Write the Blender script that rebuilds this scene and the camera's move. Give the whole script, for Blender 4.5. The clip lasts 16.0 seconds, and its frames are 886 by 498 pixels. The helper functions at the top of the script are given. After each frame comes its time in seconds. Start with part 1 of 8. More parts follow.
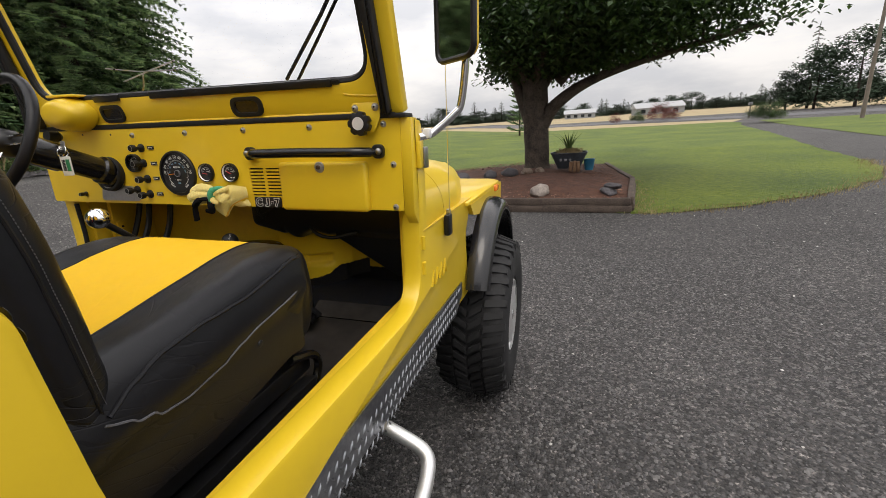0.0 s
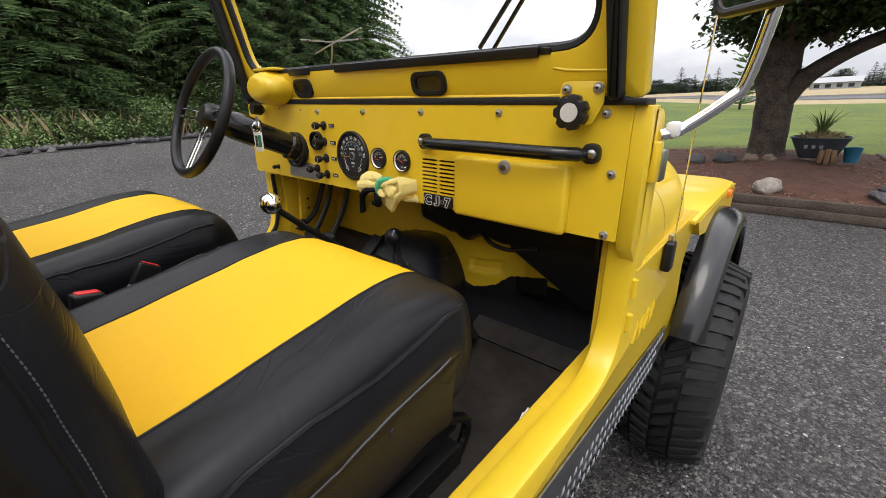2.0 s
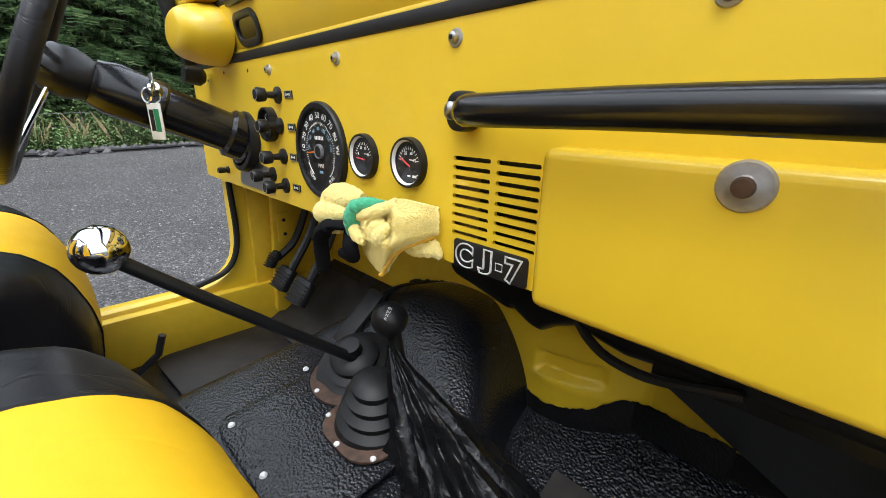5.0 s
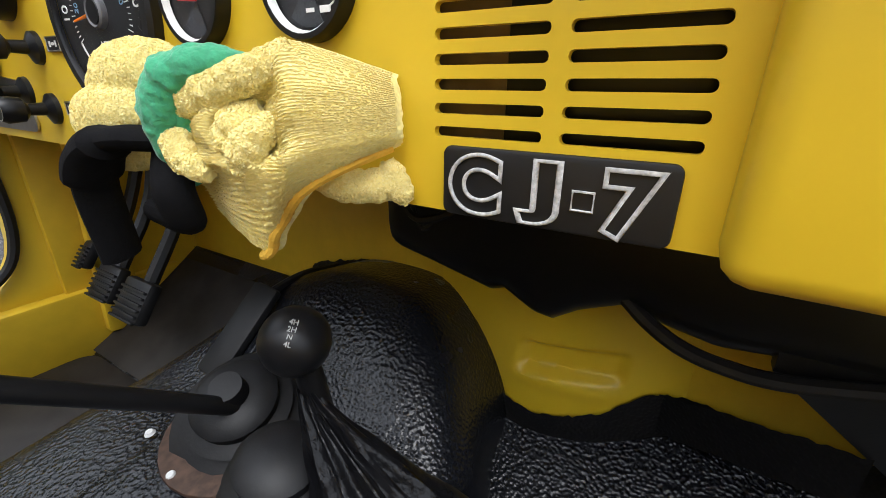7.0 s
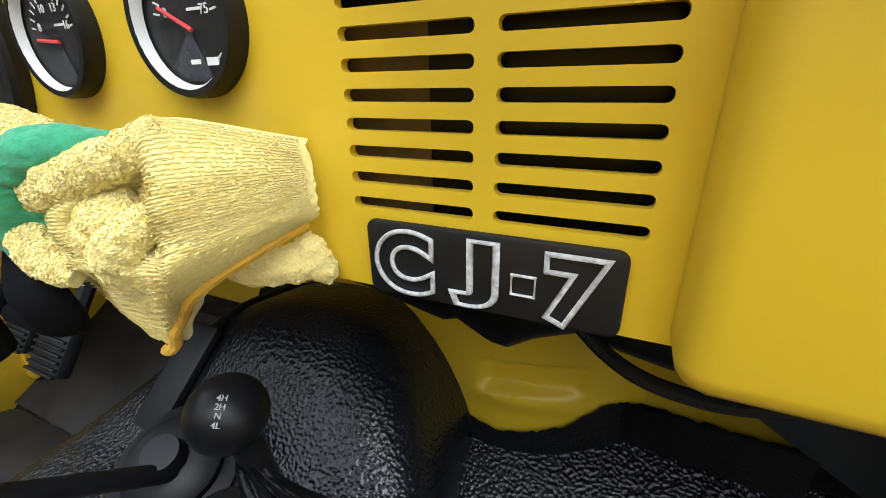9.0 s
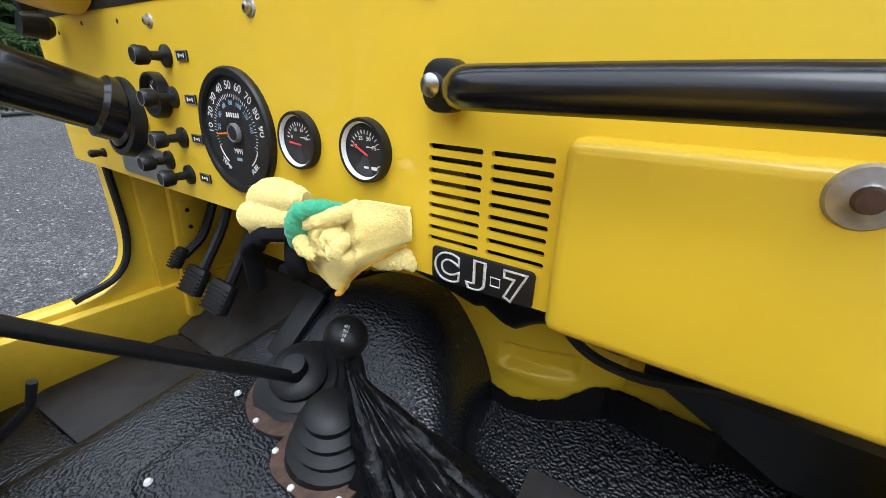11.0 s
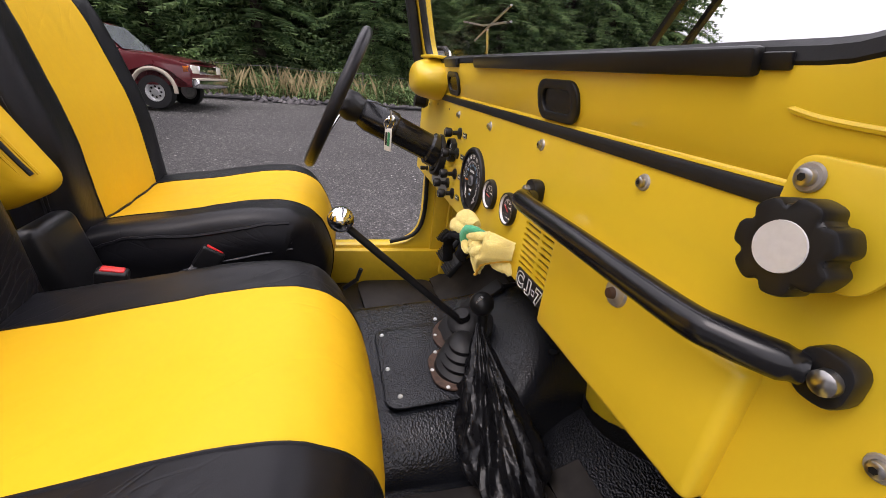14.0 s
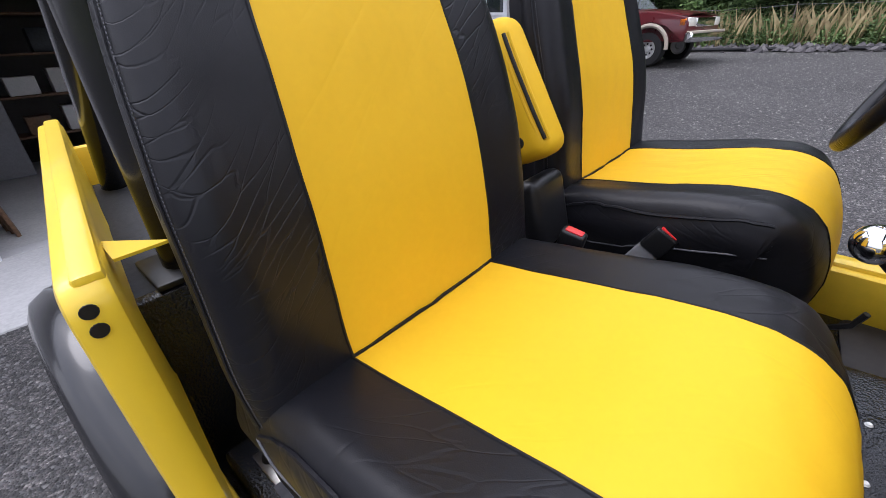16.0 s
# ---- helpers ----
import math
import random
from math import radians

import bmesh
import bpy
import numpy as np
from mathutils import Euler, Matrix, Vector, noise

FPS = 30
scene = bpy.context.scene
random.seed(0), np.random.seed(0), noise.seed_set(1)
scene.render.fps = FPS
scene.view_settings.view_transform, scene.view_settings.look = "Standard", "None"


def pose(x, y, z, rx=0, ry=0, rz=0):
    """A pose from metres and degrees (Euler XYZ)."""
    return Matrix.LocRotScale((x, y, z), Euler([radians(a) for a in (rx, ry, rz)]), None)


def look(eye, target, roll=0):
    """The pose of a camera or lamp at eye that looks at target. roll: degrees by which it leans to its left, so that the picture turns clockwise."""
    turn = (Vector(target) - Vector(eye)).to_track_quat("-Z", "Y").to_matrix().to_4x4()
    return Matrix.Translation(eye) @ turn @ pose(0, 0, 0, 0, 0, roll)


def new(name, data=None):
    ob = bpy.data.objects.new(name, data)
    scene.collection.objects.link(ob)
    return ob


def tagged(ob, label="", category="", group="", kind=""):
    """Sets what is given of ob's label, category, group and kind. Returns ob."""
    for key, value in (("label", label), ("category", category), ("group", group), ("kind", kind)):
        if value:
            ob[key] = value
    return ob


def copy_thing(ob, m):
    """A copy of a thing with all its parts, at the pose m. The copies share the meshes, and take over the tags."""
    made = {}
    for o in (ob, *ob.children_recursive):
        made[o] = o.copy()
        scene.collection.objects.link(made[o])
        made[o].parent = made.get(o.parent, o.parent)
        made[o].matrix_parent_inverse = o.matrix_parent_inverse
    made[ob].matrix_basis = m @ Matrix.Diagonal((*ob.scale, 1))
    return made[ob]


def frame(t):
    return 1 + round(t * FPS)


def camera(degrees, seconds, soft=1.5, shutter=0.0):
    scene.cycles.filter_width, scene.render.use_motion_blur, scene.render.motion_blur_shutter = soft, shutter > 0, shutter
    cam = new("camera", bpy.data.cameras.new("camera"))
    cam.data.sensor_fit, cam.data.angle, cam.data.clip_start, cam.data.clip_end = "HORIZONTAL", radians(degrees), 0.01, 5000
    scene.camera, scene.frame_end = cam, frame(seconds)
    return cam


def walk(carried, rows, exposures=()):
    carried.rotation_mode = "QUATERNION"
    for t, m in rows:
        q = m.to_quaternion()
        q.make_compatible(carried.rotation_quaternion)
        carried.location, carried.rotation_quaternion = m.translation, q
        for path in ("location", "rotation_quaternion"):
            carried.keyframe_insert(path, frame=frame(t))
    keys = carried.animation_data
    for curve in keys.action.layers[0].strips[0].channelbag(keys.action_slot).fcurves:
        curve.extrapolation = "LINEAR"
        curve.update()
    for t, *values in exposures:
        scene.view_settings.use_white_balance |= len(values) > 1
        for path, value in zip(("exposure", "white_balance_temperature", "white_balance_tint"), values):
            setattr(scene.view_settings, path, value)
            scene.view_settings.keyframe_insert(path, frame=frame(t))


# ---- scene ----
cam = camera(94, 16.0, soft=0.7)
PATH = [
    (0, (1.1760, -1.0429, 1.4578), (0.6359, 0.6950, 0.9118), -4.15),
    (0.5, (1.1348, -0.9343, 1.4588), (0.4666, 0.7483, 0.8825), -4.44),
    (1, (1.0756, -0.8270, 1.4600), (0.2428, 0.7714, 0.8586), -4.04),
    (1.5, (1.0291, -0.7625, 1.4810), (0.0121, 0.7142, 0.8525), -3.47),
    (2, (0.9767, -0.7595, 1.5035), (-0.1952, 0.5955, 0.8704), -2.78),
    (2.5, (0.9306, -0.7343, 1.5122), (-0.3159, 0.5563, 0.8873), -1.27),
    (3, (0.8632, -0.6559, 1.5010), (-0.4389, 0.5845, 0.8878), -1.02),
    (3.2, (0.8306, -0.6140, 1.4997), (-0.4920, 0.6046, 0.8869), -1.26),
    (5.3, (0.5011, -0.2518, 1.3903), (-0.7993, 1.0106, 0.8198), -2.08),
    (5.5, (0.4738, -0.2365, 1.3783), (-0.8013, 1.0443, 0.7921), -2.08),
    (6, (0.4151, -0.1972, 1.3513), (-0.7744, 1.1392, 0.7117), -2.73),
    (6.5, (0.3659, -0.1660, 1.3257), (-0.6790, 1.2788, 0.6696), -2.05),
    (7, (0.3322, -0.1352, 1.3073), (-0.5813, 1.3780, 0.6104), -2.06),
    (7.5, (0.3215, -0.1078, 1.3078), (-0.4842, 1.4566, 0.5912), -2.85),
    (8, (0.3187, -0.0870, 1.3102), (-0.4096, 1.5082, 0.5790), -3.26),
    (8.2, (0.3154, -0.0853, 1.3128), (-0.4008, 1.5131, 0.5765), -3.63),
    (10.3, (0.3852, -0.1785, 1.3779), (-0.5058, 1.3232, 0.6288), -2.42),
    (10.5, (0.3959, -0.1977, 1.3843), (-0.5233, 1.2972, 0.6559), -1.63),
    (11, (0.4375, -0.2448, 1.4205), (-0.5640, 1.1966, 0.6928), -1.27),
    (11.5, (0.5038, -0.3191, 1.4388), (-0.5692, 1.0846, 0.7402), 1.64),
    (12, (0.6043, -0.4008, 1.4820), (-0.5810, 0.8791, 0.7290), 2.24),
    (12.5, (0.7292, -0.4722, 1.5390), (-0.6501, 0.5852, 0.7711), 3.55),
    (13, (0.8232, -0.4816, 1.5537), (-0.7030, 0.3482, 0.7842), 4.74),
    (13.5, (0.8350, -0.3755, 1.5387), (-0.7680, 0.3145, 0.7876), 4.34),
    (14, (0.8207, -0.2738, 1.5517), (-0.8814, 0.2213, 0.8678), 4.56),
    (14.5, (0.8102, -0.2248, 1.5701), (-0.9390, -0.4768, 0.8724), 0.97),
    (15, (0.7911, -0.2410, 1.5608), (-0.7700, -0.9403, 0.7337), 0.46),
    (15.5, (0.7522, -0.3012, 1.5526), (-0.6398, -1.1921, 0.6153), 0.15),
    (16, (0.7229, -0.3482, 1.5597), (-0.5032, -1.5008, 0.6777), -2.56),
]
EXPOSURES = [(0, -0.03, 6950, 12), (2.0, 0.25, 6650, 12), (2.5, 0.3, 6600, 13), (5.3, 0.75, 6100, 8), (7.0, 0.66, 6150, 10), (8.2, 0.64, 6050, 6), (10.5, 0.76, 5750, 9), (11.5, 0.74, 5750, 13), (12.0, 0.47, 5850, 27), (12.5, 0.36, 6550, 20), (13.5, 0.38, 6650, 22), (14.5, 0.5, 6550, 19), (15, 0.66, 6350, 17), (15.5, 0.58, 6150, 21), (16, 0.46, 5980, 18)]
walk(cam, [(t, look(eye, target, roll)) for t, eye, target, roll in PATH], EXPOSURES)

# ---- world, sun, exposure ----
world = bpy.data.worlds.new("overcast_sky")
scene.world = world
world.use_nodes = True
wn, wl = world.node_tree.nodes, world.node_tree.links
wn.clear()
w_out = wn.new("ShaderNodeOutputWorld")
w_bg = wn.new("ShaderNodeBackground")
w_sky = wn.new("ShaderNodeTexSky")
w_sky.sky_type = "NISHITA"
w_sky.sun_disc = False
w_sky.sun_elevation = radians(52)
w_sky.sun_rotation = radians(150)
w_sky.air_density, w_sky.dust_density = 1.0, 3.0
w_tc = wn.new("ShaderNodeTexCoord")
w_map = wn.new("ShaderNodeMapping")
w_map.inputs["Scale"].default_value = (1.0, 1.0, 3.2)
w_noise = wn.new("ShaderNodeTexNoise")
w_noise.inputs["Scale"].default_value = 2.2
w_noise.inputs["Detail"].default_value = 7.0
w_noise.inputs["Roughness"].default_value = 0.55
w_ramp = wn.new("ShaderNodeValToRGB")
w_ramp.color_ramp.elements[0].position = 0.40
w_ramp.color_ramp.elements[0].color = (6.9, 7.25, 7.9, 1)
w_ramp.color_ramp.elements[1].position = 0.60
w_ramp.color_ramp.elements[1].color = (10.3, 10.4, 10.6, 1)
w_mix = wn.new("ShaderNodeMixRGB")
w_mix.inputs["Fac"].default_value = 0.93
wl.new(w_tc.outputs["Generated"], w_map.inputs["Vector"])
wl.new(w_map.outputs["Vector"], w_noise.inputs["Vector"])
wl.new(w_noise.outputs["Fac"], w_ramp.inputs["Fac"])
wl.new(w_sky.outputs["Color"], w_mix.inputs["Color1"])
wl.new(w_ramp.outputs["Color"], w_mix.inputs["Color2"])
# an overcast sky is about three times as bright overhead as at the horizon
w_sep = wn.new("ShaderNodeSeparateXYZ")
w_rise = wn.new("ShaderNodeMapRange")
w_rise.inputs["From Min"].default_value, w_rise.inputs["From Max"].default_value = 0.0, 1.0
w_rise.inputs["To Min"].default_value, w_rise.inputs["To Max"].default_value = 1.12, 3.15
w_mul = wn.new("ShaderNodeVectorMath")
w_mul.operation = "SCALE"
wl.new(w_tc.outputs["Generated"], w_sep.inputs["Vector"])
wl.new(w_sep.outputs["Z"], w_rise.inputs["Value"])
wl.new(w_mix.outputs["Color"], w_mul.inputs[0])
wl.new(w_rise.outputs["Result"], w_mul.inputs["Scale"])
wl.new(w_mul.outputs["Vector"], w_bg.inputs["Color"])
w_bg.inputs["Strength"].default_value = 0.078
wl.new(w_bg.outputs["Background"], w_out.inputs["Surface"])

sun_data = bpy.data.lights.new("sun", "SUN")
sun_data.energy = 1.0
sun_data.angle = radians(30)
sun_data.color = (1.0, 0.97, 0.92)
sun = new("sun", sun_data)
sun.matrix_world = look((6, -8, 18), (0, 0, 0))

# ---- materials ----
def material(name, col, rough=0.5, metal=0.0, var=0.12, scale=8.0, bump=0.0, bscale=120.0, coat=0.0, col2=None,
             fine=60.0, spec=0.5, sheen=0.0, wear=0.0, per_object=0.0, detail=4.0, kind="noise", trans=0.0, ior=1.45,
             crease=0.0, cscale=9.0):
    m = bpy.data.materials.new(name)
    m.use_nodes = True
    n, l = m.node_tree.nodes, m.node_tree.links
    p = n["Principled BSDF"]
    p.inputs["Roughness"].default_value = rough
    p.inputs["Metallic"].default_value = metal
    p.inputs["Specular IOR Level"].default_value = spec
    p.inputs["Coat Weight"].default_value = coat
    p.inputs["Coat Roughness"].default_value = 0.06
    p.inputs["Sheen Weight"].default_value = sheen
    p.inputs["Transmission Weight"].default_value = trans
    p.inputs["IOR"].default_value = ior
    tc = n.new("ShaderNodeTexCoord")
    big = n.new("ShaderNodeTexNoise")
    big.inputs["Scale"].default_value = scale
    big.inputs["Detail"].default_value = detail
    small = n.new("ShaderNodeTexNoise")
    small.inputs["Scale"].default_value = fine
    small.inputs["Detail"].default_value = 3.0
    l.new(tc.outputs["Object"], big.inputs["Vector"])
    l.new(tc.outputs["Object"], small.inputs["Vector"])
    add = n.new("ShaderNodeMath")
    add.operation = "ADD"
    l.new(big.outputs["Fac"], add.inputs[0])
    l.new(small.outputs["Fac"], add.inputs[1])
    rng = n.new("ShaderNodeMapRange")
    rng.inputs["From Min"].default_value = 0.72
    rng.inputs["From Max"].default_value = 1.28
    l.new(add.outputs[0], rng.inputs["Value"])
    mix = n.new("ShaderNodeMixRGB")
    c2 = col2 if col2 else tuple(min(1.0, c * (1 + var)) for c in col)
    c1 = col if col2 else tuple(c * (1 - var) for c in col)
    mix.inputs["Color1"].default_value = (*c1, 1)
    mix.inputs["Color2"].default_value = (*c2, 1)
    l.new(rng.outputs["Result"], mix.inputs["Fac"])
    last = mix.outputs["Color"]
    if per_object:
        info = n.new("ShaderNodeObjectInfo")
        hsv = n.new("ShaderNodeHueSaturation")
        mr = n.new("ShaderNodeMapRange")
        mr.inputs["To Min"].default_value = 1 - per_object
        mr.inputs["To Max"].default_value = 1 + per_object
        l.new(info.outputs["Random"], mr.inputs["Value"])
        l.new(mr.outputs["Result"], hsv.inputs["Value"])
        l.new(last, hsv.inputs["Color"])
        last = hsv.outputs["Color"]
    l.new(last, p.inputs["Base Color"])
    rr = n.new("ShaderNodeMapRange")
    rr.inputs["To Min"].default_value = max(0.02, rough - 0.08 - wear)
    rr.inputs["To Max"].default_value = min(1.0, rough + 0.08 + wear)
    l.new(big.outputs["Fac"], rr.inputs["Value"])
    l.new(rr.outputs["Result"], p.inputs["Roughness"])
    if bump:
        if kind == "noise":
            t = n.new("ShaderNodeTexNoise")
            t.inputs["Detail"].default_value = 3.0
            out = t.outputs["Fac"]
        else:
            t = n.new("ShaderNodeTexVoronoi")
            t.feature = "SMOOTH_F1" if kind == "smooth" else "F1"
            out = t.outputs["Distance"]
        t.inputs["Scale"].default_value = bscale
        l.new(tc.outputs["Object"], t.inputs["Vector"])
        b = n.new("ShaderNodeBump")
        b.inputs["Strength"].default_value = bump
        b.inputs["Distance"].default_value = 0.4 / bscale
        l.new(out, b.inputs["Height"])
        l.new(b.outputs["Normal"], p.inputs["Normal"])
        if crease:
            # thin branching creases: the level lines of a warped noise, in patches
            mp = n.new("ShaderNodeMapping")
            turn = n.new("ShaderNodeMapping")
            turn.inputs["Rotation"].default_value = (0.35, -0.62, 0.0)
            mp.inputs["Scale"].default_value = (0.45, 0.7, 3.4)
            l.new(tc.outputs["Object"], turn.inputs["Vector"])
            l.new(turn.outputs["Vector"], mp.inputs["Vector"])
            wn_ = n.new("ShaderNodeTexNoise")
            wn_.inputs["Scale"].default_value = 7.0
            l.new(mp.outputs["Vector"], wn_.inputs["Vector"])
            wm = n.new("ShaderNodeVectorMath")
            wm.operation = "MULTIPLY_ADD"
            wm.inputs[1].default_value = (0.12, 0.12, 0.12)
            l.new(wn_.outputs["Color"], wm.inputs[0])
            l.new(mp.outputs["Vector"], wm.inputs[2])
            cn = n.new("ShaderNodeTexVoronoi")
            cn.feature = "DISTANCE_TO_EDGE"
            cn.inputs["Scale"].default_value = cscale
            l.new(wm.outputs["Vector"], cn.inputs["Vector"])
            thin = n.new("ShaderNodeMapRange")
            thin.inputs["From Max"].default_value = 0.05
            l.new(cn.outputs["Distance"], thin.inputs["Value"])
            mk = n.new("ShaderNodeTexNoise")
            mk.inputs["Scale"].default_value = 4.5
            l.new(tc.outputs["Object"], mk.inputs["Vector"])
            mr2 = n.new("ShaderNodeMapRange")
            mr2.inputs["From Min"].default_value, mr2.inputs["From Max"].default_value = 0.40, 0.60
            l.new(mk.outputs["Fac"], mr2.inputs["Value"])
            b2 = n.new("ShaderNodeBump")
            b2.inputs["Distance"].default_value = 0.002
            st = n.new("ShaderNodeMath")
            st.operation = "MULTIPLY"
            st.inputs[1].default_value = crease
            l.new(mr2.outputs["Result"], st.inputs[0])
            l.new(st.outputs[0], b2.inputs["Strength"])
            l.new(thin.outputs["Result"], b2.inputs["Height"])
            l.new(b.outputs["Normal"], b2.inputs["Normal"])
            l.new(b2.outputs["Normal"], p.inputs["Normal"])
    return m


YELLOW = (0.72, 0.492, 0.021)
paint = material("yellow_paint", YELLOW, 0.42, var=0.03, scale=5, fine=14, coat=0.35, bump=0.03, bscale=300)
paint_dull = material("yellow_paint_satin", (0.68, 0.45, 0.022), 0.5, var=0.06, scale=7, fine=40, bump=0.06, bscale=220)
vinyl_y = material("yellow_vinyl", (0.70, 0.422, 0.010), 0.56, var=0.02, scale=4, fine=90, bump=0.16, bscale=900, crease=0.10, cscale=5.0, spec=0.28)
vinyl_k = material("black_vinyl", (0.0075, 0.0075, 0.0095), 0.37, var=0.15, scale=7, fine=90, bump=0.22, bscale=800, spec=0.30, crease=0.22, cscale=13.0)
vinyl_worn = material("creased_black_vinyl", (0.0075, 0.0075, 0.0095), 0.37, var=0.15, scale=7, fine=90, bump=0.22, bscale=800, spec=0.32, crease=0.58, cscale=23.0)
vinyl_smooth = material("smooth_black_vinyl", (0.0075, 0.0075, 0.0095), 0.37, var=0.15, scale=7, fine=90, bump=0.22, bscale=800, spec=0.26, crease=0.08, cscale=9.0)
thread_k = material("grey_thread", (0.09, 0.09, 0.10), 0.7, var=0.1, scale=40)
liner = material("bed_liner", (0.009, 0.010, 0.013), 0.25, var=0.2, scale=5, fine=60, bump=0.85, bscale=240, kind="smooth", spec=0.52)
# the same liner with its gloss cut, to look shaded in the footwell
liner_shaded = material("shaded_liner_coat", (0.009, 0.009, 0.010), 0.5, var=0.2, scale=5, fine=60, bump=0.6, bscale=240, kind="smooth", spec=0.3)
liner_grey = material("grey_bed_liner", (0.034, 0.036, 0.042), 0.75, var=0.25, scale=6, fine=80, bump=0.5, bscale=300)
mat_rubber = material("floor_mat_rubber", (0.023, 0.020, 0.018), 0.58, var=0.5, scale=4, fine=25, bump=0.15, bscale=400, wear=0.08, spec=0.35)
rubber = material("black_rubber", (0.010, 0.010, 0.011), 0.5, var=0.2, scale=10, fine=80, bump=0.1, bscale=300, spec=0.4)
tyre_rub = material("tyre_rubber", (0.012, 0.012, 0.013), 0.7, var=0.3, scale=8, fine=60, bump=0.2, bscale=250)
plastic_k = material("black_plastic", (0.009, 0.009, 0.010), 0.38, var=0.15, scale=10, fine=80, bump=0.05, bscale=500, spec=0.4)
bar_k = material("polished_black_plastic", (0.007, 0.007, 0.008), 0.2, var=0.1, scale=10, fine=60, bump=0.03, bscale=400)
flare_k = material("satin_black_flare", (0.012, 0.012, 0.014), 0.24, var=0.15, scale=6, fine=50, bump=0.04, bscale=500, coat=0.35)
gloss_k = material("gloss_black", (0.006, 0.006, 0.007), 0.24, var=0.1, scale=8, coat=0.25)
chrome = material("chrome", (0.82, 0.82, 0.83), 0.07, metal=1.0, var=0.03, scale=12)
steel = material("stainless_steel", (0.42, 0.41, 0.40), 0.30, metal=1.0, var=0.1, scale=20, fine=120)
alu = material("brushed_aluminium", (0.72, 0.72, 0.72), 0.42, metal=0.85, var=0.08, scale=20, fine=150)
plate_m = material("diamond_plate_metal", (0.30, 0.31, 0.33), 0.38, metal=1.0, var=0.2, scale=8, fine=80)
brass = material("rusty_plate", (0.085, 0.048, 0.032), 0.6, var=0.4, scale=25, fine=120, metal=0.2)
disc_m = material("satin_disc", (0.62, 0.62, 0.62), 0.38, metal=0.25, var=0.06, scale=30, fine=200)
washer_m = material("dull_washer_steel", (0.36, 0.34, 0.32), 0.36, metal=0.45, var=0.12, scale=30, fine=200)
white_m = material("white_marking", (0.72, 0.72, 0.70), 0.5, var=0.08, scale=80)
scratched_m = material("worn_silver_outline", (0.34, 0.34, 0.34), 0.5, scale=300, fine=700, col2=(0.68, 0.68, 0.68))
dial_m = material("dial_black", (0.010, 0.010, 0.011), 0.5, var=0.1, scale=40)
red_m = material("red_plastic", (0.65, 0.03, 0.03), 0.35, var=0.1, scale=30)
blue_print = material("pale_blue_print", (0.20, 0.37, 0.52), 0.6, var=0.05)
orange_m = material("amber_lens", (0.85, 0.22, 0.02), 0.2, var=0.1, scale=30, coat=0.4)
terry_y = material("yellow_terry", (0.93, 0.79, 0.31), 0.95, var=0.12, scale=60, fine=420, bump=1.0, bscale=400, kind="smooth", sheen=0.3)
terry_g = material("green_terry", (0.06, 0.36, 0.19), 0.95, var=0.2, scale=30, fine=350, bump=0.9, bscale=520, sheen=0.3)
cloth_k = material("black_cloth", (0.006, 0.006, 0.007), 0.95, var=0.2, scale=30, fine=200, bump=0.4, bscale=500, spec=0.15)
bag_m = material("black_bag_film", (0.006, 0.006, 0.007), 0.27, var=0.2, scale=20, fine=60, bump=0.5, bscale=95, spec=0.34)
webbing = material("seat_belt_webbing", (0.10, 0.10, 0.11), 0.8, var=0.2, scale=40, bump=0.4, bscale=600)
grey_sleeve = material("grey_plastic", (0.16, 0.16, 0.17), 0.55, var=0.1, scale=30)
paper_m = material("white_paper", (0.75, 0.74, 0.73), 0.7, var=0.06, scale=20)
glass_m = material("window_glass", (1, 1, 1), 0.02, var=0.0, trans=1.0, ior=1.05)
mirror_m = material("mirror_glass", (0.86, 0.87, 0.88), 0.015, metal=1.0, var=0.01)
maroon = material("maroon_paint", (0.10, 0.010, 0.014), 0.3, var=0.06, scale=4, coat=0.6)
tan_paint = material("tan_trim", (0.42, 0.36, 0.29), 0.45, var=0.06, scale=5)
dark_glass = material("dark_glass", (0.02, 0.025, 0.028), 0.05, var=0.1, spec=0.8)
# half-metal pale grey: the sky's reflection is partly put into the colour
truck_glass = material("sky_grey_glass", (0.30, 0.33, 0.35), 0.06, metal=0.6, var=0.1)
lamp_lens = material("headlamp_lens", (0.7, 0.68, 0.6), 0.12, var=0.1, coat=0.5)
bark = material("bark", (0.026, 0.020, 0.016), 0.95, scale=5, fine=40, col2=(0.12, 0.095, 0.076), bump=1.0, bscale=24)
bark_con = material("conifer_bark", (0.045, 0.034, 0.027), 0.95, var=0.4, scale=6, fine=30, bump=0.8, bscale=20)
leaf_m = material("cherry_leaf", (0.026, 0.050, 0.018), 0.55, var=0.0, scale=1.5, fine=6, col2=(0.06, 0.115, 0.03), spec=0.35)
fir_m = material("fir_needles", (0.048, 0.090, 0.040), 0.7, scale=0.6, fine=4, col2=(0.16, 0.23, 0.095), spec=0.25, per_object=0.35)
far_fir = material("far_tree_foliage", (0.022, 0.042, 0.026), 0.8, scale=0.2, fine=1.5, col2=(0.055, 0.085, 0.045), per_object=0.3)
box_m = material("clipped_bush_leaves", (0.022, 0.050, 0.014), 0.7, scale=1.5, fine=14, col2=(0.075, 0.125, 0.035))
shrub_m = material("shrub_leaves", (0.070, 0.125, 0.040), 0.7, scale=1.2, fine=9, col2=(0.20, 0.29, 0.10), per_object=0.35)
dry_m = material("dry_grass", (0.22, 0.165, 0.08), 0.85, scale=1.0, fine=9, col2=(0.42, 0.34, 0.18))
weed_m = material("green_weeds", (0.045, 0.085, 0.022), 0.8, scale=1.0, fine=9, col2=(0.13, 0.19, 0.055))
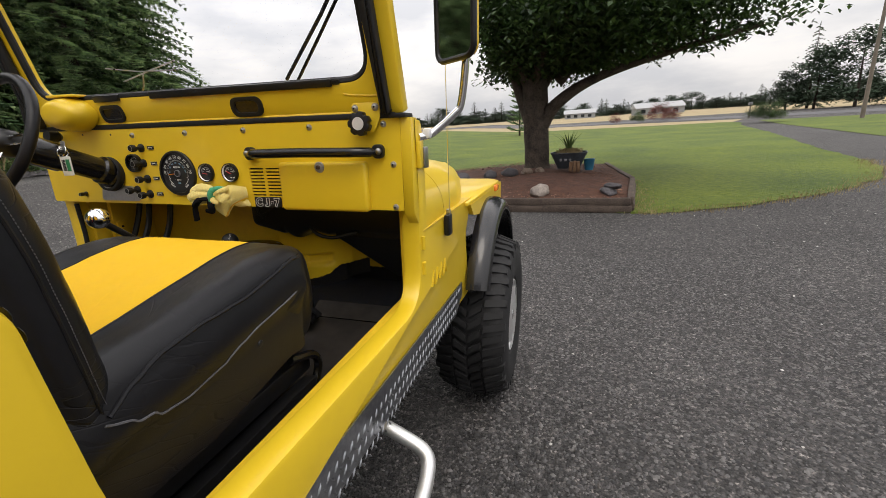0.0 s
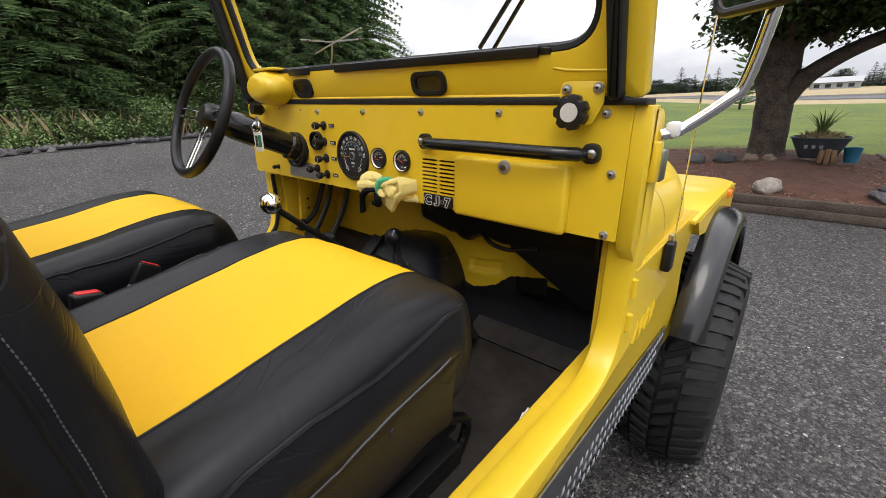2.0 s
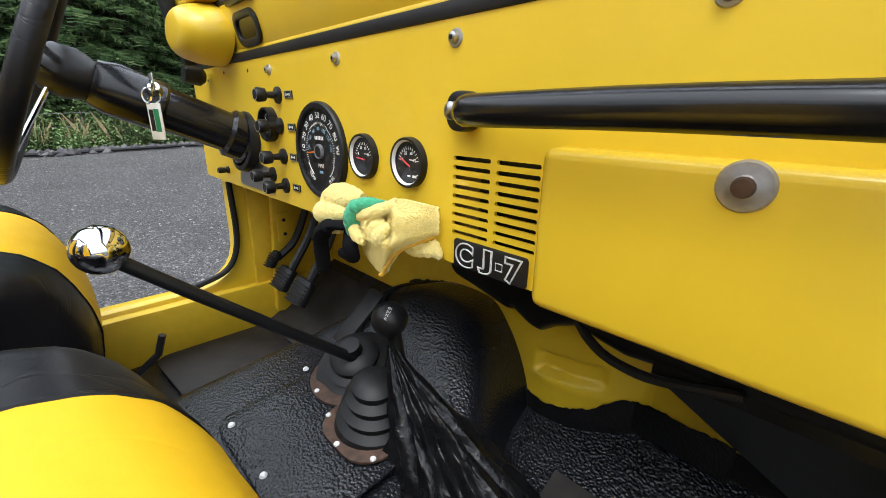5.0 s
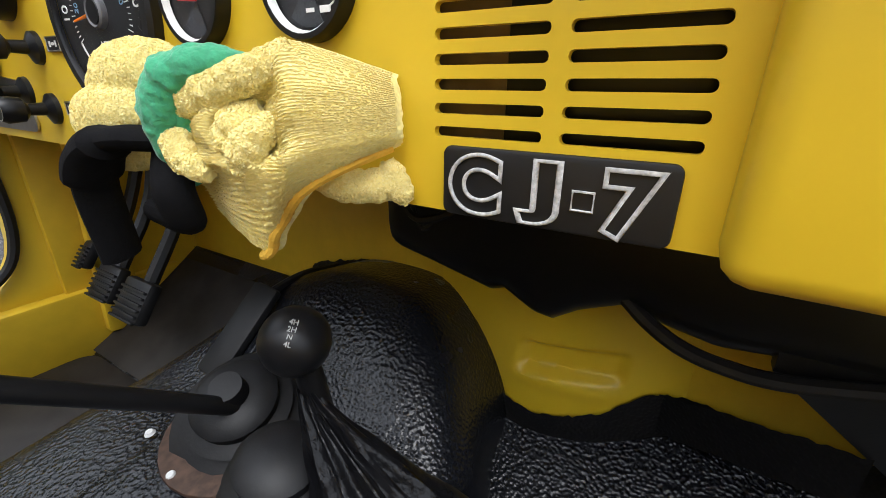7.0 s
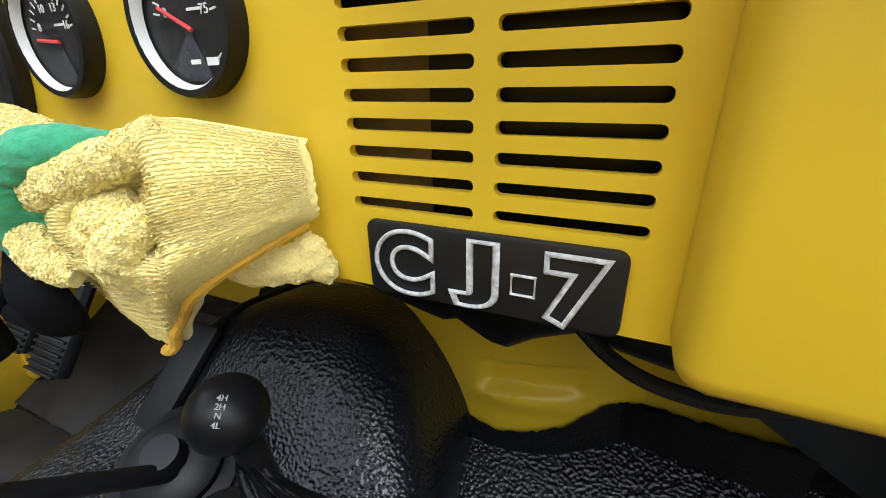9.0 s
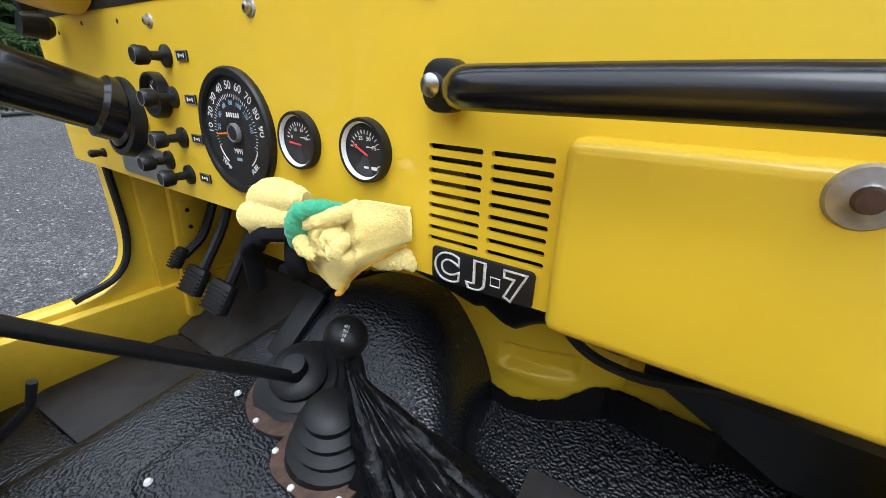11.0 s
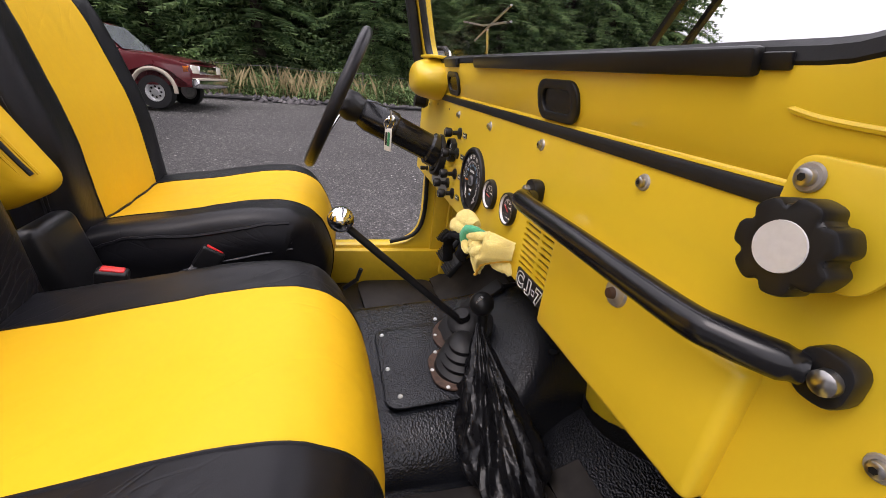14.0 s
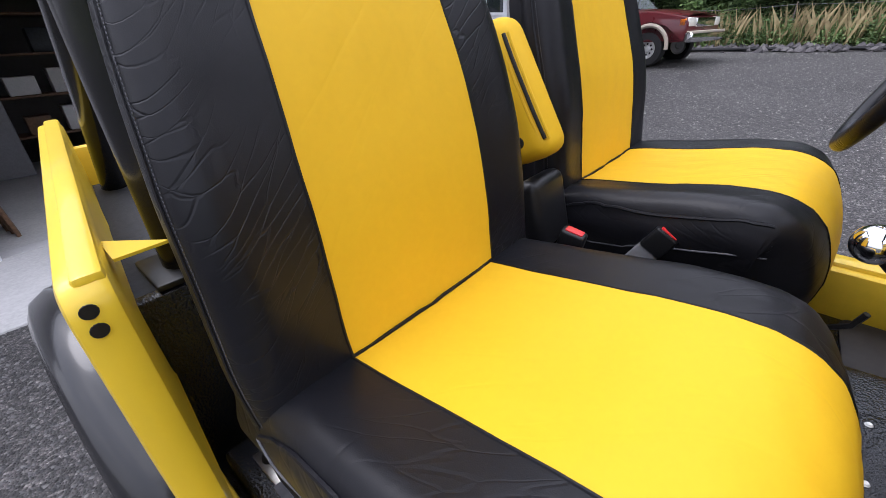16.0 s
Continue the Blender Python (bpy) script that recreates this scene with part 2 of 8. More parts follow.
red_leaf = material("red_shrub_leaves", (0.09, 0.025, 0.022), 0.7, scale=2, fine=20, col2=(0.2, 0.06, 0.05))
lawn_m = material("lawn_turf", (0.036, 0.068, 0.006), 0.9, scale=0.45, fine=11, col2=(0.130, 0.165, 0.018), bump=0.9, bscale=45, detail=9)
blade_m = material("grass_blade", (0.085, 0.140, 0.014), 0.8, scale=0.5, fine=5, col2=(0.25, 0.29, 0.06))
field_m = material("dry_field", (0.25, 0.19, 0.095), 0.95, scale=0.05, fine=1.2, col2=(0.38, 0.31, 0.18), detail=8)
asphalt = material("asphalt", (0.10, 0.10, 0.105), 0.85, var=0.15, scale=0.6, fine=30, bump=0.3, bscale=120)
mulch_m = material("bark_mulch", (0.040, 0.017, 0.011), 0.95, scale=6, fine=60, col2=(0.125, 0.055, 0.034), bump=1.0, bscale=45, kind="f1")
chip_m = material("mulch_chip", (0.085, 0.036, 0.022), 0.9, scale=6, fine=30, col2=(0.22, 0.10, 0.06))
timber = material("weathered_timber", (0.040, 0.028, 0.022), 0.85, scale=4, fine=60, col2=(0.11, 0.082, 0.066), bump=0.8, bscale=50, per_object=0.25)
rock_m = material("grey_rock", (0.30, 0.26, 0.23), 0.85, var=0.3, scale=6, fine=40, bump=0.7, bscale=25, per_object=0.25)
brown_rock = material("brown_weathered_stone", (0.10, 0.065, 0.045), 0.85, scale=9, fine=60, col2=(0.24, 0.19, 0.15), bump=0.6, bscale=60)
dark_rock = material("dark_basalt_rock", (0.075, 0.07, 0.075), 0.85, var=0.4, scale=5, fine=40, bump=0.6, bscale=25, per_object=0.3)
concrete = material("concrete", (0.42, 0.41, 0.40), 0.8, var=0.12, scale=2, fine=40, bump=0.15, bscale=120)
siding = material("grey_siding", (0.44, 0.43, 0.43), 0.7, var=0.05, scale=2, fine=20)
white_door = material("white_painted_door", (0.74, 0.75, 0.77), 0.5, var=0.03, scale=3)
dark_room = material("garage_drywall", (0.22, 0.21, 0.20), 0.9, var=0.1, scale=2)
wood_m = material("brown_wood", (0.16, 0.09, 0.05), 0.6, var=0.3, scale=5, fine=40)
barrow_m = material("barrow_steel_blue", (0.035, 0.042, 0.052), 0.45, var=0.3, scale=6, fine=40)
blue_m = material("blue_plastic", (0.02, 0.12, 0.20), 0.4, var=0.15, scale=8)
pole_m = material("grey_pole_wood", (0.17, 0.14, 0.12), 0.9, var=0.25, scale=3, fine=30)
metal_bldg = material("white_metal_building", (0.24, 0.25, 0.26), 0.6, var=0.08, scale=0.5)
roof_metal = material("pale_metal_roof", (0.33, 0.34, 0.35), 0.5, var=0.06, scale=0.5)


def gravel_material():
    m = bpy.data.materials.new("dark_gravel")
    m.use_nodes = True
    n, l = m.node_tree.nodes, m.node_tree.links
    p = n["Principled BSDF"]
    p.inputs["Roughness"].default_value = 0.8
    tc = n.new("ShaderNodeTexCoord")
    v = n.new("ShaderNodeTexVoronoi")
    v.inputs["Scale"].default_value = 95.0
    v2 = n.new("ShaderNodeTexVoronoi")
    v2.inputs["Scale"].default_value = 36.0
    big = n.new("ShaderNodeTexNoise")
    big.inputs["Scale"].default_value = 0.55
    big.inputs["Detail"].default_value = 6.0
    for t in (v, v2, big):
        l.new(tc.outputs["Object"], t.inputs["Vector"])
    ramp = n.new("ShaderNodeValToRGB")
    e = ramp.color_ramp.elements
    e[0].position, e[0].color = 0.0, (0.028, 0.028, 0.029, 1)
    e[1].position, e[1].color = 1.0, (0.24, 0.235, 0.235, 1)
    k = e.new(0.55)
    k.color = (0.066, 0.065, 0.068, 1)
    k = e.new(0.9)
    k.color = (0.115, 0.112, 0.112, 1)
    sep = n.new("ShaderNodeSeparateColor")
    l.new(v.outputs["Color"], sep.inputs["Color"])
    l.new(sep.outputs["Red"], ramp.inputs["Fac"])
    tint = n.new("ShaderNodeMixRGB")
    tint.blend_type = "MULTIPLY"
    tint.inputs["Fac"].default_value = 0.75
    r2 = n.new("ShaderNodeValToRGB")
    r2.color_ramp.elements[0].position, r2.color_ramp.elements[0].color = 0.35, (0.74, 0.70, 0.665, 1)
    r2.color_ramp.elements[1].position, r2.color_ramp.elements[1].color = 0.65, (1.15, 1.10, 1.05, 1)
    l.new(big.outputs["Fac"], r2.inputs["Fac"])
    l.new(ramp.outputs["Color"], tint.inputs["Color1"])
    l.new(r2.outputs["Color"], tint.inputs["Color2"])
    v3 = n.new("ShaderNodeTexVoronoi")
    v3.inputs["Scale"].default_value = 42.0
    l.new(tc.outputs["Object"], v3.inputs["Vector"])
    sep3 = n.new("ShaderNodeSeparateColor")
    l.new(v3.outputs["Color"], sep3.inputs["Color"])
    r3 = n.new("ShaderNodeValToRGB")
    r3.color_ramp.elements[0].position, r3.color_ramp.elements[0].color = 0.0, (0.52, 0.52, 0.52, 1)
    r3.color_ramp.elements[1].position, r3.color_ramp.elements[1].color = 1.0, (1.75, 1.70, 1.66, 1)
    q3 = r3.color_ramp.elements.new(0.8)
    q3.color = (1.0, 0.99, 0.98, 1)
    l.new(sep3.outputs["Green"], r3.inputs["Fac"])
    t3 = n.new("ShaderNodeMixRGB")
    t3.blend_type = "MULTIPLY"
    t3.inputs["Fac"].default_value = 1.0
    l.new(tint.outputs["Color"], t3.inputs["Color1"])
    l.new(r3.outputs["Color"], t3.inputs["Color2"])
    l.new(t3.outputs["Color"], p.inputs["Base Color"])
    h = n.new("ShaderNodeMath")
    h.operation = "ADD"
    l.new(v.outputs["Distance"], h.inputs[0])
    l.new(v2.outputs["Distance"], h.inputs[1])
    b = n.new("ShaderNodeBump")
    b.inputs["Strength"].default_value = 1.0
    b.inputs["Distance"].default_value = 0.012
    b.invert = True
    l.new(h.outputs[0], b.inputs["Height"])
    l.new(b.outputs["Normal"], p.inputs["Normal"])
    return m


gravel_m = gravel_material()
stone_m = material("gravel_stone", (0.09, 0.088, 0.09), 0.8, var=0.5, scale=30, fine=80, per_object=0.3)

def island_mat(name, cols, rough=0.8, thin=0.0):
    m = bpy.data.materials.new(name)
    m.use_nodes = True
    n, l = m.node_tree.nodes, m.node_tree.links
    p = n["Principled BSDF"]
    p.inputs["Roughness"].default_value = rough
    g = n.new("ShaderNodeNewGeometry")
    r = n.new("ShaderNodeValToRGB")
    e = r.color_ramp.elements
    e[0].position, e[0].color = 0, (*cols[0], 1)
    e[1].position, e[1].color = 1, (*cols[-1], 1)
    for k, c in enumerate(cols[1:-1]):
        q = e.new((k + 1) / (len(cols) - 1))
        q.color = (*c, 1)
    l.new(g.outputs["Random Per Island"], r.inputs["Fac"])
    l.new(r.outputs["Color"], p.inputs["Base Color"])
    if thin:
        # light that passes through leaves
        tr = n.new("ShaderNodeBsdfTranslucent")
        ms = n.new("ShaderNodeMixShader")
        ms.inputs["Fac"].default_value = thin
        l.new(p.inputs["Base Color"].links[0].from_socket, tr.inputs["Color"])
        l.new(p.outputs["BSDF"], ms.inputs[1])
        l.new(tr.outputs["BSDF"], ms.inputs[2])
        l.new(ms.outputs["Shader"], n["Material Output"].inputs["Surface"])
    return m


# ---- building helpers ----
def place(data, name, mats, parent=None, label="", smooth=True):
    ob = new(name, data)
    for mt in (mats if isinstance(mats, (list, tuple)) else [mats]):
        data.materials.append(mt)
    if parent is not None:
        ob.parent = parent
    if label:
        ob["label"] = label
    if smooth:
        data.polygons.foreach_set("use_smooth", [True] * len(data.polygons))
        data.set_sharp_from_angle(angle=radians(38))
    return ob


def part(name, bm, material_, parent=None, label="", smooth=True):
    """Links a bmesh as one mesh object under a thing or a part."""
    bmesh.ops.recalc_face_normals(bm, faces=bm.faces)
    me = bpy.data.meshes.new(name)
    bm.to_mesh(me)
    bm.free()
    return place(me, name, material_, parent, label, smooth)


def raw(name, verts, faces, material_, parent=None, label="", smooth=False):
    me = bpy.data.meshes.new(name)
    me.from_pydata([tuple(v) for v in verts], [], [tuple(f) for f in faces])
    me.update()
    return place(me, name, material_, parent, label, smooth)


def thing(name, label, category, at=(0, 0, 0), group=""):
    ob = new(name)
    ob.location = at
    ob.empty_display_size = 0.05
    return tagged(ob, label, category, group)


def box(c, s, bev=0.0, seg=2, m=None, bm=None):
    own = bmesh.new()
    bmesh.ops.create_cube(own, size=1.0)
    bmesh.ops.scale(own, vec=s, verts=own.verts)
    if bev > 0:
        bmesh.ops.bevel(own, geom=own.edges[:] + own.verts[:], offset=min(bev, 0.49 * min(s)), segments=seg, profile=0.5, affect="EDGES")
    mm = Matrix.Translation(c) @ (m if m else Matrix.Identity(4))
    bmesh.ops.transform(own, matrix=mm, verts=own.verts)
    return join(bm, own)


def join(bm, own):
    if bm is None:
        return own
    me = bpy.data.meshes.new("tmp")
    own.to_mesh(me)
    own.free()
    bm.from_mesh(me)
    bpy.data.meshes.remove(me)
    return bm


def ring_frames(pts, closed):
    pts = [Vector(p) for p in pts]
    n = len(pts)
    up = None
    out = []
    for i, p in enumerate(pts):
        a = pts[(i - 1) % n] if (closed or i > 0) else p
        b = pts[(i + 1) % n] if (closed or i < n - 1) else p
        t = (b - a).normalized()
        if up is None:
            up = Vector((0, 0, 1)) if abs(t.z) < 0.9 else Vector((0, 1, 0))
        side = t.cross(up).normalized()
        up = side.cross(t).normalized()
        out.append((p, side, up))
    return out


def tube(pts, r, seg=10, closed=False, bm=None, flat=1.0):
    """A round bar along points; r is a number or one number a point; flat squeezes it along its own up."""
    bm = bm or bmesh.new()
    fr = ring_frames(pts, closed)
    rings = []
    for i, (p, s, u) in enumerate(fr):
        rr = r[i] if isinstance(r, (list, tuple)) else r
        rings.append([bm.verts.new(p + s * rr * math.cos(a) + u * rr * flat * math.sin(a)) for a in [2 * math.pi * k / seg for k in range(seg)]])
    m = len(rings)
    for i in range(m if closed else m - 1):
        a, b = rings[i], rings[(i + 1) % m]
        for k in range(seg):
            bm.faces.new((a[k], a[(k + 1) % seg], b[(k + 1) % seg], b[k]))
    if not closed:
        bm.faces.new(rings[0][::-1])
        bm.faces.new(rings[-1])
    return bm


def arc_pts(pts, n=6):
    """A smooth curve through points."""
    p = [Vector(q) for q in pts]
    p = [p[0] * 2 - p[1]] + p + [p[-1] * 2 - p[-2]]
    out = []
    for i in range(1, len(p) - 2):
        for k in range(n):
            t = k / n
            a, b, c, d = p[i - 1], p[i], p[i + 1], p[i + 2]
            out.append(0.5 * ((2 * b) + (c - a) * t + (2 * a - 5 * b + 4 * c - d) * t * t + (3 * b - a - 3 * c + d) * t ** 3))
    out.append(p[-2])
    return out


def axis_frame(at, way):
    """A frame at a place whose z looks along way."""
    return Matrix.Translation(at) @ Vector(way).normalized().to_track_quat("Z", "Y").to_matrix().to_4x4()


def lathe(profile, at=(0, 0, 0), way=(0, 0, 1), seg=24, bm=None):
    """profile: (radius, height) pairs, turned about way."""
    bm = bm or bmesh.new()
    m = axis_frame(at, way)
    rings = []
    for r, h in profile:
        if r < 1e-6:
            rings.append([bm.verts.new(m @ Vector((0, 0, h)))])
        else:
            rings.append([bm.verts.new(m @ Vector((r * math.cos(2 * math.pi * k / seg), r * math.sin(2 * math.pi * k / seg), h))) for k in range(seg)])
    for a, b in zip(rings, rings[1:]):
        for k in range(seg):
            q = (a[k % len(a)], a[(k + 1) % len(a)], b[(k + 1) % len(b)], b[k % len(b)])
            q = list(dict.fromkeys(q))
            if len(q) > 2:
                bm.faces.new(q)
    return bm


def rounded(x0, x1, z0, z1, r, n=5):
    """Outline of a rounded rectangle, anticlockwise."""
    out = []
    for cx, cz, a0 in ((x1 - r, z0 + r, -90), (x1 - r, z1 - r, 0), (x0 + r, z1 - r, 90), (x0 + r, z0 + r, 180)):
        for k in range(n + 1):
            a = radians(a0 + 90 * k / n)
            out.append((cx + r * math.cos(a), cz + r * math.sin(a)))
    return out


def fillet(poly, radii, n=6):
    """Rounds corners of a closed outline; radii by corner."""
    out = []
    m = len(poly)
    for i, (p, r) in enumerate(zip(poly, radii)):
        if not r:
            out.append(p)
            continue
        a, b, c = Vector(poly[i - 1]), Vector(p), Vector(poly[(i + 1) % m])
        u, v = (a - b).normalized(), (c - b).normalized()
        ang = u.angle(v)
        d = min(r / math.tan(ang / 2), (a - b).length * 0.49, (c - b).length * 0.49)
        s, e = b + u * d, b + v * d
        for k in range(n + 1):
            t = k / n
            out.append(tuple((1 - t) ** 2 * s + 2 * t * (1 - t) * b + t * t * e))
    return out


def sheet(outline, depth, m, holes=(), bev=0.0, bm=None):
    """A flat panel with holes: an outline in its own x, y, as thick as depth along its own z."""
    own = bmesh.new()
    edges = []
    for loop in (outline, *holes):
        vs = [own.verts.new((x, y, 0)) for x, y in loop]
        edges += [own.edges.new((vs[i], vs[(i + 1) % len(vs)])) for i in range(len(vs))]
    if holes:
        bmesh.ops.triangle_fill(own, use_beauty=True, use_dissolve=False, edges=edges)
    else:
        own.faces.new(own.verts[:])
    res = bmesh.ops.extrude_face_region(own, geom=own.faces[:])
    bmesh.ops.translate(own, vec=(0, 0, depth), verts=[v for v in res["geom"] if isinstance(v, bmesh.types.BMVert)])
    bmesh.ops.recalc_face_normals(own, faces=own.faces)
    if bev:
        rim = [e for e in own.edges if len(e.link_faces) == 2 and e.calc_face_angle(0) > radians(50)]
        bmesh.ops.bevel(own, geom=rim, offset=bev, segments=2, profile=0.5, affect="EDGES")
    bmesh.ops.transform(own, matrix=m, verts=own.verts)
    return join(bm, own)


# panels that stand across the car (their x, y are world x, z; depth runs ahead) and along it (world y, z; depth to +x)
def across(y):
    return Matrix(((1, 0, 0, 0), (0, 0, 1, y), (0, 1, 0, 0), (0, 0, 0, 1)))


def along(x):
    return Matrix(((0, 0, 1, x), (1, 0, 0, 0), (0, 1, 0, 0), (0, 0, 0, 1)))


def flat_on(z):
    return Matrix.Translation((0, 0, z))


def surface(fn, nu, nv, bm=None, keep=None, close_u=False):
    """A skin of quads over fn(u, v), u and v from 0 to 1; keep(u, v) picks faces by their middle."""
    bm = bm or bmesh.new()
    g = [[bm.verts.new(fn(i / nu, j / nv)) for j in range(nv + 1)] for i in range(nu + (0 if close_u else 1))]
    for i in range(nu):
        for j in range(nv):
            if keep is None or keep((i + 0.5) / nu, (j + 0.5) / nv):
                k = (i + 1) % len(g)
                bm.faces.new((g[i][j], g[k][j], g[k][j + 1], g[i][j + 1]))
    loose = [v for v in bm.verts if not v.link_faces]
    bmesh.ops.delete(bm, geom=loose, context="VERTS")
    return bm


def words(name, text, size, m, mat, parent=None, depth=0.0006, outline=0.0, label="", heavy=0.0):
    cu = bpy.data.curves.new(name, "FONT")
    cu.body, cu.size, cu.extrude = text, size, depth
    cu.align_x, cu.align_y = "CENTER", "CENTER"
    cu.offset = heavy
    if outline:
        cu.fill_mode = "NONE"
        cu.bevel_depth = outline
    tmp = bpy.data.objects.new("tmp_text", cu)
    scene.collection.objects.link(tmp)
    me = bpy.data.meshes.new_from_object(tmp.evaluated_get(bpy.context.evaluated_depsgraph_get()))
    bpy.data.objects.remove(tmp)
    bpy.data.curves.remove(cu)
    me.transform(m)
    me.materials.clear()
    return place(me, name, mat, parent, label, False)


FACING = Matrix(((1, 0, 0, 0), (0, 0, -1, 0), (0, 1, 0, 0), (0, 0, 0, 1)))

def ease(k):
    k = max(0.0, min(1.0, k))
    return k * k * (3 - 2 * k)


# ---- the open off-road car ----
car = thing("off_road_car", "bright yellow open off-road car with doors removed, standing on gravel", "car")
# it leans a little to its front right corner, as the drive falls away there
TILT = Matrix.Translation((0.75, 1.03, 0)) @ pose(0, 0, 0, -1.6, 0, 0) @ pose(0, 0, 0, 0, 2.0, 0) @ Matrix.Translation((-0.75, -1.03, 0))
car.matrix_world = TILT

# body sides with the door openings; the outline runs along y and z
SIDE = fillet(
    [(0.66, 0.70), (0.66, 0.80), (0.62, 0.98), (0.74, 1.128), (0.108, 1.128), (0.106, 1.39), (0.085, 1.450), (0.02, 1.456),
     (0.030, 1.17), (0.030, 0.912), (-0.830, 0.912), (-0.856, 1.08), (-0.880, 1.300), (-1.80, 1.320), (-1.80, 0.74),
     (-1.77, 0.74), (-1.72, 0.93), (-1.56, 1.02), (-1.22, 1.02), (-1.00, 0.93), (-0.93, 0.69)],
    [0, 0, 0.06, 0, 0, 0.02, 0.02, 0.004, 0, 0.14, 0.13, 0.0, 0.05, 0.04, 0.03, 0, 0.06, 0.12, 0.12, 0.06, 0.02], 7)
def tapered(bm):
    # the tub narrows towards the tail
    for v in bm.verts:
        k = max(0.0, min(1.0, (-0.35 - v.co.y) / 0.5)) * 0.022 + max(0.0, -0.87 - v.co.y) * 0.12
        if v.co.y < -0.80 and abs(v.co.x) > 0.695:
            k += 0.010
        v.co.x -= math.copysign(k, v.co.x)
    return bm

for sx in (1, -1):
    x0 = 0.667 if sx > 0 else -0.725
    part("body_side", tapered(sheet(SIDE, 0.058, along(x0), bev=0.010)), paint, car, "yellow painted steel body side with a rounded door opening")
# inner lip of the sills: a step down to the floor
for sx in (1, -1):
    part("inner_sill", box((sx * 0.650, -0.42, 0.825), (0.034, 1.36, 0.15), 0.006), paint_dull, car)
    part("seam_lip", tube([(sx * 0.7245, 0.06, 1.130), (sx * 0.7245, 0.36, 1.130), (sx * 0.7245, 0.72, 1.130)], 0.0026, 6), paint_dull, car)

# rocker guards of tread plate
def tread_plate(x, y0, y1, z0, z1, sx):
    bm = sheet(fillet([(y0, z0), (y1 - 0.10, z0 + 0.01), (y1, z1 - 0.05), (y1, z1), (y0, z1)], [0.01, 0.02, 0.01, 0.005, 0.005], 3), 0.004, along(x if sx > 0 else x - 0.004))
    vs, fs = [], []
    row = 0
    z = z0 + 0.014
    while z < z1 - 0.008:
        y = y0 + 0.015 + (row % 2) * 0.014
        flip = 1 if row % 2 else -1
        while y < y1 - 0.02:
            if not (y > y1 - 0.12 and z < z1 - 0.06 + 0.5 * (y - y1 + 0.12)):
                a = flip * radians(52)
                d, n = Vector((0, math.cos(a), math.sin(a))), Vector((0, -math.sin(a), math.cos(a)))
                c = Vector((x + (0.004 if sx > 0 else -0.004), y, z))
                i = len(vs)
                vs += [c + d * 0.012, c + n * 0.0034, c - d * 0.012, c - n * 0.0034, c + Vector((sx * 0.0028, 0, 0)) + d * 0.005, c + Vector((sx * 0.0028, 0, 0)) - d * 0.005]
                fs += [(i, i + 1, i + 4), (i + 1, i + 2, i + 5), (i + 1, i + 5, i + 4), (i + 2, i + 3, i + 5), (i + 3, i, i + 4), (i + 3, i + 4, i + 5)]
            y += 0.028
        z += 0.0165
        row += 1
    me = bpy.data.meshes.new("tmp")
    me.from_pydata(vs, [], fs)
    bm.from_mesh(me)
    bpy.data.meshes.remove(me)
    return bm

part("rocker_guard", tapered(tread_plate(0.726, -0.90, 0.52, 0.69, 0.802, 1)), plate_m, car, "embossed grey metal tread-plate rocker guard")
part("rocker_guard", tapered(tread_plate(-0.726, -0.90, 0.52, 0.69, 0.802, -1)), plate_m, car, "embossed grey metal tread-plate rocker guard")

# side steps of bent tube
for sx in (1, -1):
    pts = arc_pts([(sx * 0.62, -0.22, 0.675), (sx * 0.74, -0.235, 0.645), (sx * 0.815, -0.25, 0.615), (sx * 0.835, -0.30, 0.59), (sx * 0.838, -0.40, 0.57), (sx * 0.838, -0.62, 0.555), (sx * 0.815, -0.68, 0.565), (sx * 0.62, -0.70, 0.66)], 6)
    part("side_step", tube(pts, 0.019, 12), alu, car, "bare metal tube side step below the sill")

# cowl, hood, fenders
def hood_at(u, y):
    half = 0.717 - 0.016 * (y - 0.085) / 0.515 if y < 0.6 else 0.701 - 0.21 * ((y - 0.6) / 0.82) ** 1.2
    top, side = 1.392 - 0.095 * (y - 0.085), 1.122
    a = (u - 0.5) * 2
    # even steps round a squarish arch
    th = abs(a) * math.pi / 2
    k = math.sin(th) ** 0.62
    return Vector((math.copysign(half * k, a), y, side + (top - side) * max(0.0, 1 - k ** 3.4) ** 0.37))
part("cowl", surface(lambda u, v: hood_at(u, 0.088 + 0.255 * v), 64, 6), paint, car, "yellow painted cowl with rounded sides")
part("hood", surface(lambda u, v: hood_at(u, 0.347 + 1.07 * v), 64, 18), paint, car, "yellow painted hood with rounded sides")
part("hood_nose", sheet([(-0.47, 1.10), (0.47, 1.10), (0.46, 1.19), (0.40, 1.235), (-0.40, 1.235), (-0.46, 1.19)], 0.05, across(1.40)), paint, car)
part("grille", sheet([(-0.50, 0.72), (0.50, 0.72), (0.50, 1.12), (0.44, 1.20), (-0.44, 1.20), (-0.50, 1.12)], 0.03, across(1.452), bev=0.01), paint, car)
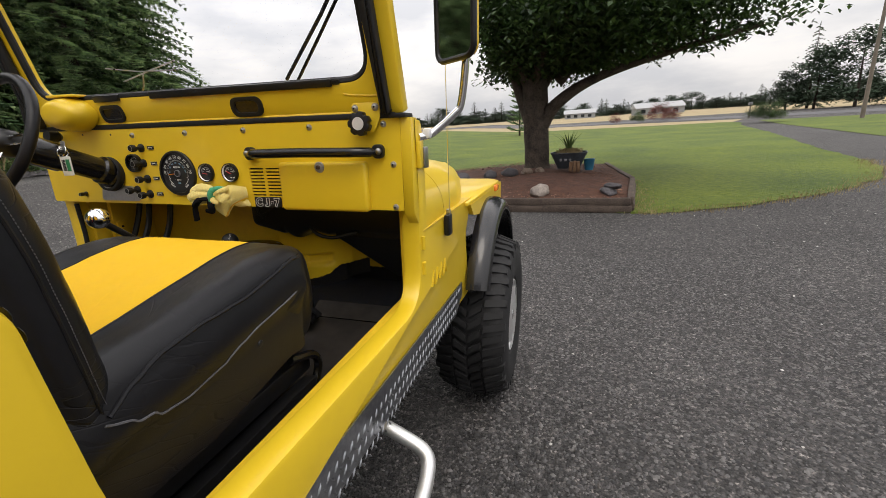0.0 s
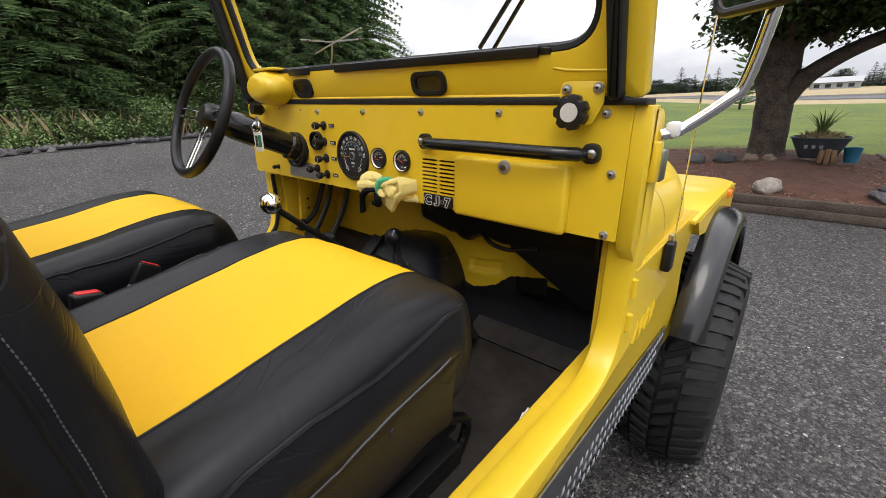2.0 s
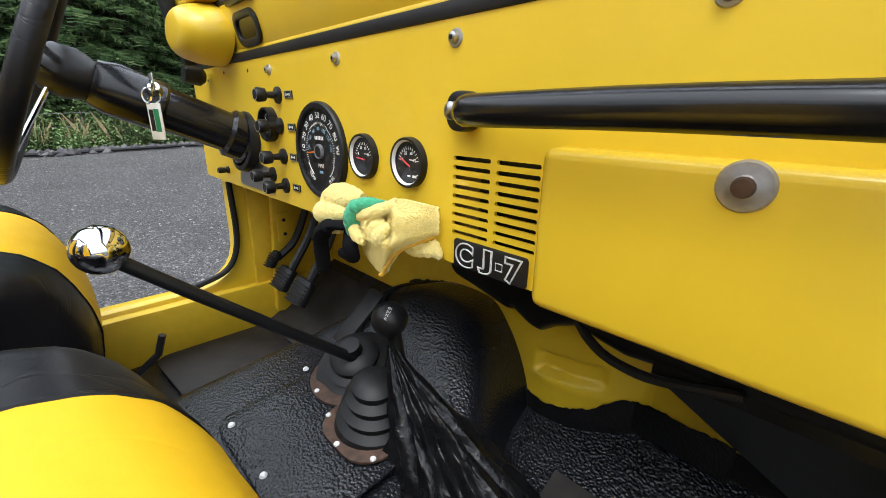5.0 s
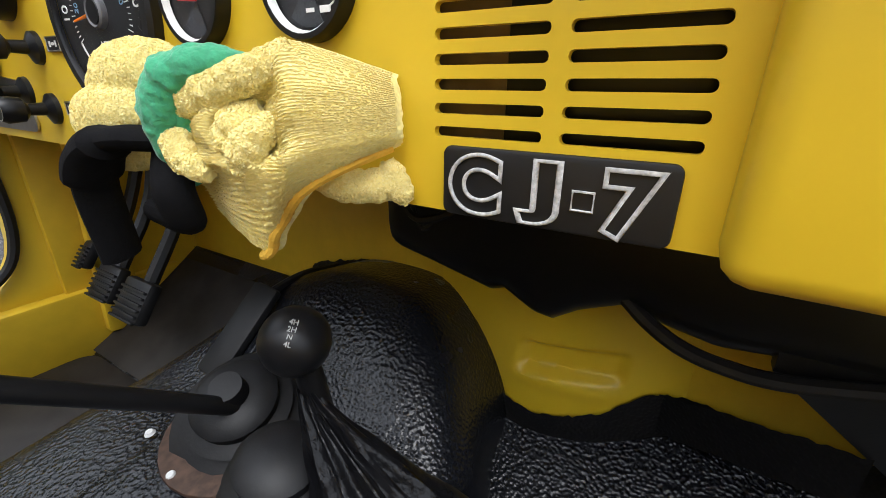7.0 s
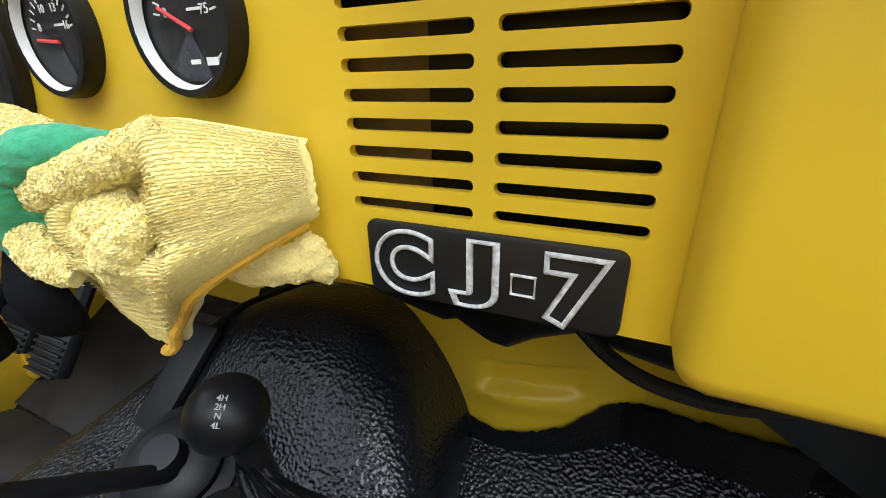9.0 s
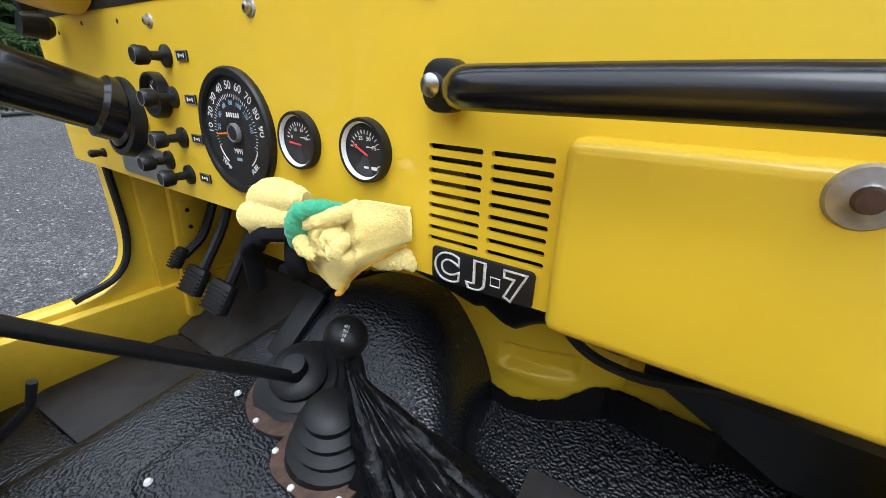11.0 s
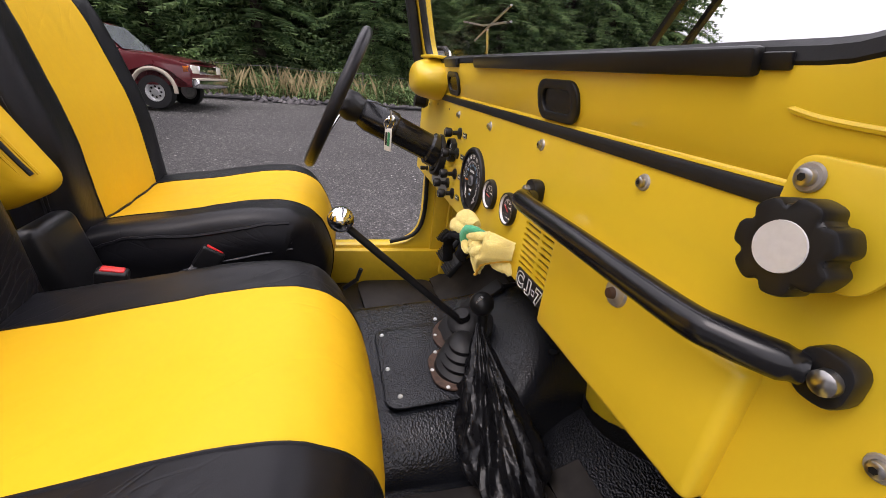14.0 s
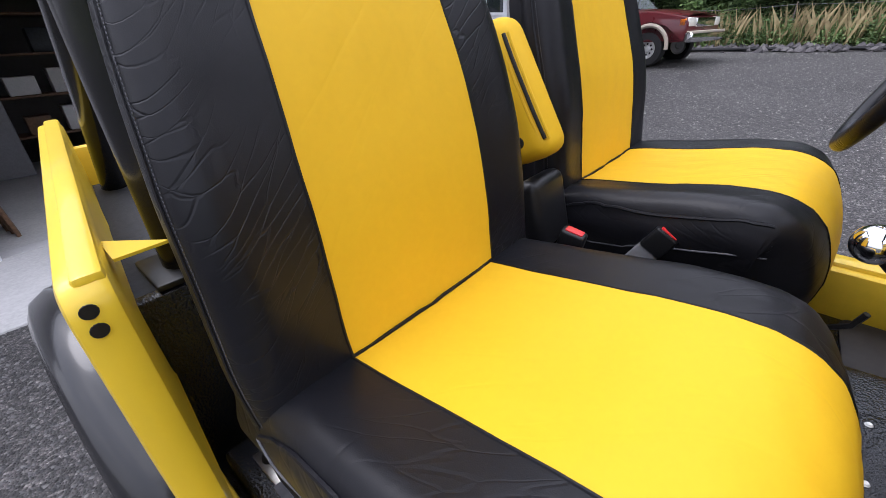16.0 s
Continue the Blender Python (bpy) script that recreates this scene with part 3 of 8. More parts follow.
for sx in (1, -1):
    out = fillet([(sx * 0.46, 0.60), (sx * 0.742, 0.60), (sx * 0.742, 1.44), (sx * 0.68, 1.52), (sx * 0.46, 1.52)], [0, 0, 0.05, 0.05, 0], 5)
    part("fender_top", sheet(out, 0.018, flat_on(1.108), bev=0.007), paint, car)
    bm = sheet(fillet([(0.64, 1.11), (0.70, 1.055), (0.82, 1.035), (1.28, 1.035), (1.42, 0.98), (1.51, 0.86), (1.52, 1.11)], [0, 0.04, 0.1, 0.1, 0.06, 0, 0.02], 6), 0.020, along(0.723 if sx > 0 else -0.743))
    part("fender_side", bm, paint, car)
    part("side_marker", box((sx * 0.738, 1.30, 1.098), (0.040, 0.085, 0.034), 0.010), orange_m, car, "amber side marker lamp")
    part("inner_fender", sheet([(0.55, 0.72), (1.5, 0.72), (1.5, 1.108), (0.55, 1.108)], 0.01, along(sx * 0.455)), plastic_k, car)

# fender flares
def flare(cy, cz, ry, rz, a0, a1, xo, sx, ends):
    def fn(u, v):
        a = radians(a0 + (a1 - a0) * u)
        prof = [(0.0, 0.030), (0.015, 0.036), (0.042, 0.032), (0.066, 0.014), (0.075, -0.010), (0.074, -0.034), (0.064, -0.036), (0.056, -0.004), (0.0, 0.008)]
        f = v * (len(prof) - 1)
        i = min(int(f), len(prof) - 2)
        t = f - i
        dx = prof[i][0] * (1 - t) + prof[i + 1][0] * t
        dr = prof[i][1] * (1 - t) + prof[i + 1][1] * t
        return Vector((sx * (xo + dx * 1.35), cy + (ry + dr) * math.cos(a), cz + (rz + dr) * math.sin(a)))
    return surface(fn, 44, 16)

for sx in (1, -1):
    part("fender_flare", flare(1.045, 0.58, 0.465, 0.468, 161, 2, 0.732, sx, 0), flare_k, car, "satin black plastic fender flare")
    part("fender_flare", flare(-1.39, 0.55, 0.455, 0.47, 166, 10, 0.665, sx, 0), flare_k, car, "satin black plastic fender flare")

# wheels
def wheel(cy, sx, spare=False):
    hub = part("wheel", lathe([(0, 0.0), (0.045, 0.0), (0.05, -0.02), (0.10, -0.035), (0.155, -0.02), (0.165, 0.0), (0.165, 0.05), (0.150, 0.06)], (0.775 * sx, cy, 0.44), (-sx, 0, 0), 32), alu, car, "large off-road wheel with bright alloy rim")
    rim = lathe([(0.192, -0.012), (0.198, 0.0), (0.190, 0.012), (0.168, 0.03), (0.162, 0.20), (0.19, 0.24)], (0.79 * sx, cy, 0.44), (-sx, 0, 0), 40)
    for k in range(8):
        a = math.pi * 2 * k / 8
        tube([(sx * 0.786, cy + 0.06 * math.cos(a), 0.44 + 0.06 * math.sin(a)), (sx * 0.782, cy + 0.165 * math.cos(a), 0.44 + 0.165 * math.sin(a))], 0.016, 6, bm=rim)
    part("rim", rim, alu, hub, "bright alloy rim")
    prof = [(0.195, 0.012), (0.215, -0.016), (0.27, -0.030), (0.335, -0.032), (0.385, -0.018), (0.408, 0.01), (0.415, 0.05), (0.415, 0.24), (0.408, 0.28), (0.385, 0.308), (0.335, 0.32), (0.27, 0.318), (0.20, 0.28)]
    part("tyre", lathe(prof, (0.785 * sx, cy, 0.44), (-sx, 0, 0), 64), tyre_rub, hub, "chunky black mud-terrain tyre")
    vs, fs = [], []
    n = 46
    def lug(a, w0, w1, skew, half, r0, r1, r0b=None, r1b=None):
        i = len(vs)
        for r_, k in ((0, 1.0), (1, 0.86)):
            for (w, e, sk) in ((w0, -1, 0), (w0, 1, 0), (w1, 1, skew), (w1, -1, skew)):
                aa = a + sk + e * half * k
                rr = (r1 if r_ else r0) if w == w0 else ((r1b or r1) if r_ else (r0b or r0))
                vs.append((sx * (0.785 - w), cy + rr * math.cos(aa), 0.44 + rr * math.sin(aa)))
        fs.extend([(i + 4, i + 5, i + 6, i + 7), (i, i + 1, i + 5, i + 4), (i + 1, i + 2, i + 6, i + 5), (i + 2, i + 3, i + 7, i + 6), (i + 3, i, i + 4, i + 7)])
    for k in range(n):
        a = 2 * math.pi * k / n
        da = 2 * math.pi / n
        lug(a, -0.026 if k % 2 else -0.014, 0.070, 0.035, da * 0.33, 0.362 if k % 2 else 0.378, 0.398 if k % 2 else 0.404, 0.40, 0.436)
        lug(a + da * 0.5, 0.315 if k % 2 else 0.303, 0.220, -0.035, da * 0.33, 0.372, 0.402, 0.40, 0.436)
        lug(a + da * 0.55, 0.082, 0.138, 0.085, da * 0.30, 0.405, 0.438)
        lug(a + da * 1.15, 0.150, 0.208, -0.085, da * 0.30, 0.405, 0.438)
    ob = raw("tread", vs, fs, tyre_rub, hub)
    for k in range(6):
        a = math.pi * 2 * k / 6
        part("wheel_nut", lathe([(0.0, 0.012), (0.010, 0.012), (0.011, 0.0)], (0.782 * sx, cy + 0.07 * math.cos(a), 0.44 + 0.07 * math.sin(a)), (sx, 0, 0), 6), chrome, hub)
    part("centre_cap", lathe([(0, 0.02), (0.025, 0.018), (0.032, 0.0)], (0.785 * sx, cy, 0.44), (sx, 0, 0), 20), chrome, hub)
    return hub

for cy in (1.035, -1.39):
    for sx in (1, -1):
        hub_ = wheel(cy, sx)
        hub_.location.x = -0.060 * sx if cy < 0 else 0.085 * sx
        hub_.location.z = 0.438 - (TILT @ Vector((0.70 * sx, cy, 0.44))).z
part("axle", tube([(-0.6, 1.035, 0.44), (0.6, 1.035, 0.44)], 0.045, 12), plastic_k, car)
part("axle", tube([(-0.6, -1.39, 0.44), (0.6, -1.39, 0.44)], 0.045, 12), plastic_k, car)
for sx in (1, -1):
    part("chassis_rail", box((sx * 0.38, -0.2, 0.66), (0.08, 3.4, 0.10), 0.01), plastic_k, car)

# floor, tunnel, firewall
part("floor_pan", box((0, -0.36, 0.745), (1.30, 1.18, 0.05), 0.004), liner, car, "floor coated with black textured liner")
def toe(u, v):
    x = -0.652 + 1.304 * u
    k = max(0.0, min(1.0, (-0.18 - x) / 0.12))
    y = 0.12 - 0.05 * k + (0.20 + 0.04 * k) * v
    return Vector((x, y, 0.772 + (0.11 + 0.035 * k) * v ** (1.3 - 0.2 * k)))
part("toe_board", surface(toe, 20, 8), liner, car, "sloping toe board with black textured liner")
def tunnel(u, v):
    y = -1.06 + 1.41 * v
    f = min(1.0, max(0.0, (y - 0.02) / 0.20))
    f = f * f * (3 - 2 * f)
    top = 0.862 + 0.03 * max(0.0, min(1, (y + 0.25) / 0.27)) + 0.130 * f - 0.18 * max(0.0, y - 0.21)
    cx = -0.075 + 0.020 * f
    a = (u - 0.5) * 2
    s = abs(a)
    half = 0.215 - 0.075 * f
    if s < 0.55:
        x, z = half * s / 0.55, top - (0.010 + 0.028 * f) * (s / 0.55) ** 2.6
    else:
        t = (s - 0.55) / 0.45
        x = half + (0.075 + 0.025 * f) * (1 - (1 - t) ** 2) + 0.012 * t
        z = top - 0.010 - 0.028 * f - (top - 0.010 - 0.028 * f - 0.762) * t ** (1.5 - 0.35 * f)
    if a > 0:
        x -= 0.055 * f * s ** 2
    return Vector((cx + math.copysign(x, a), y, z))
part("transmission_tunnel", surface(tunnel, 48, 60), liner, car, "transmission tunnel coated with rough black liner")
part("firewall", box((0, 0.326, 0.985), (1.31, 0.03, 0.47), 0.004), paint_dull, car, "yellow painted firewall")
def bulge(u, v):
    # pressed swelling of the firewall with a shallow rounded recess in it
    a, b = (u - 0.5) * 2, v
    k = max(0, 1 - a * a) ** 1.2
    x, z = 0.175 + 0.165 * a, 0.80 + 0.26 * b
    box_ = ease((0.068 - abs(x - 0.212)) / 0.018) * ease((0.026 - abs(z - 0.948 - 0.10 * (x - 0.212))) / 0.014)
    lip = math.exp(-((z - 0.915) / 0.012) ** 2) * ease((0.085 - abs(x - 0.205)) / 0.03)
    return Vector((x, 0.309 - 0.048 * k * (1 - 0.12 * b) + 0.016 * box_ * k - 0.004 * lip, z))
part("firewall_bulge", surface(bulge, 72, 60), paint, car)
EDGE = [(-0.66, 0.917), (-0.49, 0.917), (-0.44, 0.902), (-0.402, 0.876), (-0.36, 0.845), (-0.318, 0.850), (-0.285, 0.915), (-0.262, 0.955), (-0.245, 0.970), (-0.126, 1.0), (-0.04, 0.988), (0.03, 0.962), (0.078, 0.940), (0.112, 0.898), (0.136, 0.876), (0.180, 0.868), (0.225, 0.880), (0.258, 0.893), (0.281, 0.912), (0.304, 0.930), (0.36, 0.925), (0.44, 0.920), (0.52, 0.920), (0.66, 0.925)]
def liner_edge(u, v):
    # ragged upper edge of the sprayed liner
    x = -0.652 + 1.304 * u
    top = float(np.interp(x, [p[0] for p in EDGE], [p[1] for p in EDGE]))
    top += 0.004 * noise.noise((x * 60, 0, 0)) + 0.003 * noise.noise((x * 170, 3, 0))
    k = max(0, 1 - ((x - 0.175) / 0.165) ** 2) ** 1.2
    return Vector((x, 0.305 - 0.049 * k, 0.80 + (top - 0.80) * v))
part("liner_coat", surface(liner_edge, 260, 2), liner_shaded, car)
def liner_side(u, v):
    y = -0.62 + 0.71 * u
    top = 0.850 - 0.03 * ease((y + 0.30) / 0.30) + 0.005 * noise.noise((y * 50, 7, 0)) + 0.003 * noise.noise((y * 160, 1, 0))
    return Vector((-0.6415, y, 0.765 + (top - 0.765) * v))
part("liner_coat", surface(liner_side, 160, 2), liner_shaded, car)
duct = [(0.369, 0.157, 1.20), (0.369, 0.157, 1.075), (0.544, 0.274, 0.900), (0.648, 0.274, 0.900), (0.648, 0.157, 1.075), (0.648, 0.157, 1.20)]
duct += [(x, y + 0.012, z) for x, y, z in duct]
raw("duct_panel", duct, [(0, 1, 4, 5), (1, 2, 3, 4), (11, 10, 7, 6), (10, 9, 8, 7), (0, 6, 7, 1), (1, 7, 8, 2), (2, 8, 9, 3), (0, 5, 11, 6), (3, 9, 10, 4), (4, 10, 11, 5)], plastic_k, car, "black duct panel before the firewall")
def wing(u, v):
    # the footwell closes in towards the outer corner
    x = 0.300 + 0.162 * u
    f = (x - 0.306) / 0.152
    top = 0.924 + 0.062 * f + 0.004 * noise.noise((x * 60, 2, 0)) + 0.002 * noise.noise((x * 170, 5, 0))
    return Vector((x, 0.302 - 0.085 * f, top - 0.055 + 0.055 * v))
part("liner_coat", surface(wing, 60, 3), liner_shaded, car)
def heater(u, v):
    # moulded case whose lower edge dips to a blunt V
    a = 2 * math.pi * u
    x = 0.015 + 0.62 * v
    low = float(np.interp(x, (0.015, 0.08, 0.150, 0.157, 0.191, 0.208, 0.230, 0.270, 0.290, 0.335, 0.369), (1.10, 1.086, 1.069, 1.077, 1.057, 1.055, 1.071, 1.089, 1.079, 1.070, 1.074)))
    zc, h = (low + 1.22) / 2, (1.22 - low) / 2
    sq = lambda q: math.copysign(abs(q) ** 0.45, q)
    end = min(1.0, math.sin(math.pi * min(1, max(0.0, v * 1.0))) * 9 + 0.02) ** 0.5
    return Vector((x, 0.235 + 0.085 * sq(math.cos(a)) * end, zc + h * sq(math.sin(a)) * end))
part("heater_box", surface(heater, 36, 90, close_u=True), plastic_k, car, "black plastic heater box under the dash")
for q, (dy, r_) in enumerate(((0.0, 0.0035), (0.012, 0.0028), (0.02, 0.003))):
    part("wire", tube(arc_pts([(0.06, 0.14 + dy, 1.20), (0.075, 0.13 + dy, 1.155 - 0.01 * q), (0.10, 0.13 + dy, 1.15), (0.13, 0.14 + dy, 1.17 + 0.01 * q), (0.15, 0.16, 1.22)], 6), r_, 6), rubber, car)
part("heater_hose", tube(arc_pts([(0.262, 0.165, 1.105), (0.285, 0.155, 1.090), (0.31, 0.150, 1.078), (0.34, 0.148, 1.0725), (0.38, 0.148, 1.074), (0.46, 0.15, 1.095)], 6), 0.0062, 8), rubber, car)
# unseen slab, added only to keep daylight from falling in behind the dash
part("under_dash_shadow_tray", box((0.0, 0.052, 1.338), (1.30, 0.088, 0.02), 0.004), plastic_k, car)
for sx in (1, -1):
    part("kick_panel", box((sx * 0.655, 0.21, 1.02), (0.016, 0.29, 0.44), 0.004), paint_dull, car)
part("cowl_brace", sheet(fillet([(0.10, 0.81), (0.16, 0.80), (0.185, 1.19), (0.12, 1.20)], [0.01] * 4, 3), 0.02, along(-0.635), bev=0.004), paint_dull, car)
part("brace_plate", box((-0.610, 0.142, 1.06), (0.006, 0.038, 0.085), 0.003), paint_dull, car)
for z in (1.04, 1.08):
    part("bolt", lathe([(0, 0.005), (0.004, 0.004), (0.005, 0)], (-0.607, 0.142, z), (1, 0, 0), 10), plastic_k, car)
part("door_seal", tube(arc_pts([(-0.660, 0.030, 1.19), (-0.660, 0.030, 1.03), (-0.660, -0.005, 0.955), (-0.660, -0.09, 0.926)], 6), 0.008, 8), rubber, car, "black rubber door seal")

# floor mats
def mat_sheet(outline, z):
    return sheet(fillet(outline, [0.04] * len(outline), 4), 0.006, flat_on(z), bev=0.002)
part("floor_mat", mat_sheet([(0.245, -0.62), (0.62, -0.62), (0.62, 0.12), (0.245, 0.12)], 0.772), mat_rubber, car, "worn dark rubber floor mat")
part("floor_mat", mat_sheet([(-0.635, -0.21), (-0.385, -0.19), (-0.385, 0.07), (-0.635, 0.07)], 0.772), mat_rubber, car, "worn dark rubber floor mat")
def mat_front(x0, x1, reach=0.85):
    def fn(u, v):
        q = toe((x0 + (x1 - x0) * u + 0.652) / 1.304, 0.02 + reach * v)
        return q + Vector((0, -0.004, 0.0075))
    return surface(fn, 8, 8)
part("mat_front", mat_front(0.248, 0.617, 0.36), mat_rubber, car)
part("mat_front", mat_front(-0.632, -0.300), mat_rubber, car)

# gearbox cover, boots, levers
part("tunnel_cover", sheet(rounded(-0.165, 0.125, -0.197, 0.10, 0.03), 0.005, Matrix.Translation((0, 0.0, 0.8895)) @ pose(0, 0, 0, 5.5, 0, 0), bev=0.002), liner, car, "riveted tunnel cover plate with rough black liner")
for x, y, z in ((-0.134, -0.178, 0.8778), (0.000, -0.180, 0.8776), (0.092, -0.165, 0.879), (-0.177, -0.026, 0.892), (-0.178, 0.07, 0.901)):
    part("rivet", lathe([(0, 0.004), (0.004, 0.0035), (0.006, 0)], (x, y, z), (0, -0.15, 1), 10), white_m, car)
def boot(at, way, prof, seg=28):
    return lathe(prof, at, way, seg)
g_lever = part("gear_lever", tube([(-0.060, 0.012, 0.955), (-0.078, -0.205, 1.137), (-0.0815, -0.277, 1.200)], 0.0088, 10), plastic_k, car, "long black gear lever with a chrome ball knob")
part("ball_knob", lathe([(0.0, -0.028)] + [(0.028 * math.sin(math.pi * k / 16), -0.028 * math.cos(math.pi * k / 16)) for k in range(1, 16)] + [(0.0, 0.028)], (-0.0815, -0.2885, 1.2154), (-0.1, -0.65, 0.75), 32), chrome, g_lever, "mirror-bright chrome ball knob")
part("boot", boot((-0.088, 0.040, 0.902), (0.26, -0.36, 0.9), [(0.082, 0), (0.080, 0.012), (0.062, 0.020), (0.066, 0.028), (0.052, 0.034), (0.056, 0.043), (0.043, 0.048), (0.044, 0.060), (0.034, 0.068), (0.018, 0.070), (0.016, 0.088), (0.0, 0.089)]), rubber, g_lever, "pleated black rubber gear lever boot")
part("boot_ring", sheet([(0.091 * math.cos(2 * math.pi * k / 28), 0.091 * math.sin(2 * math.pi * k / 28)) for k in range(28)], 0.006, axis_frame((-0.086, 0.038, 0.899), (0.0, -0.10, 1)), bev=0.002), brass, g_lever, "rusty steel retaining ring")
for k in range(6):
    a = 2 * math.pi * k / 6 + 0.4
    c = axis_frame((-0.086, 0.038, 0.905), (0.0, -0.10, 1)) @ Vector((0.0845 * math.cos(a), 0.0845 * math.sin(a), 0))
    part("ring_screw", lathe([(0, 0.003), (0.004, 0.002), (0.005, 0)], c, (-0.03, -0.3, 1), 8), white_m, g_lever)
t_lever = part("transfer_lever", tube([(0.060, 0.0, 0.955), (0.074, 0.006, 1.02), (0.069, 0.002, 1.063)], 0.011, 10), plastic_k, car, "short black transfer-case lever with a black ball knob")
part("ball_knob", lathe([(0.0, -0.024)] + [(0.0265 * math.sin(math.pi * k / 14), -0.026 * math.cos(math.pi * k / 14)) for k in range(1, 14)] + [(0.0, 0.026)], (0.065, -0.002, 1.085), (-0.2, -0.1, 1), 24), plastic_k, t_lever, "worn black ball knob with shift marks")
knob_dir = Vector((0.52, -0.50, 0.69)).normalized()
knob_x = Vector((0.95, 0.28, 0.05)).cross(knob_dir).cross(knob_dir).normalized() * -1
knob_y = knob_dir.cross(knob_x)
knob_at = Vector((0.065, -0.002, 1.085)) + knob_dir * 0.0262
words("shift_marks", "4H\n2H\nN\n4L", 0.0052, Matrix(((knob_x.x, knob_y.x, knob_dir.x, knob_at.x), (knob_x.y, knob_y.y, knob_dir.y, knob_at.y), (knob_x.z, knob_y.z, knob_dir.z, knob_at.z), (0, 0, 0, 1))), scratched_m, t_lever, 0.0010)
part("boot", boot((0.036, -0.012, 0.897), (0.14, -0.10, 1), [(0.066, 0), (0.062, 0.018), (0.050, 0.026), (0.054, 0.040), (0.042, 0.048), (0.046, 0.062), (0.034, 0.070), (0.036, 0.082), (0.024, 0.092), (0.0, 0.094)]), rubber, t_lever, "pleated black rubber transfer lever boot")
part("boot_ring", sheet(rounded(-0.073, 0.073, -0.076, 0.073, 0.05), 0.006, axis_frame((0.036, -0.012, 0.896), (0.0, -0.09, 1)), bev=0.002), brass, t_lever, "rusty steel retaining plate")
for dx, dy in ((-0.062, -0.05), (0.0, -0.072), (0.062, -0.05), (-0.068, 0.04)):
    part("ring_screw", lathe([(0, 0.003), (0.004, 0.002), (0.005, 0)], (0.036 + dx, -0.012 + dy, 0.902 + 0.09 * dy), (0, -0.1, 1), 8), white_m, t_lever)

# pedals
def pedal(x, y, z, w, h, arm):
    p = part("pedal", box((x, y, z), (w, 0.02, h), 0.006, m=pose(0, 0, 0, -35, 0, 0)), rubber, car, "ribbed black rubber pedal")
    for k in range(6):
        part("pedal_rib", box((x, y - 0.012 - 0.006 * 0, z), (w * 0.92, 0.006, 0.004), 0.0015, m=pose(0, 0, 0, -35, 0, 0) @ Matrix.Translation((0, -0.001, (k - 2.5) * h / 7))), rubber, p)
    part("pedal_arm", tube(arc_pts(arm, 5), 0.011, 8), plastic_k, p)
pedal(-0.530, 0.094, 0.942, 0.072, 0.062, [(-0.530, 0.110, 0.95), (-0.527, 0.19, 1.08), (-0.525, 0.22, 1.25), (-0.525, 0.22, 1.33)])
pedal(-0.391, 0.075, 0.955, 0.072, 0.064, [(-0.391, 0.090, 0.96), (-0.39, 0.17, 1.09), (-0.385, 0.20, 1.25), (-0.385, 0.21, 1.33)])
pedal(-0.605, 0.102, 0.975, 0.03, 0.050, [(-0.605, 0.112, 0.975), (-0.597, 0.17, 1.03), (-0.585, 0.22, 1.18), (-0.58, 0.22, 1.33)])
gp = part("accelerator_pedal", box((-0.190, 0.108, 0.952), (0.046, 0.014, 0.135), 0.005, m=pose(0, 0, 0, -48, 6, 0)), rubber, car, "long black rubber accelerator pedal")
part("pedal_arm", tube(arc_pts([(-0.188, 0.150, 0.985), (-0.190, 0.22, 0.990), (-0.195, 0.30, 0.975)], 5), 0.006, 8), plastic_k, gp)

# ---- dash ----
def slots():
    out = []
    for col in ((0.1832, 0.2345), (0.2420, 0.2925)):
        for k in range(9):
            z = 1.2407 + 0.0101 * k
            out.append(rounded(col[0], col[1], z - 0.0023, z + 0.0023, 0.0021, 3))
    return out
DASH = fillet([(-0.715, 1.205), (0.693, 1.202), (0.693, 1.4555), (-0.715, 1.4555)], [0.01, 0.004, 0.006, 0.006], 3)
dash = part("dash_panel", sheet(DASH, 0.004, across(0.0), holes=slots()), paint, car, "flat yellow painted steel dash panel with louvre slots")
part("dash_flange", box((-0.01, 0.013, 1.206), (1.32, 0.022, 0.004), 0.001), paint, car)
part("vent_box", box((0.238, 0.045, 1.282), (0.16, 0.07, 0.12), 0.004), plastic_k, car)
part("cardboard_duct", box((0.196, 0.0105, 1.270), (0.036, 0.002, 0.075), 0), material("brown_card", (0.16, 0.11, 0.055), 0.9, var=0.3, scale=40), car, "brown cardboard behind the louvres")
part("dash_side", sheet([(0.0005, 1.4555), (0.0005, 1.195), (0.031, 1.160), (0.050, 1.160), (0.050, 1.4555)], 0.0307, along(0.6930), bev=0.0025), paint, car, "yellow end plate of the dash, folded round the cowl post")
part("cowl_gasket", box((-0.01, 0.012, 1.4625), (1.38, 0.030, 0.016), 0.003), rubber, car, "black rubber cowl seal")

def screw(x, z, r=0.0085, y=0.0, mat=steel):
    s = part("screw", lathe([(0, 0.0072), (r * 0.42, 0.0072), (r * 0.62, 0.0062), (r * 0.68, 0.0018)], (x, y, z), (0, -1, 0), 18), mat, car)
    part("screw_washer", lathe([(r * 0.5, 0.0022), (r * 0.95, 0.0020), (r * 1.08, 0.0)], (x, y, z), (0, -1, 0), 22), washer_m, s)
    part("screw_socket", lathe([(0, 0.0), (r * 0.30, 0.0)], (x, y - 0.0076, z), (0, -1, 0), 6), plastic_k, s)
for x, z in ((-0.264, 1.433), (-0.042, 1.4345), (0.183, 1.4365), (0.413, 1.438), (0.645, 1.440), (0.668, 1.3313), (0.668, 1.2116)):
    screw(x, z + (0.006 if z < 1.21 else 0))
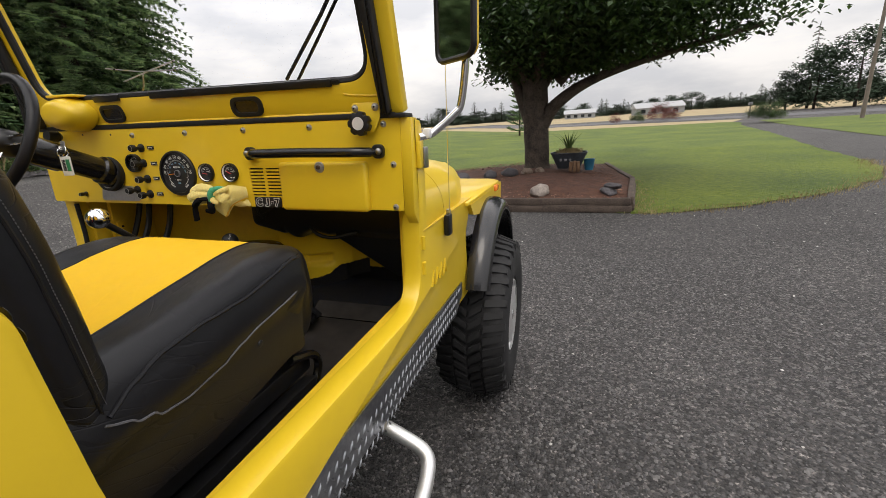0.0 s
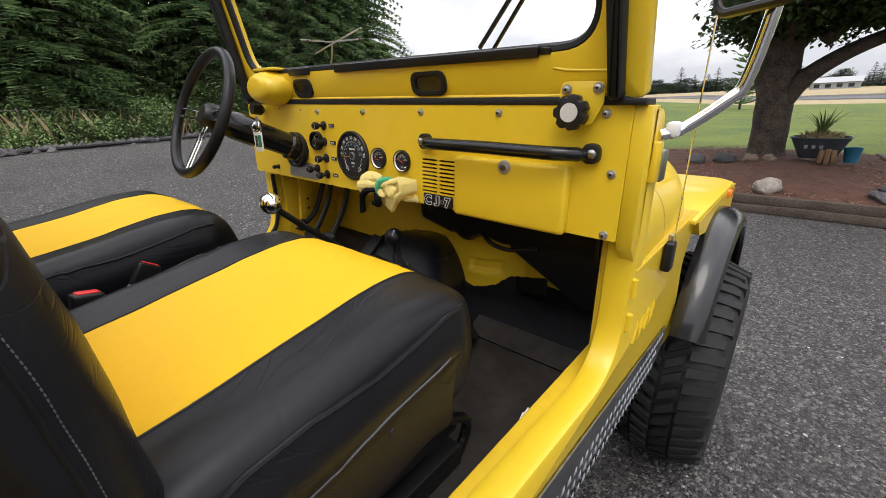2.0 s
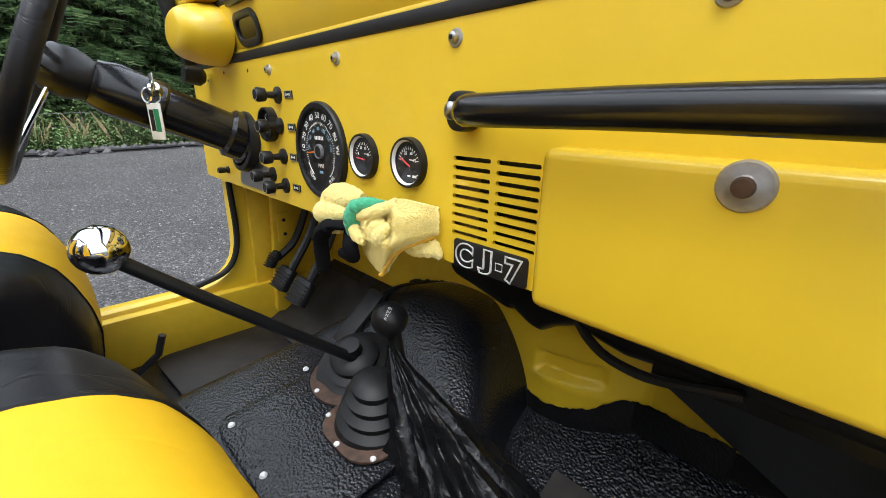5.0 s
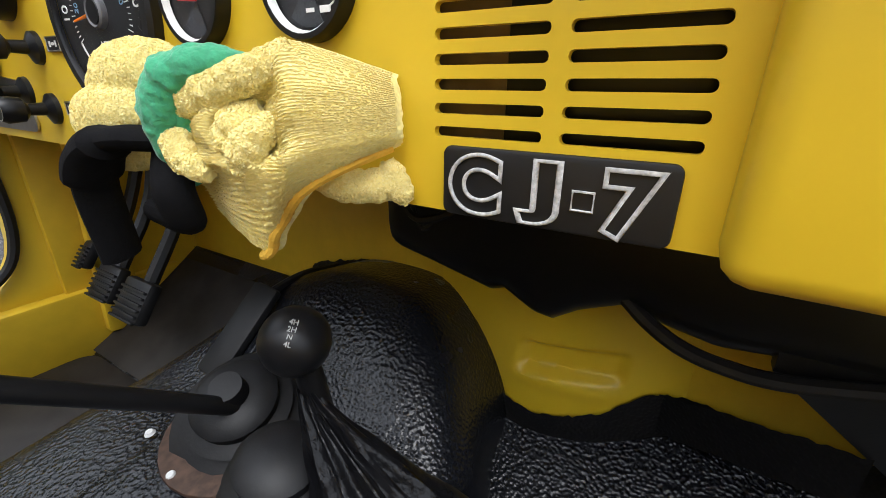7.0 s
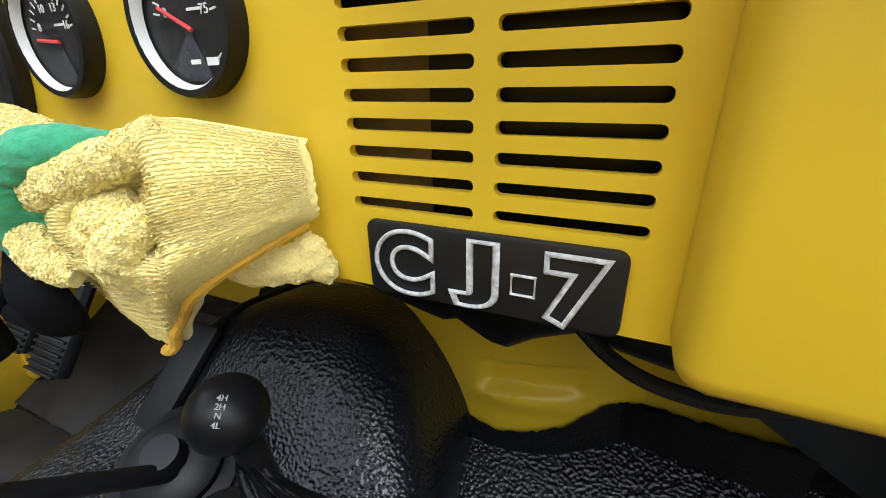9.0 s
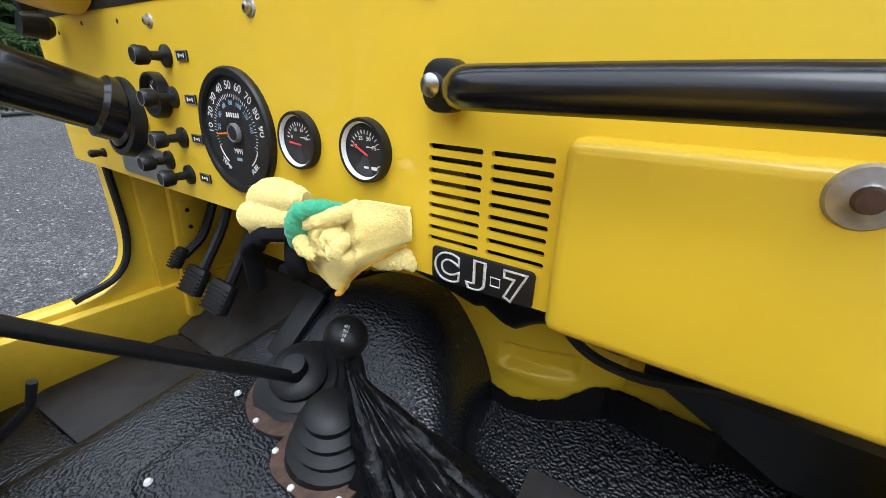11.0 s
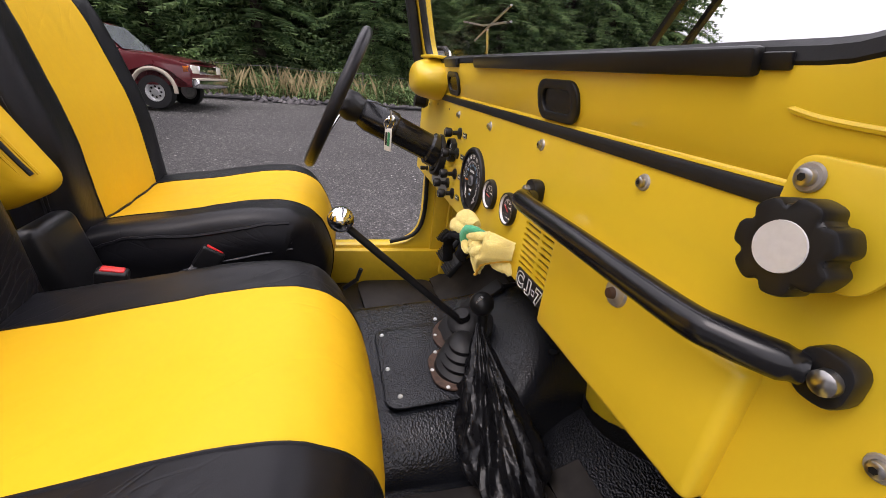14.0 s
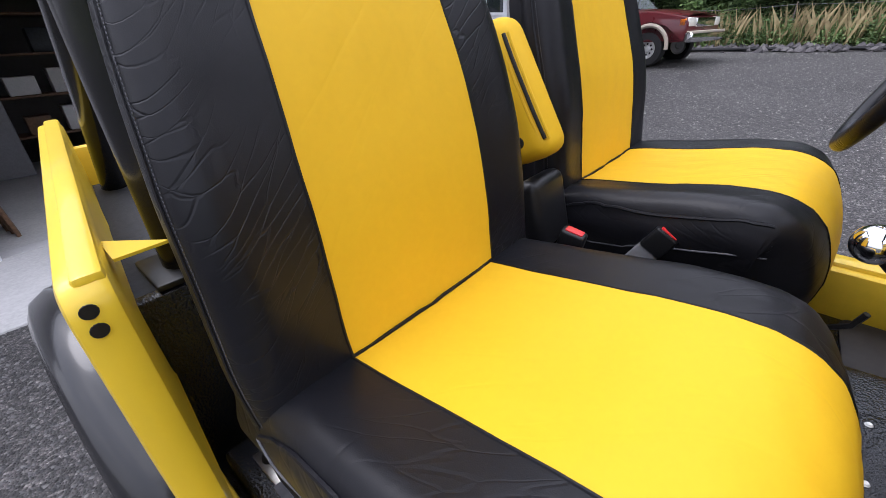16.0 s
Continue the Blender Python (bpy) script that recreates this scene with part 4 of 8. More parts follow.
for x, z in ((-0.49, 1.440), (-0.36, 1.437), (-0.60, 1.43)):
    part("screw_hole", lathe([(0, 0.0008), (0.003, 0.0006), (0.0035, 0)], (x, 0, z), (0, -1, 0), 8), plastic_k, car)

# glove box door
gl = part("glove_box_door", box((0.4475, -0.006, 1.2695), (0.288, 0.032, 0.143), 0.010, 3), paint, car, "yellow glove box door with a steel push latch")
lt = part("latch", lathe([(0, 0.004), (0.006, 0.004), (0.0065, 0.006), (0.008, 0.0045), (0.0145, 0.003), (0.016, 0.0)], (0.4467, -0.022, 1.3270), (0, -1, 0), 28), washer_m, gl, "round stainless latch washer")
part("latch_bolt", lathe([(0, 0.008), (0.0055, 0.007), (0.007, 0.0)], (0.4467, -0.026, 1.3270), (0, -1, 0), 14), brass, gl)

# grab bar
gb_pts = arc_pts([(0.214, -0.024, 1.356), (0.230, -0.046, 1.358), (0.26, -0.055, 1.3585), (0.40, -0.058, 1.360), (0.55, -0.055, 1.3585), (0.585, -0.046, 1.358), (0.610, -0.030, 1.357), (0.624, -0.016, 1.356)], 6)
gb_pts = [Vector((0.205 + (p.x - 0.190) * 0.951, p.y, p.z + 0.0100)) for p in gb_pts]
gb = part("grab_bar", tube(gb_pts, [0.0115] * 5 + [0.0135] * (len(gb_pts) - 10) + [0.0135, 0.0125, 0.0115, 0.0115, 0.0115], 14), bar_k, car, "black moulded passenger grab bar")
for x in (0.205, 0.629):
    part("bar_foot", sheet(rounded(x - 0.017, x + 0.017, 1.349, 1.387, 0.014), 0.018, across(-0.018), bev=0.003), plastic_k, gb)
    part("bar_bolt", lathe([(0, 0.009), (0.004, 0.009), (0.0085, 0.006), (0.009, 0.0)], (x - (0.005 if x < 0.3 else -0.005), -0.018, 1.3685), (0, -1, 0), 14), steel, gb)

# badge plate
bp = part("badge_plate", sheet(rounded(0.190, 0.2885, 1.2030, 1.2350, 0.004), 0.003, across(-0.0035), bev=0.001), dial_m, car, "black badge plate with outlined silver characters")
def badge_letter(txt, x0, x1, z0, z1):
    ob = words("badge_letter", txt, 0.030, FACING, scratched_m, bp, 0.0, 0.00088, heavy=0.0016)
    me = ob.data
    lo = [min(v.co[k] for v in me.vertices) for k in (0, 2)]
    hi = [max(v.co[k] for v in me.vertices) for k in (0, 2)]
    for v in me.vertices:
        v.co.x = x0 + (x1 - x0) * (v.co.x - lo[0]) / (hi[0] - lo[0])
        v.co.z = z0 + (z1 - z0) * (v.co.z - lo[1]) / (hi[1] - lo[1])
        v.co.y -= 0.0042
badge_letter("C", 0.1934, 0.2205, 1.2043, 1.2331)
badge_letter("J", 0.2259, 0.2463, 1.2041, 1.2327)
badge_letter("7", 0.2618, 0.2840, 1.2031, 1.2321)
part("badge_dot", tube([(0.2508, -0.0042, 1.2136), (0.2593, -0.0042, 1.2136), (0.2593, -0.0042, 1.2213), (0.2508, -0.0042, 1.2213)], 0.0007, 5, closed=True), scratched_m, bp)

# gauges
def gauge(x, z, r, name, label, bez=0.008, depth=0.014):
    g = part(name, lathe([(r * 0.86, 0.004), (r * 0.88, depth), (r * 0.97, depth), (r, depth * 0.7), (r, 0)], (x, 0, z), (0, -1, 0), 40), plastic_k, car, label)
    part("dial", lathe([(0, 0.002), (r * 0.88, 0.002), (r * 0.9, 0.0)], (x, -0.001, z), (0, -1, 0), 36), dial_m, g)
    part("lens", lathe([(0, 0.0), (r * 0.88, 0.0)], (x, -depth * 0.8, z), (0, -1, 0), 32), glass_m, g).visible_shadow = False
    return g

def ticks(g, x, z, y, r0, r1, a0, a1, n, w=0.0009, every=0):
    bm = bmesh.new()
    for k in range(n):
        a = radians(a0 + (a1 - a0) * k / (n - 1))
        rr0 = r0 - (0.002 if every and k % every == 0 else 0)
        c = Vector((x + (rr0 + r1) / 2 * math.cos(a), y, z + (rr0 + r1) / 2 * math.sin(a)))
        box(c, (r1 - rr0, 0.0004, w), 0, m=pose(0, 0, 0, 0, -math.degrees(a), 0), bm=bm)
    part("tick_marks", bm, white_m, g, smooth=False)

SPX, SPZ, SPR = -0.098, 1.308, 0.073
sp = gauge(SPX, SPZ, SPR, "speedometer", "large round black speedometer with white numerals", depth=0.009)
ticks(sp, SPX, SPZ, -0.0037, 0.040, 0.0435, 205, -25, 47, 0.0006, 5)
for k, txt in enumerate(("10", "20", "30", "40", "50", "60", "70", "80", "90")):
    a = radians(178 - 21.5 * k)
    words("numeral", txt, 0.0132, Matrix.Translation((SPX + 0.0525 * math.cos(a), -0.0036, SPZ + 0.0525 * math.sin(a))) @ FACING @ pose(0, 0, 0, 0, 0, math.degrees(a) - 90), white_m, sp, 0.0002)
words("unit_text", "MPH", 0.0085, Matrix.Translation((SPX, -0.0036, SPZ - 0.022)) @ FACING, white_m, sp, 0.0002)
words("fuel_text", "FUEL", 0.0085, Matrix.Translation((SPX + 0.030, -0.0036, SPZ - 0.040)) @ FACING @ pose(0, 0, 0, 0, 0, 38), white_m, sp, 0.0002)
words("temp_text", "TEMP", 0.0085, Matrix.Translation((SPX - 0.030, -0.0036, SPZ - 0.040)) @ FACING @ pose(0, 0, 0, 0, 0, -38), white_m, sp, 0.0002)
for k, txt in enumerate(("20", "40", "60", "80", "100", "120", "140")):
    a = radians(172 - 26.5 * k)
    words("inner_numeral", txt, 0.0076, Matrix.Translation((SPX + 0.0335 * math.cos(a), -0.0036, SPZ + 0.0335 * math.sin(a))) @ FACING @ pose(0, 0, 0, 0, 0, math.degrees(a) - 90), blue_print, sp, 0.0002)
for a0, a1 in ((206, 236), (-26, -56)):
    part("dial_arc", tube([(SPX + 0.0435 * math.cos(radians(a0 + (a1 - a0) * k / 10)), -0.0036, SPZ + 0.0435 * math.sin(radians(a0 + (a1 - a0) * k / 10))) for k in range(11)], 0.0008, 5), white_m, sp)
od = part("odometer", box((SPX, -0.0037, SPZ + 0.020), (0.030, 0.0006, 0.0075), 0), plastic_k, sp)
for k in range(6):
    part("digit_bar", box((SPX - 0.0115 + 0.0046 * k, -0.0042, SPZ + 0.020), (0.0026, 0.0004, 0.0052), 0), white_m, od, smooth=False)
part("unit_bar", box((SPX, -0.0037, SPZ - 0.0315), (0.010, 0.0005, 0.0035), 0), blue_print, sp)
part("needle", tube([(SPX, -0.006, SPZ), (SPX - 0.037, -0.006, SPZ - 0.004)], [0.0016, 0.0008], 6), orange_m, sp, "orange needle")
hub_n = part("needle_hub", lathe([(0, 0.0050), (0.0088, 0.0050), (0.0100, 0.0060), (0.0112, 0.0045), (0.0112, 0)], (SPX, -0.003, SPZ), (0, -1, 0), 28), grey_sleeve, sp, "grey needle hub with a black cap")
part("hub_cap", lathe([(0, 0.0010), (0.0080, 0.0008), (0.0086, 0)], (SPX, -0.008, SPZ), (0, -1, 0), 24), plastic_k, hub_n)
for gx, rot in ((0.0185, 190), (0.1125, 160)):
    g = gauge(gx, 1.310, 0.0298, "gauge", "small round black gauge with a white ring", depth=0.009)
    part("white_ring", lathe([(0.0245, 0.002), (0.0255, 0.006), (0.0264, 0.0068)], (gx, -0.002, 1.310), (0, -1, 0), 32), white_m, g)
    ticks(g, gx, 1.310, -0.0035, 0.0150, 0.0185, 170, 10, 13, 0.0007)
    for k, txt in enumerate(("0", "25", "50", "75") if gx > 0.1 else ("8", "10", "13", "16")):
        a = radians(165 - 50 * k)
        words("numeral", txt, 0.0052, Matrix.Translation((gx + 0.0118 * math.cos(a), -0.0034, 1.310 + 0.0118 * math.sin(a))) @ FACING, white_m, g, 0.0002)
    part("needle", tube([(gx + 0.004, -0.005, 1.306), (gx + 0.014 * math.cos(radians(rot)), -0.005, 1.310 + 0.014 * math.sin(radians(rot)))], 0.0009, 6), red_m, g, "red needle")
    part("maker_mark", box((gx + 0.006, -0.0035, 1.3135), (0.008, 0.0004, 0.0010), 0), white_m, g)
    part("dial_sector", sheet([(gx + 0.001, 1.308)] + [(gx + 0.001 + 0.021 * math.cos(radians(q)), 1.308 + 0.021 * math.sin(radians(q))) for q in range(228, 300, 8)], 0.0003, across(-0.0035)), liner_grey, g)
    if gx > 0.1:
        part("oil_mark", box((gx + 0.011, -0.0035, 1.2945), (0.0070, 0.0004, 0.0030), 0), white_m, g)
        part("oil_mark", tube([(gx + 0.0142, -0.0036, 1.2955), (gx + 0.0175, -0.0036, 1.2975)], 0.0005, 4), white_m, g)
        part("unit_bar", box((gx + 0.001, -0.0037, 1.2945), (0.0055, 0.0004, 0.0018), 0), white_m, g)
g3 = gauge(-0.276, 1.343, 0.030, "gauge", "small round black gauge beside the steering column", depth=0.014)
ticks(g3, -0.276, 1.343, -0.0035, 0.016, 0.020, 200, -20, 15, 0.0007)
part("needle", tube([(-0.276, -0.005, 1.343), (-0.286, -0.005, 1.355)], 0.0009, 6), white_m, g3)

# pull switches with their labels
def knob_pull(x, z, long=0.036, r=0.0118):
    k = part("pull_switch", lathe([(0, long + 0.004), (r * 0.8, long + 0.004), (r, long), (r * 0.9, long - 0.012), (r * 0.45, long - 0.016), (r * 0.5, 0.008), (r * 1.15, 0.004), (r * 1.2, 0.0)], (x, 0, z), (0, -1, 0), 20), plastic_k, car, "black knurled pull switch")
    part("knob_ring", lathe([(r * 0.72, long + 0.0042), (r * 0.80, long + 0.0042)], (x, 0, z), (0, -1, 0), 20), alu, k)
for x, z in ((-0.236, 1.3915), (-0.240, 1.3415), (-0.237, 1.2895), (-0.292, 1.2520), (-0.239, 1.2375)):
    knob_pull(x, z)
for x, z in ((-0.195, 1.3920), (-0.194, 1.3408), (-0.196, 1.2912), (-0.195, 1.2390)):
    lb = part("switch_label", box((x, -0.0012, z), (0.026, 0.0024, 0.012), 0.001), dial_m, car, "small black label with unreadable white marks")
    part("label_frame", tube([(x - 0.0122, -0.0026, z - 0.0054), (x + 0.0122, -0.0026, z - 0.0054), (x + 0.0122, -0.0026, z + 0.0054), (x - 0.0122, -0.0026, z + 0.0054)], 0.0007, 4, closed=True), steel, lb)
    for q, (bw, bh) in enumerate(((0.0026, 0.0046), (0.0050, 0.0022), (0.0022, 0.0046))):
        part("label_bar", box((x - 0.0062 + 0.0058 * q, -0.0026, z), (bw, 0.0006, bh), 0), white_m, lb, smooth=False)
knob_pull(-0.545, 1.235, 0.02, 0.007)
part("column_plate", sheet(fillet([(-0.47, 1.213), (-0.285, 1.213), (-0.30, 1.262), (-0.45, 1.275)], [0.012] * 4, 4), 0.002, across(-0.0025)), steel, car, "bare steel plate below the steering column")

# knob with bracket at the windshield hinge
br = part("hinge_bracket", sheet(fillet([(0.556, 1.460), (0.556, 1.497), (0.642, 1.496), (0.642, 1.458), (0.624, 1.420), (0.580, 1.416)], [0.013, 0.016, 0.016, 0.012, 0.02, 0.02], 5), 0.005, across(-0.013), bev=0.002), paint, car, "yellow windshield hinge bracket")
for x, z in ((0.5705, 1.482), (0.630, 1.484)):
    screw(x, z, 0.0095, -0.014)
kn = part("clamp_knob", sheet([((0.0318 - 0.0060 * (0.5 + 0.5 * math.cos(7 * a)) ** 4) * math.cos(a), (0.0318 - 0.0060 * (0.5 + 0.5 * math.cos(7 * a)) ** 4) * math.sin(a)) for a in [2 * math.pi * k / 112 for k in range(112)]], 0.024, axis_frame((0.592, -0.022, 1.442), (0, -1, 0)), bev=0.003), plastic_k, car, "black star-shaped clamp knob with an aluminium centre")
part("knob_disc", lathe([(0, 0.0005), (0.0165, 0.0005), (0.017, -0.001)], (0.592, -0.0465, 1.442), (0, -1, 0), 32), disc_m, kn, "brushed aluminium disc")
part("knob_stem", lathe([(0.012, 0), (0.012, 0.02)], (0.592, -0.004, 1.442), (0, -1, 0), 16), plastic_k, kn)

# ---- windshield frame, leaning back ----
LEAN_DEG = 14.0
WS = Matrix.Translation((0, 0.004, 1.4660)) @ pose(0, 0, 0, 90 + LEAN_DEG, 0, 0) @ Matrix.Diagonal((1, 1, -1, 1))
def ws(x, v, d=0.0):
    return WS @ Vector((x, v, d))
ws_out = fillet([(-0.705, 0.0), (0.705, 0.0), (0.700, 0.52), (-0.700, 0.52)], [0.01, 0.01, 0.06, 0.06], 5)
ws_in = fillet([(-0.625, 0.088), (0.625, 0.088), (0.620, 0.46), (-0.620, 0.46)], [0.075, 0.075, 0.05, 0.05], 8)
wf = part("windshield_frame", sheet(ws_out, 0.040, WS, holes=[ws_in[::-1]], bev=0.006), paint, car, "yellow painted windshield frame leaning back")
part("windshield_seal", tube([ws(x, y, 0.012) for x, y in ws_in], 0.012, 8, closed=True), rubber, wf, "black rubber windshield seal")
gp_ = part("windshield_glass", sheet(ws_in, 0.005, WS @ Matrix.Translation((0, 0, 0.012))), glass_m, wf, "clear windshield glass")
gp_.visible_shadow = False
part("lower_pad", box((0, 0, 0), (0.64, 0.021, 0.012), 0.004, m=WS @ Matrix.Translation((0.19, 0.088, -0.003))), plastic_k, wf, "black trim strip")
part("lower_pad", box((0, 0, 0), (0.11, 0.021, 0.011), 0.004, m=WS @ Matrix.Translation((-0.315, 0.087, -0.003))), plastic_k, wf, "black trim strip")
part("pad_clip", box((0, 0, 0), (0.022, 0.012, 0.004), 0.0015, m=WS @ Matrix.Translation((0.522, 0.088, -0.001))), plastic_k, wf)
for x in (0.216, -0.318):
    dv = part("defrost_vent", sheet(rounded(x - (0.056 if x > 0 else 0.050), x + (0.056 if x > 0 else 0.050), 0.010, 0.066, 0.022), 0.006, WS @ Matrix.Translation((0, 0, -0.006)), holes=[rounded(x - 0.040, x + 0.040, 0.022, 0.054, 0.014)[::-1]], bev=0.002), plastic_k, car, "black plastic defroster vent")
    part("vent_core", sheet(rounded(x - 0.041, x + 0.041, 0.021, 0.055, 0.014), 0.002, WS @ Matrix.Translation((0, 0, -0.002))), gloss_k, dv)
def cover(u, v):
    a, b = u * 2 * math.pi, v
    r = math.cos(b * math.pi / 2) ** 0.45
    return Vector((-0.475 + 0.088 * r * math.cos(a), -0.005 - 0.085 * math.sin(b * math.pi / 2), 1.505 + 0.055 * r * math.sin(a)))
part("wiper_motor_cover", surface(cover, 32, 12, close_u=True), paint, car, "bulging yellow wiper motor cover")
part("cover_lip", box((-0.475, -0.03, 1.563), (0.12, 0.05, 0.008), 0.003), paint, car)
for sx in (1, -1):
    strip = fillet([(sx * 0.650, 0.004), (sx * 0.676, 0.004), (sx * 0.668, 0.44), (sx * 0.626, 0.44)][::sx], [0.004] * 4, 2)
    part("pillar_seal", sheet(strip, 0.030, WS @ Matrix.Translation((0, 0, -0.032)), bev=0.009), rubber, wf, "thick black rubber pillar seal")
part("outer_seal", tube([ws(-0.716, 0.02, 0.01), ws(-0.716, 0.25, 0.01), ws(-0.716, 0.47, 0.01)], 0.017, 8, flat=0.8), rubber, wf)
head = fillet([(-0.735, 0.40), (-0.60, 0.425), (0.60, 0.425), (0.735, 0.40), (0.72, 0.56), (-0.72, 0.56)], [0.03, 0.10, 0.10, 0.03, 0.04, 0.04], 6)
part("soft_top_header", sheet(head, 0.075, WS @ Matrix.Translation((0, 0, -0.030)), bev=0.014), cloth_k, wf, "black padded header along the windshield top")
part("hinge_seal", box((0.690, 0.015, 1.461), (0.05, 0.06, 0.012), 0.003), rubber, car)
w = part("wiper", tube([ws(0.36, 0.085, 0.060), ws(0.47, 0.20, 0.055), ws(0.63, 0.37, 0.045)], 0.0045, 6), plastic_k, wf, "black windshield wiper")
part("wiper_blade", tube([ws(0.345, 0.10, 0.040), ws(0.50, 0.25, 0.036), ws(0.645, 0.41, 0.036)], 0.0050, 6), rubber, w)
# thin steel bars stand in for the wiper's whitish reflection in the glass
w = part("wiper", tube([ws(-0.235, 0.080, 0.058), ws(-0.205, 0.11, 0.054), ws(-0.180, 0.145, 0.048)], 0.0026, 6), steel, wf, "low left windshield wiper, its pale reflected lines modelled as thin metal bars")
part("wiper_arm", tube([ws(-0.275, 0.128, 0.050), ws(-0.180, 0.147, 0.046), ws(-0.03, 0.176, 0.042)], 0.0022, 6), steel, w)
part("wiper_blade", tube([ws(-0.315, 0.172, 0.040), ws(-0.180, 0.154, 0.040), ws(-0.03, 0.150, 0.040)], 0.0022, 6), steel, w)

crease = [ws(0.535, 0.058, 0.001), ws(0.560, 0.053, 0.001), ws(0.600, 0.050, 0.001), ws(0.648, 0.048, 0.001)]
part("stamped_edge", tube(arc_pts(crease, 5), [0.001] + [0.003] * 14 + [0.002], 8), paint, wf)
part("rail_roll", tube([ws(-0.62, 0.004, 0.004), ws(0.0, 0.004, 0.004), ws(0.66, 0.004, 0.004)], 0.007, 10), paint, wf)
part("seal_plate", sheet([(0.640, 0.072), (0.668, 0.060), (0.664, 0.120)], 0.003, WS @ Matrix.Translation((0, 0, -0.004)), bev=0.001), plastic_k, wf, "small black triangular plate at the pillar foot")

# mirrors
def mirror(sx, base, head, w, h, yaw, shell):
    bx, by, bz = base
    hx, hy, hz = head
    arm = arc_pts([(bx, by - 0.04, bz - 0.01), (bx + sx * 0.03, by, bz + 0.0), (bx + sx * 0.092, by + 0.02, bz + 0.052), (bx + sx * 0.112, by + 0.025, bz + 0.085), (hx + sx * 0.024, hy + 0.03, hz - h * 0.42), (hx + sx * 0.026, hy + 0.03, hz + h * 0.1)], 6)
    m = part("door_mirror", tube(arm, 0.011, 12), chrome, car, "door mirror with a chrome arm and yellow shell")
    part("mirror_clamp", box((bx + sx * 0.02, by - 0.01, bz), (0.024, 0.036, 0.028), 0.007), white_door, m, "white plastic clamp")
    f = Matrix.Translation(head) @ pose(0, 0, 0, 90, 0, yaw)
    part("mirror_shell", sheet(rounded(-w / 2, w / 2, -h / 2, h / 2, 0.03), -0.018, f @ Matrix.Translation((0, 0, -0.001)), bev=0.006), shell, m)
    part("mirror_rim", tube([f @ Vector((x, y, 0)) for x, y in rounded(-w / 2, w / 2, -h / 2, h / 2, 0.03)], 0.0085, 8, closed=True), plastic_k, m)
    part("mirror_glass", sheet(rounded(-w / 2 + 0.004, w / 2 - 0.004, -h / 2 + 0.004, h / 2 - 0.004, 0.027), 0.002, f), mirror_m, m, "mirror glass")
mirror(1, (0.722, 0.100, 1.412), (0.828, 0.085, 1.710), 0.165, 0.215, -40, paint)
mirror(-1, (-0.735, 0.06, 1.47), (-0.80, 0.07, 1.53), 0.11, 0.15, 12, chrome)
part("mirror_bracket", box((0.728, 0.045, 1.355), (0.018, 0.028, 0.075), 0.004), paint, car)
part("bracket_cap", box((0.732, 0.085, 1.345), (0.012, 0.035, 0.06), 0.003), steel, car)

# hinges, hood latch, antenna, embossed name strip
for z in (1.02, 1.10):
    h = part("hinge_pin_socket", tube([(0.728, 0.050, z - 0.024), (0.728, 0.050, z + 0.016)], 0.008, 10), paint, car)
hl = part("hood_latch", box((0.737, 0.300, 1.098), (0.022, 0.042, 0.075), 0.006), plastic_k, car, "black rubber hood latch with steel clip")
part("latch_clip", box((0.735, 0.312, 1.141), (0.014, 0.02, 0.022), 0.003), steel, hl)
part("antenna", tube([(0.742, 0.30, 1.12), (0.740, 0.298, 1.95)], 0.0018, 6), chrome, car, "thin whip antenna")
for k in range(4):
    part("embossed_mark", tube([(0.7240, 0.13 + 0.045 * k, 0.925), (0.7255, 0.145 + 0.045 * k, 0.975), (0.7255, 0.160 + 0.045 * k, 0.925)][: 3 - (k == 1)], 0.005, 6), paint, car)

# steering column and wheel
AX = Vector((-0.015, -0.288, 0.122)).normalized()
base = Vector((-0.395, 0.01, 1.305))
col = part("steering_column", lathe([(0.052, -0.01), (0.052, 0.02), (0.046, 0.024), (0.046, 0.05), (0.038, 0.056), (0.038, 0.16), (0.043, 0.165), (0.043, 0.235), (0.036, 0.26), (0.0, 0.262)], base, AX, 28), gloss_k, car, "glossy black steering column")
part("column_flange", lathe([(0.060, 0.0), (0.058, 0.016), (0.05, 0.018)], (-0.395, 0.0, 1.305), (0, -1, 0.2), 28), plastic_k, col)
hubp = base + AX * 0.315
f = axis_frame(hubp, AX)
sw = part("steering_wheel", tube([f @ Vector((0.178 * math.cos(a), 0.178 * math.sin(a), 0.012)) for a in [2 * math.pi * k / 56 for k in range(56)]], 0.0145, 12, closed=True), vinyl_k, col, "black leather-wrapped steering wheel with chrome spokes")
def spoke_bm():
    bm = bmesh.new()
    for a in (90 + 90, 90 - 90, -90):
        for off in (-0.012, 0.012):
            ca, sa = math.cos(radians(a)), math.sin(radians(a))
            p0 = Vector((0.03 * ca - off * sa, 0.03 * sa + off * ca, -0.01))
            p1 = Vector((0.172 * ca - off * sa, 0.172 * sa + off * ca, 0.010))
            tube([f @ p0, f @ p1], 0.0065, 8, bm=bm, flat=0.6)
    return bm
part("spokes", spoke_bm(), chrome, col, "chrome wheel spokes")
part("horn_button", lathe([(0, 0.012), (0.026, 0.010), (0.036, 0.0), (0.04, -0.03), (0.03, -0.06)], hubp, AX, 28), plastic_k, col)
part("ignition_lock", lathe([(0, 0.016), (0.009, 0.015), (0.011, 0.0)], base + AX * 0.175 + Vector((0.034, 0, 0.02)), (0.8, -0.3, 0.5), 14), steel, col)
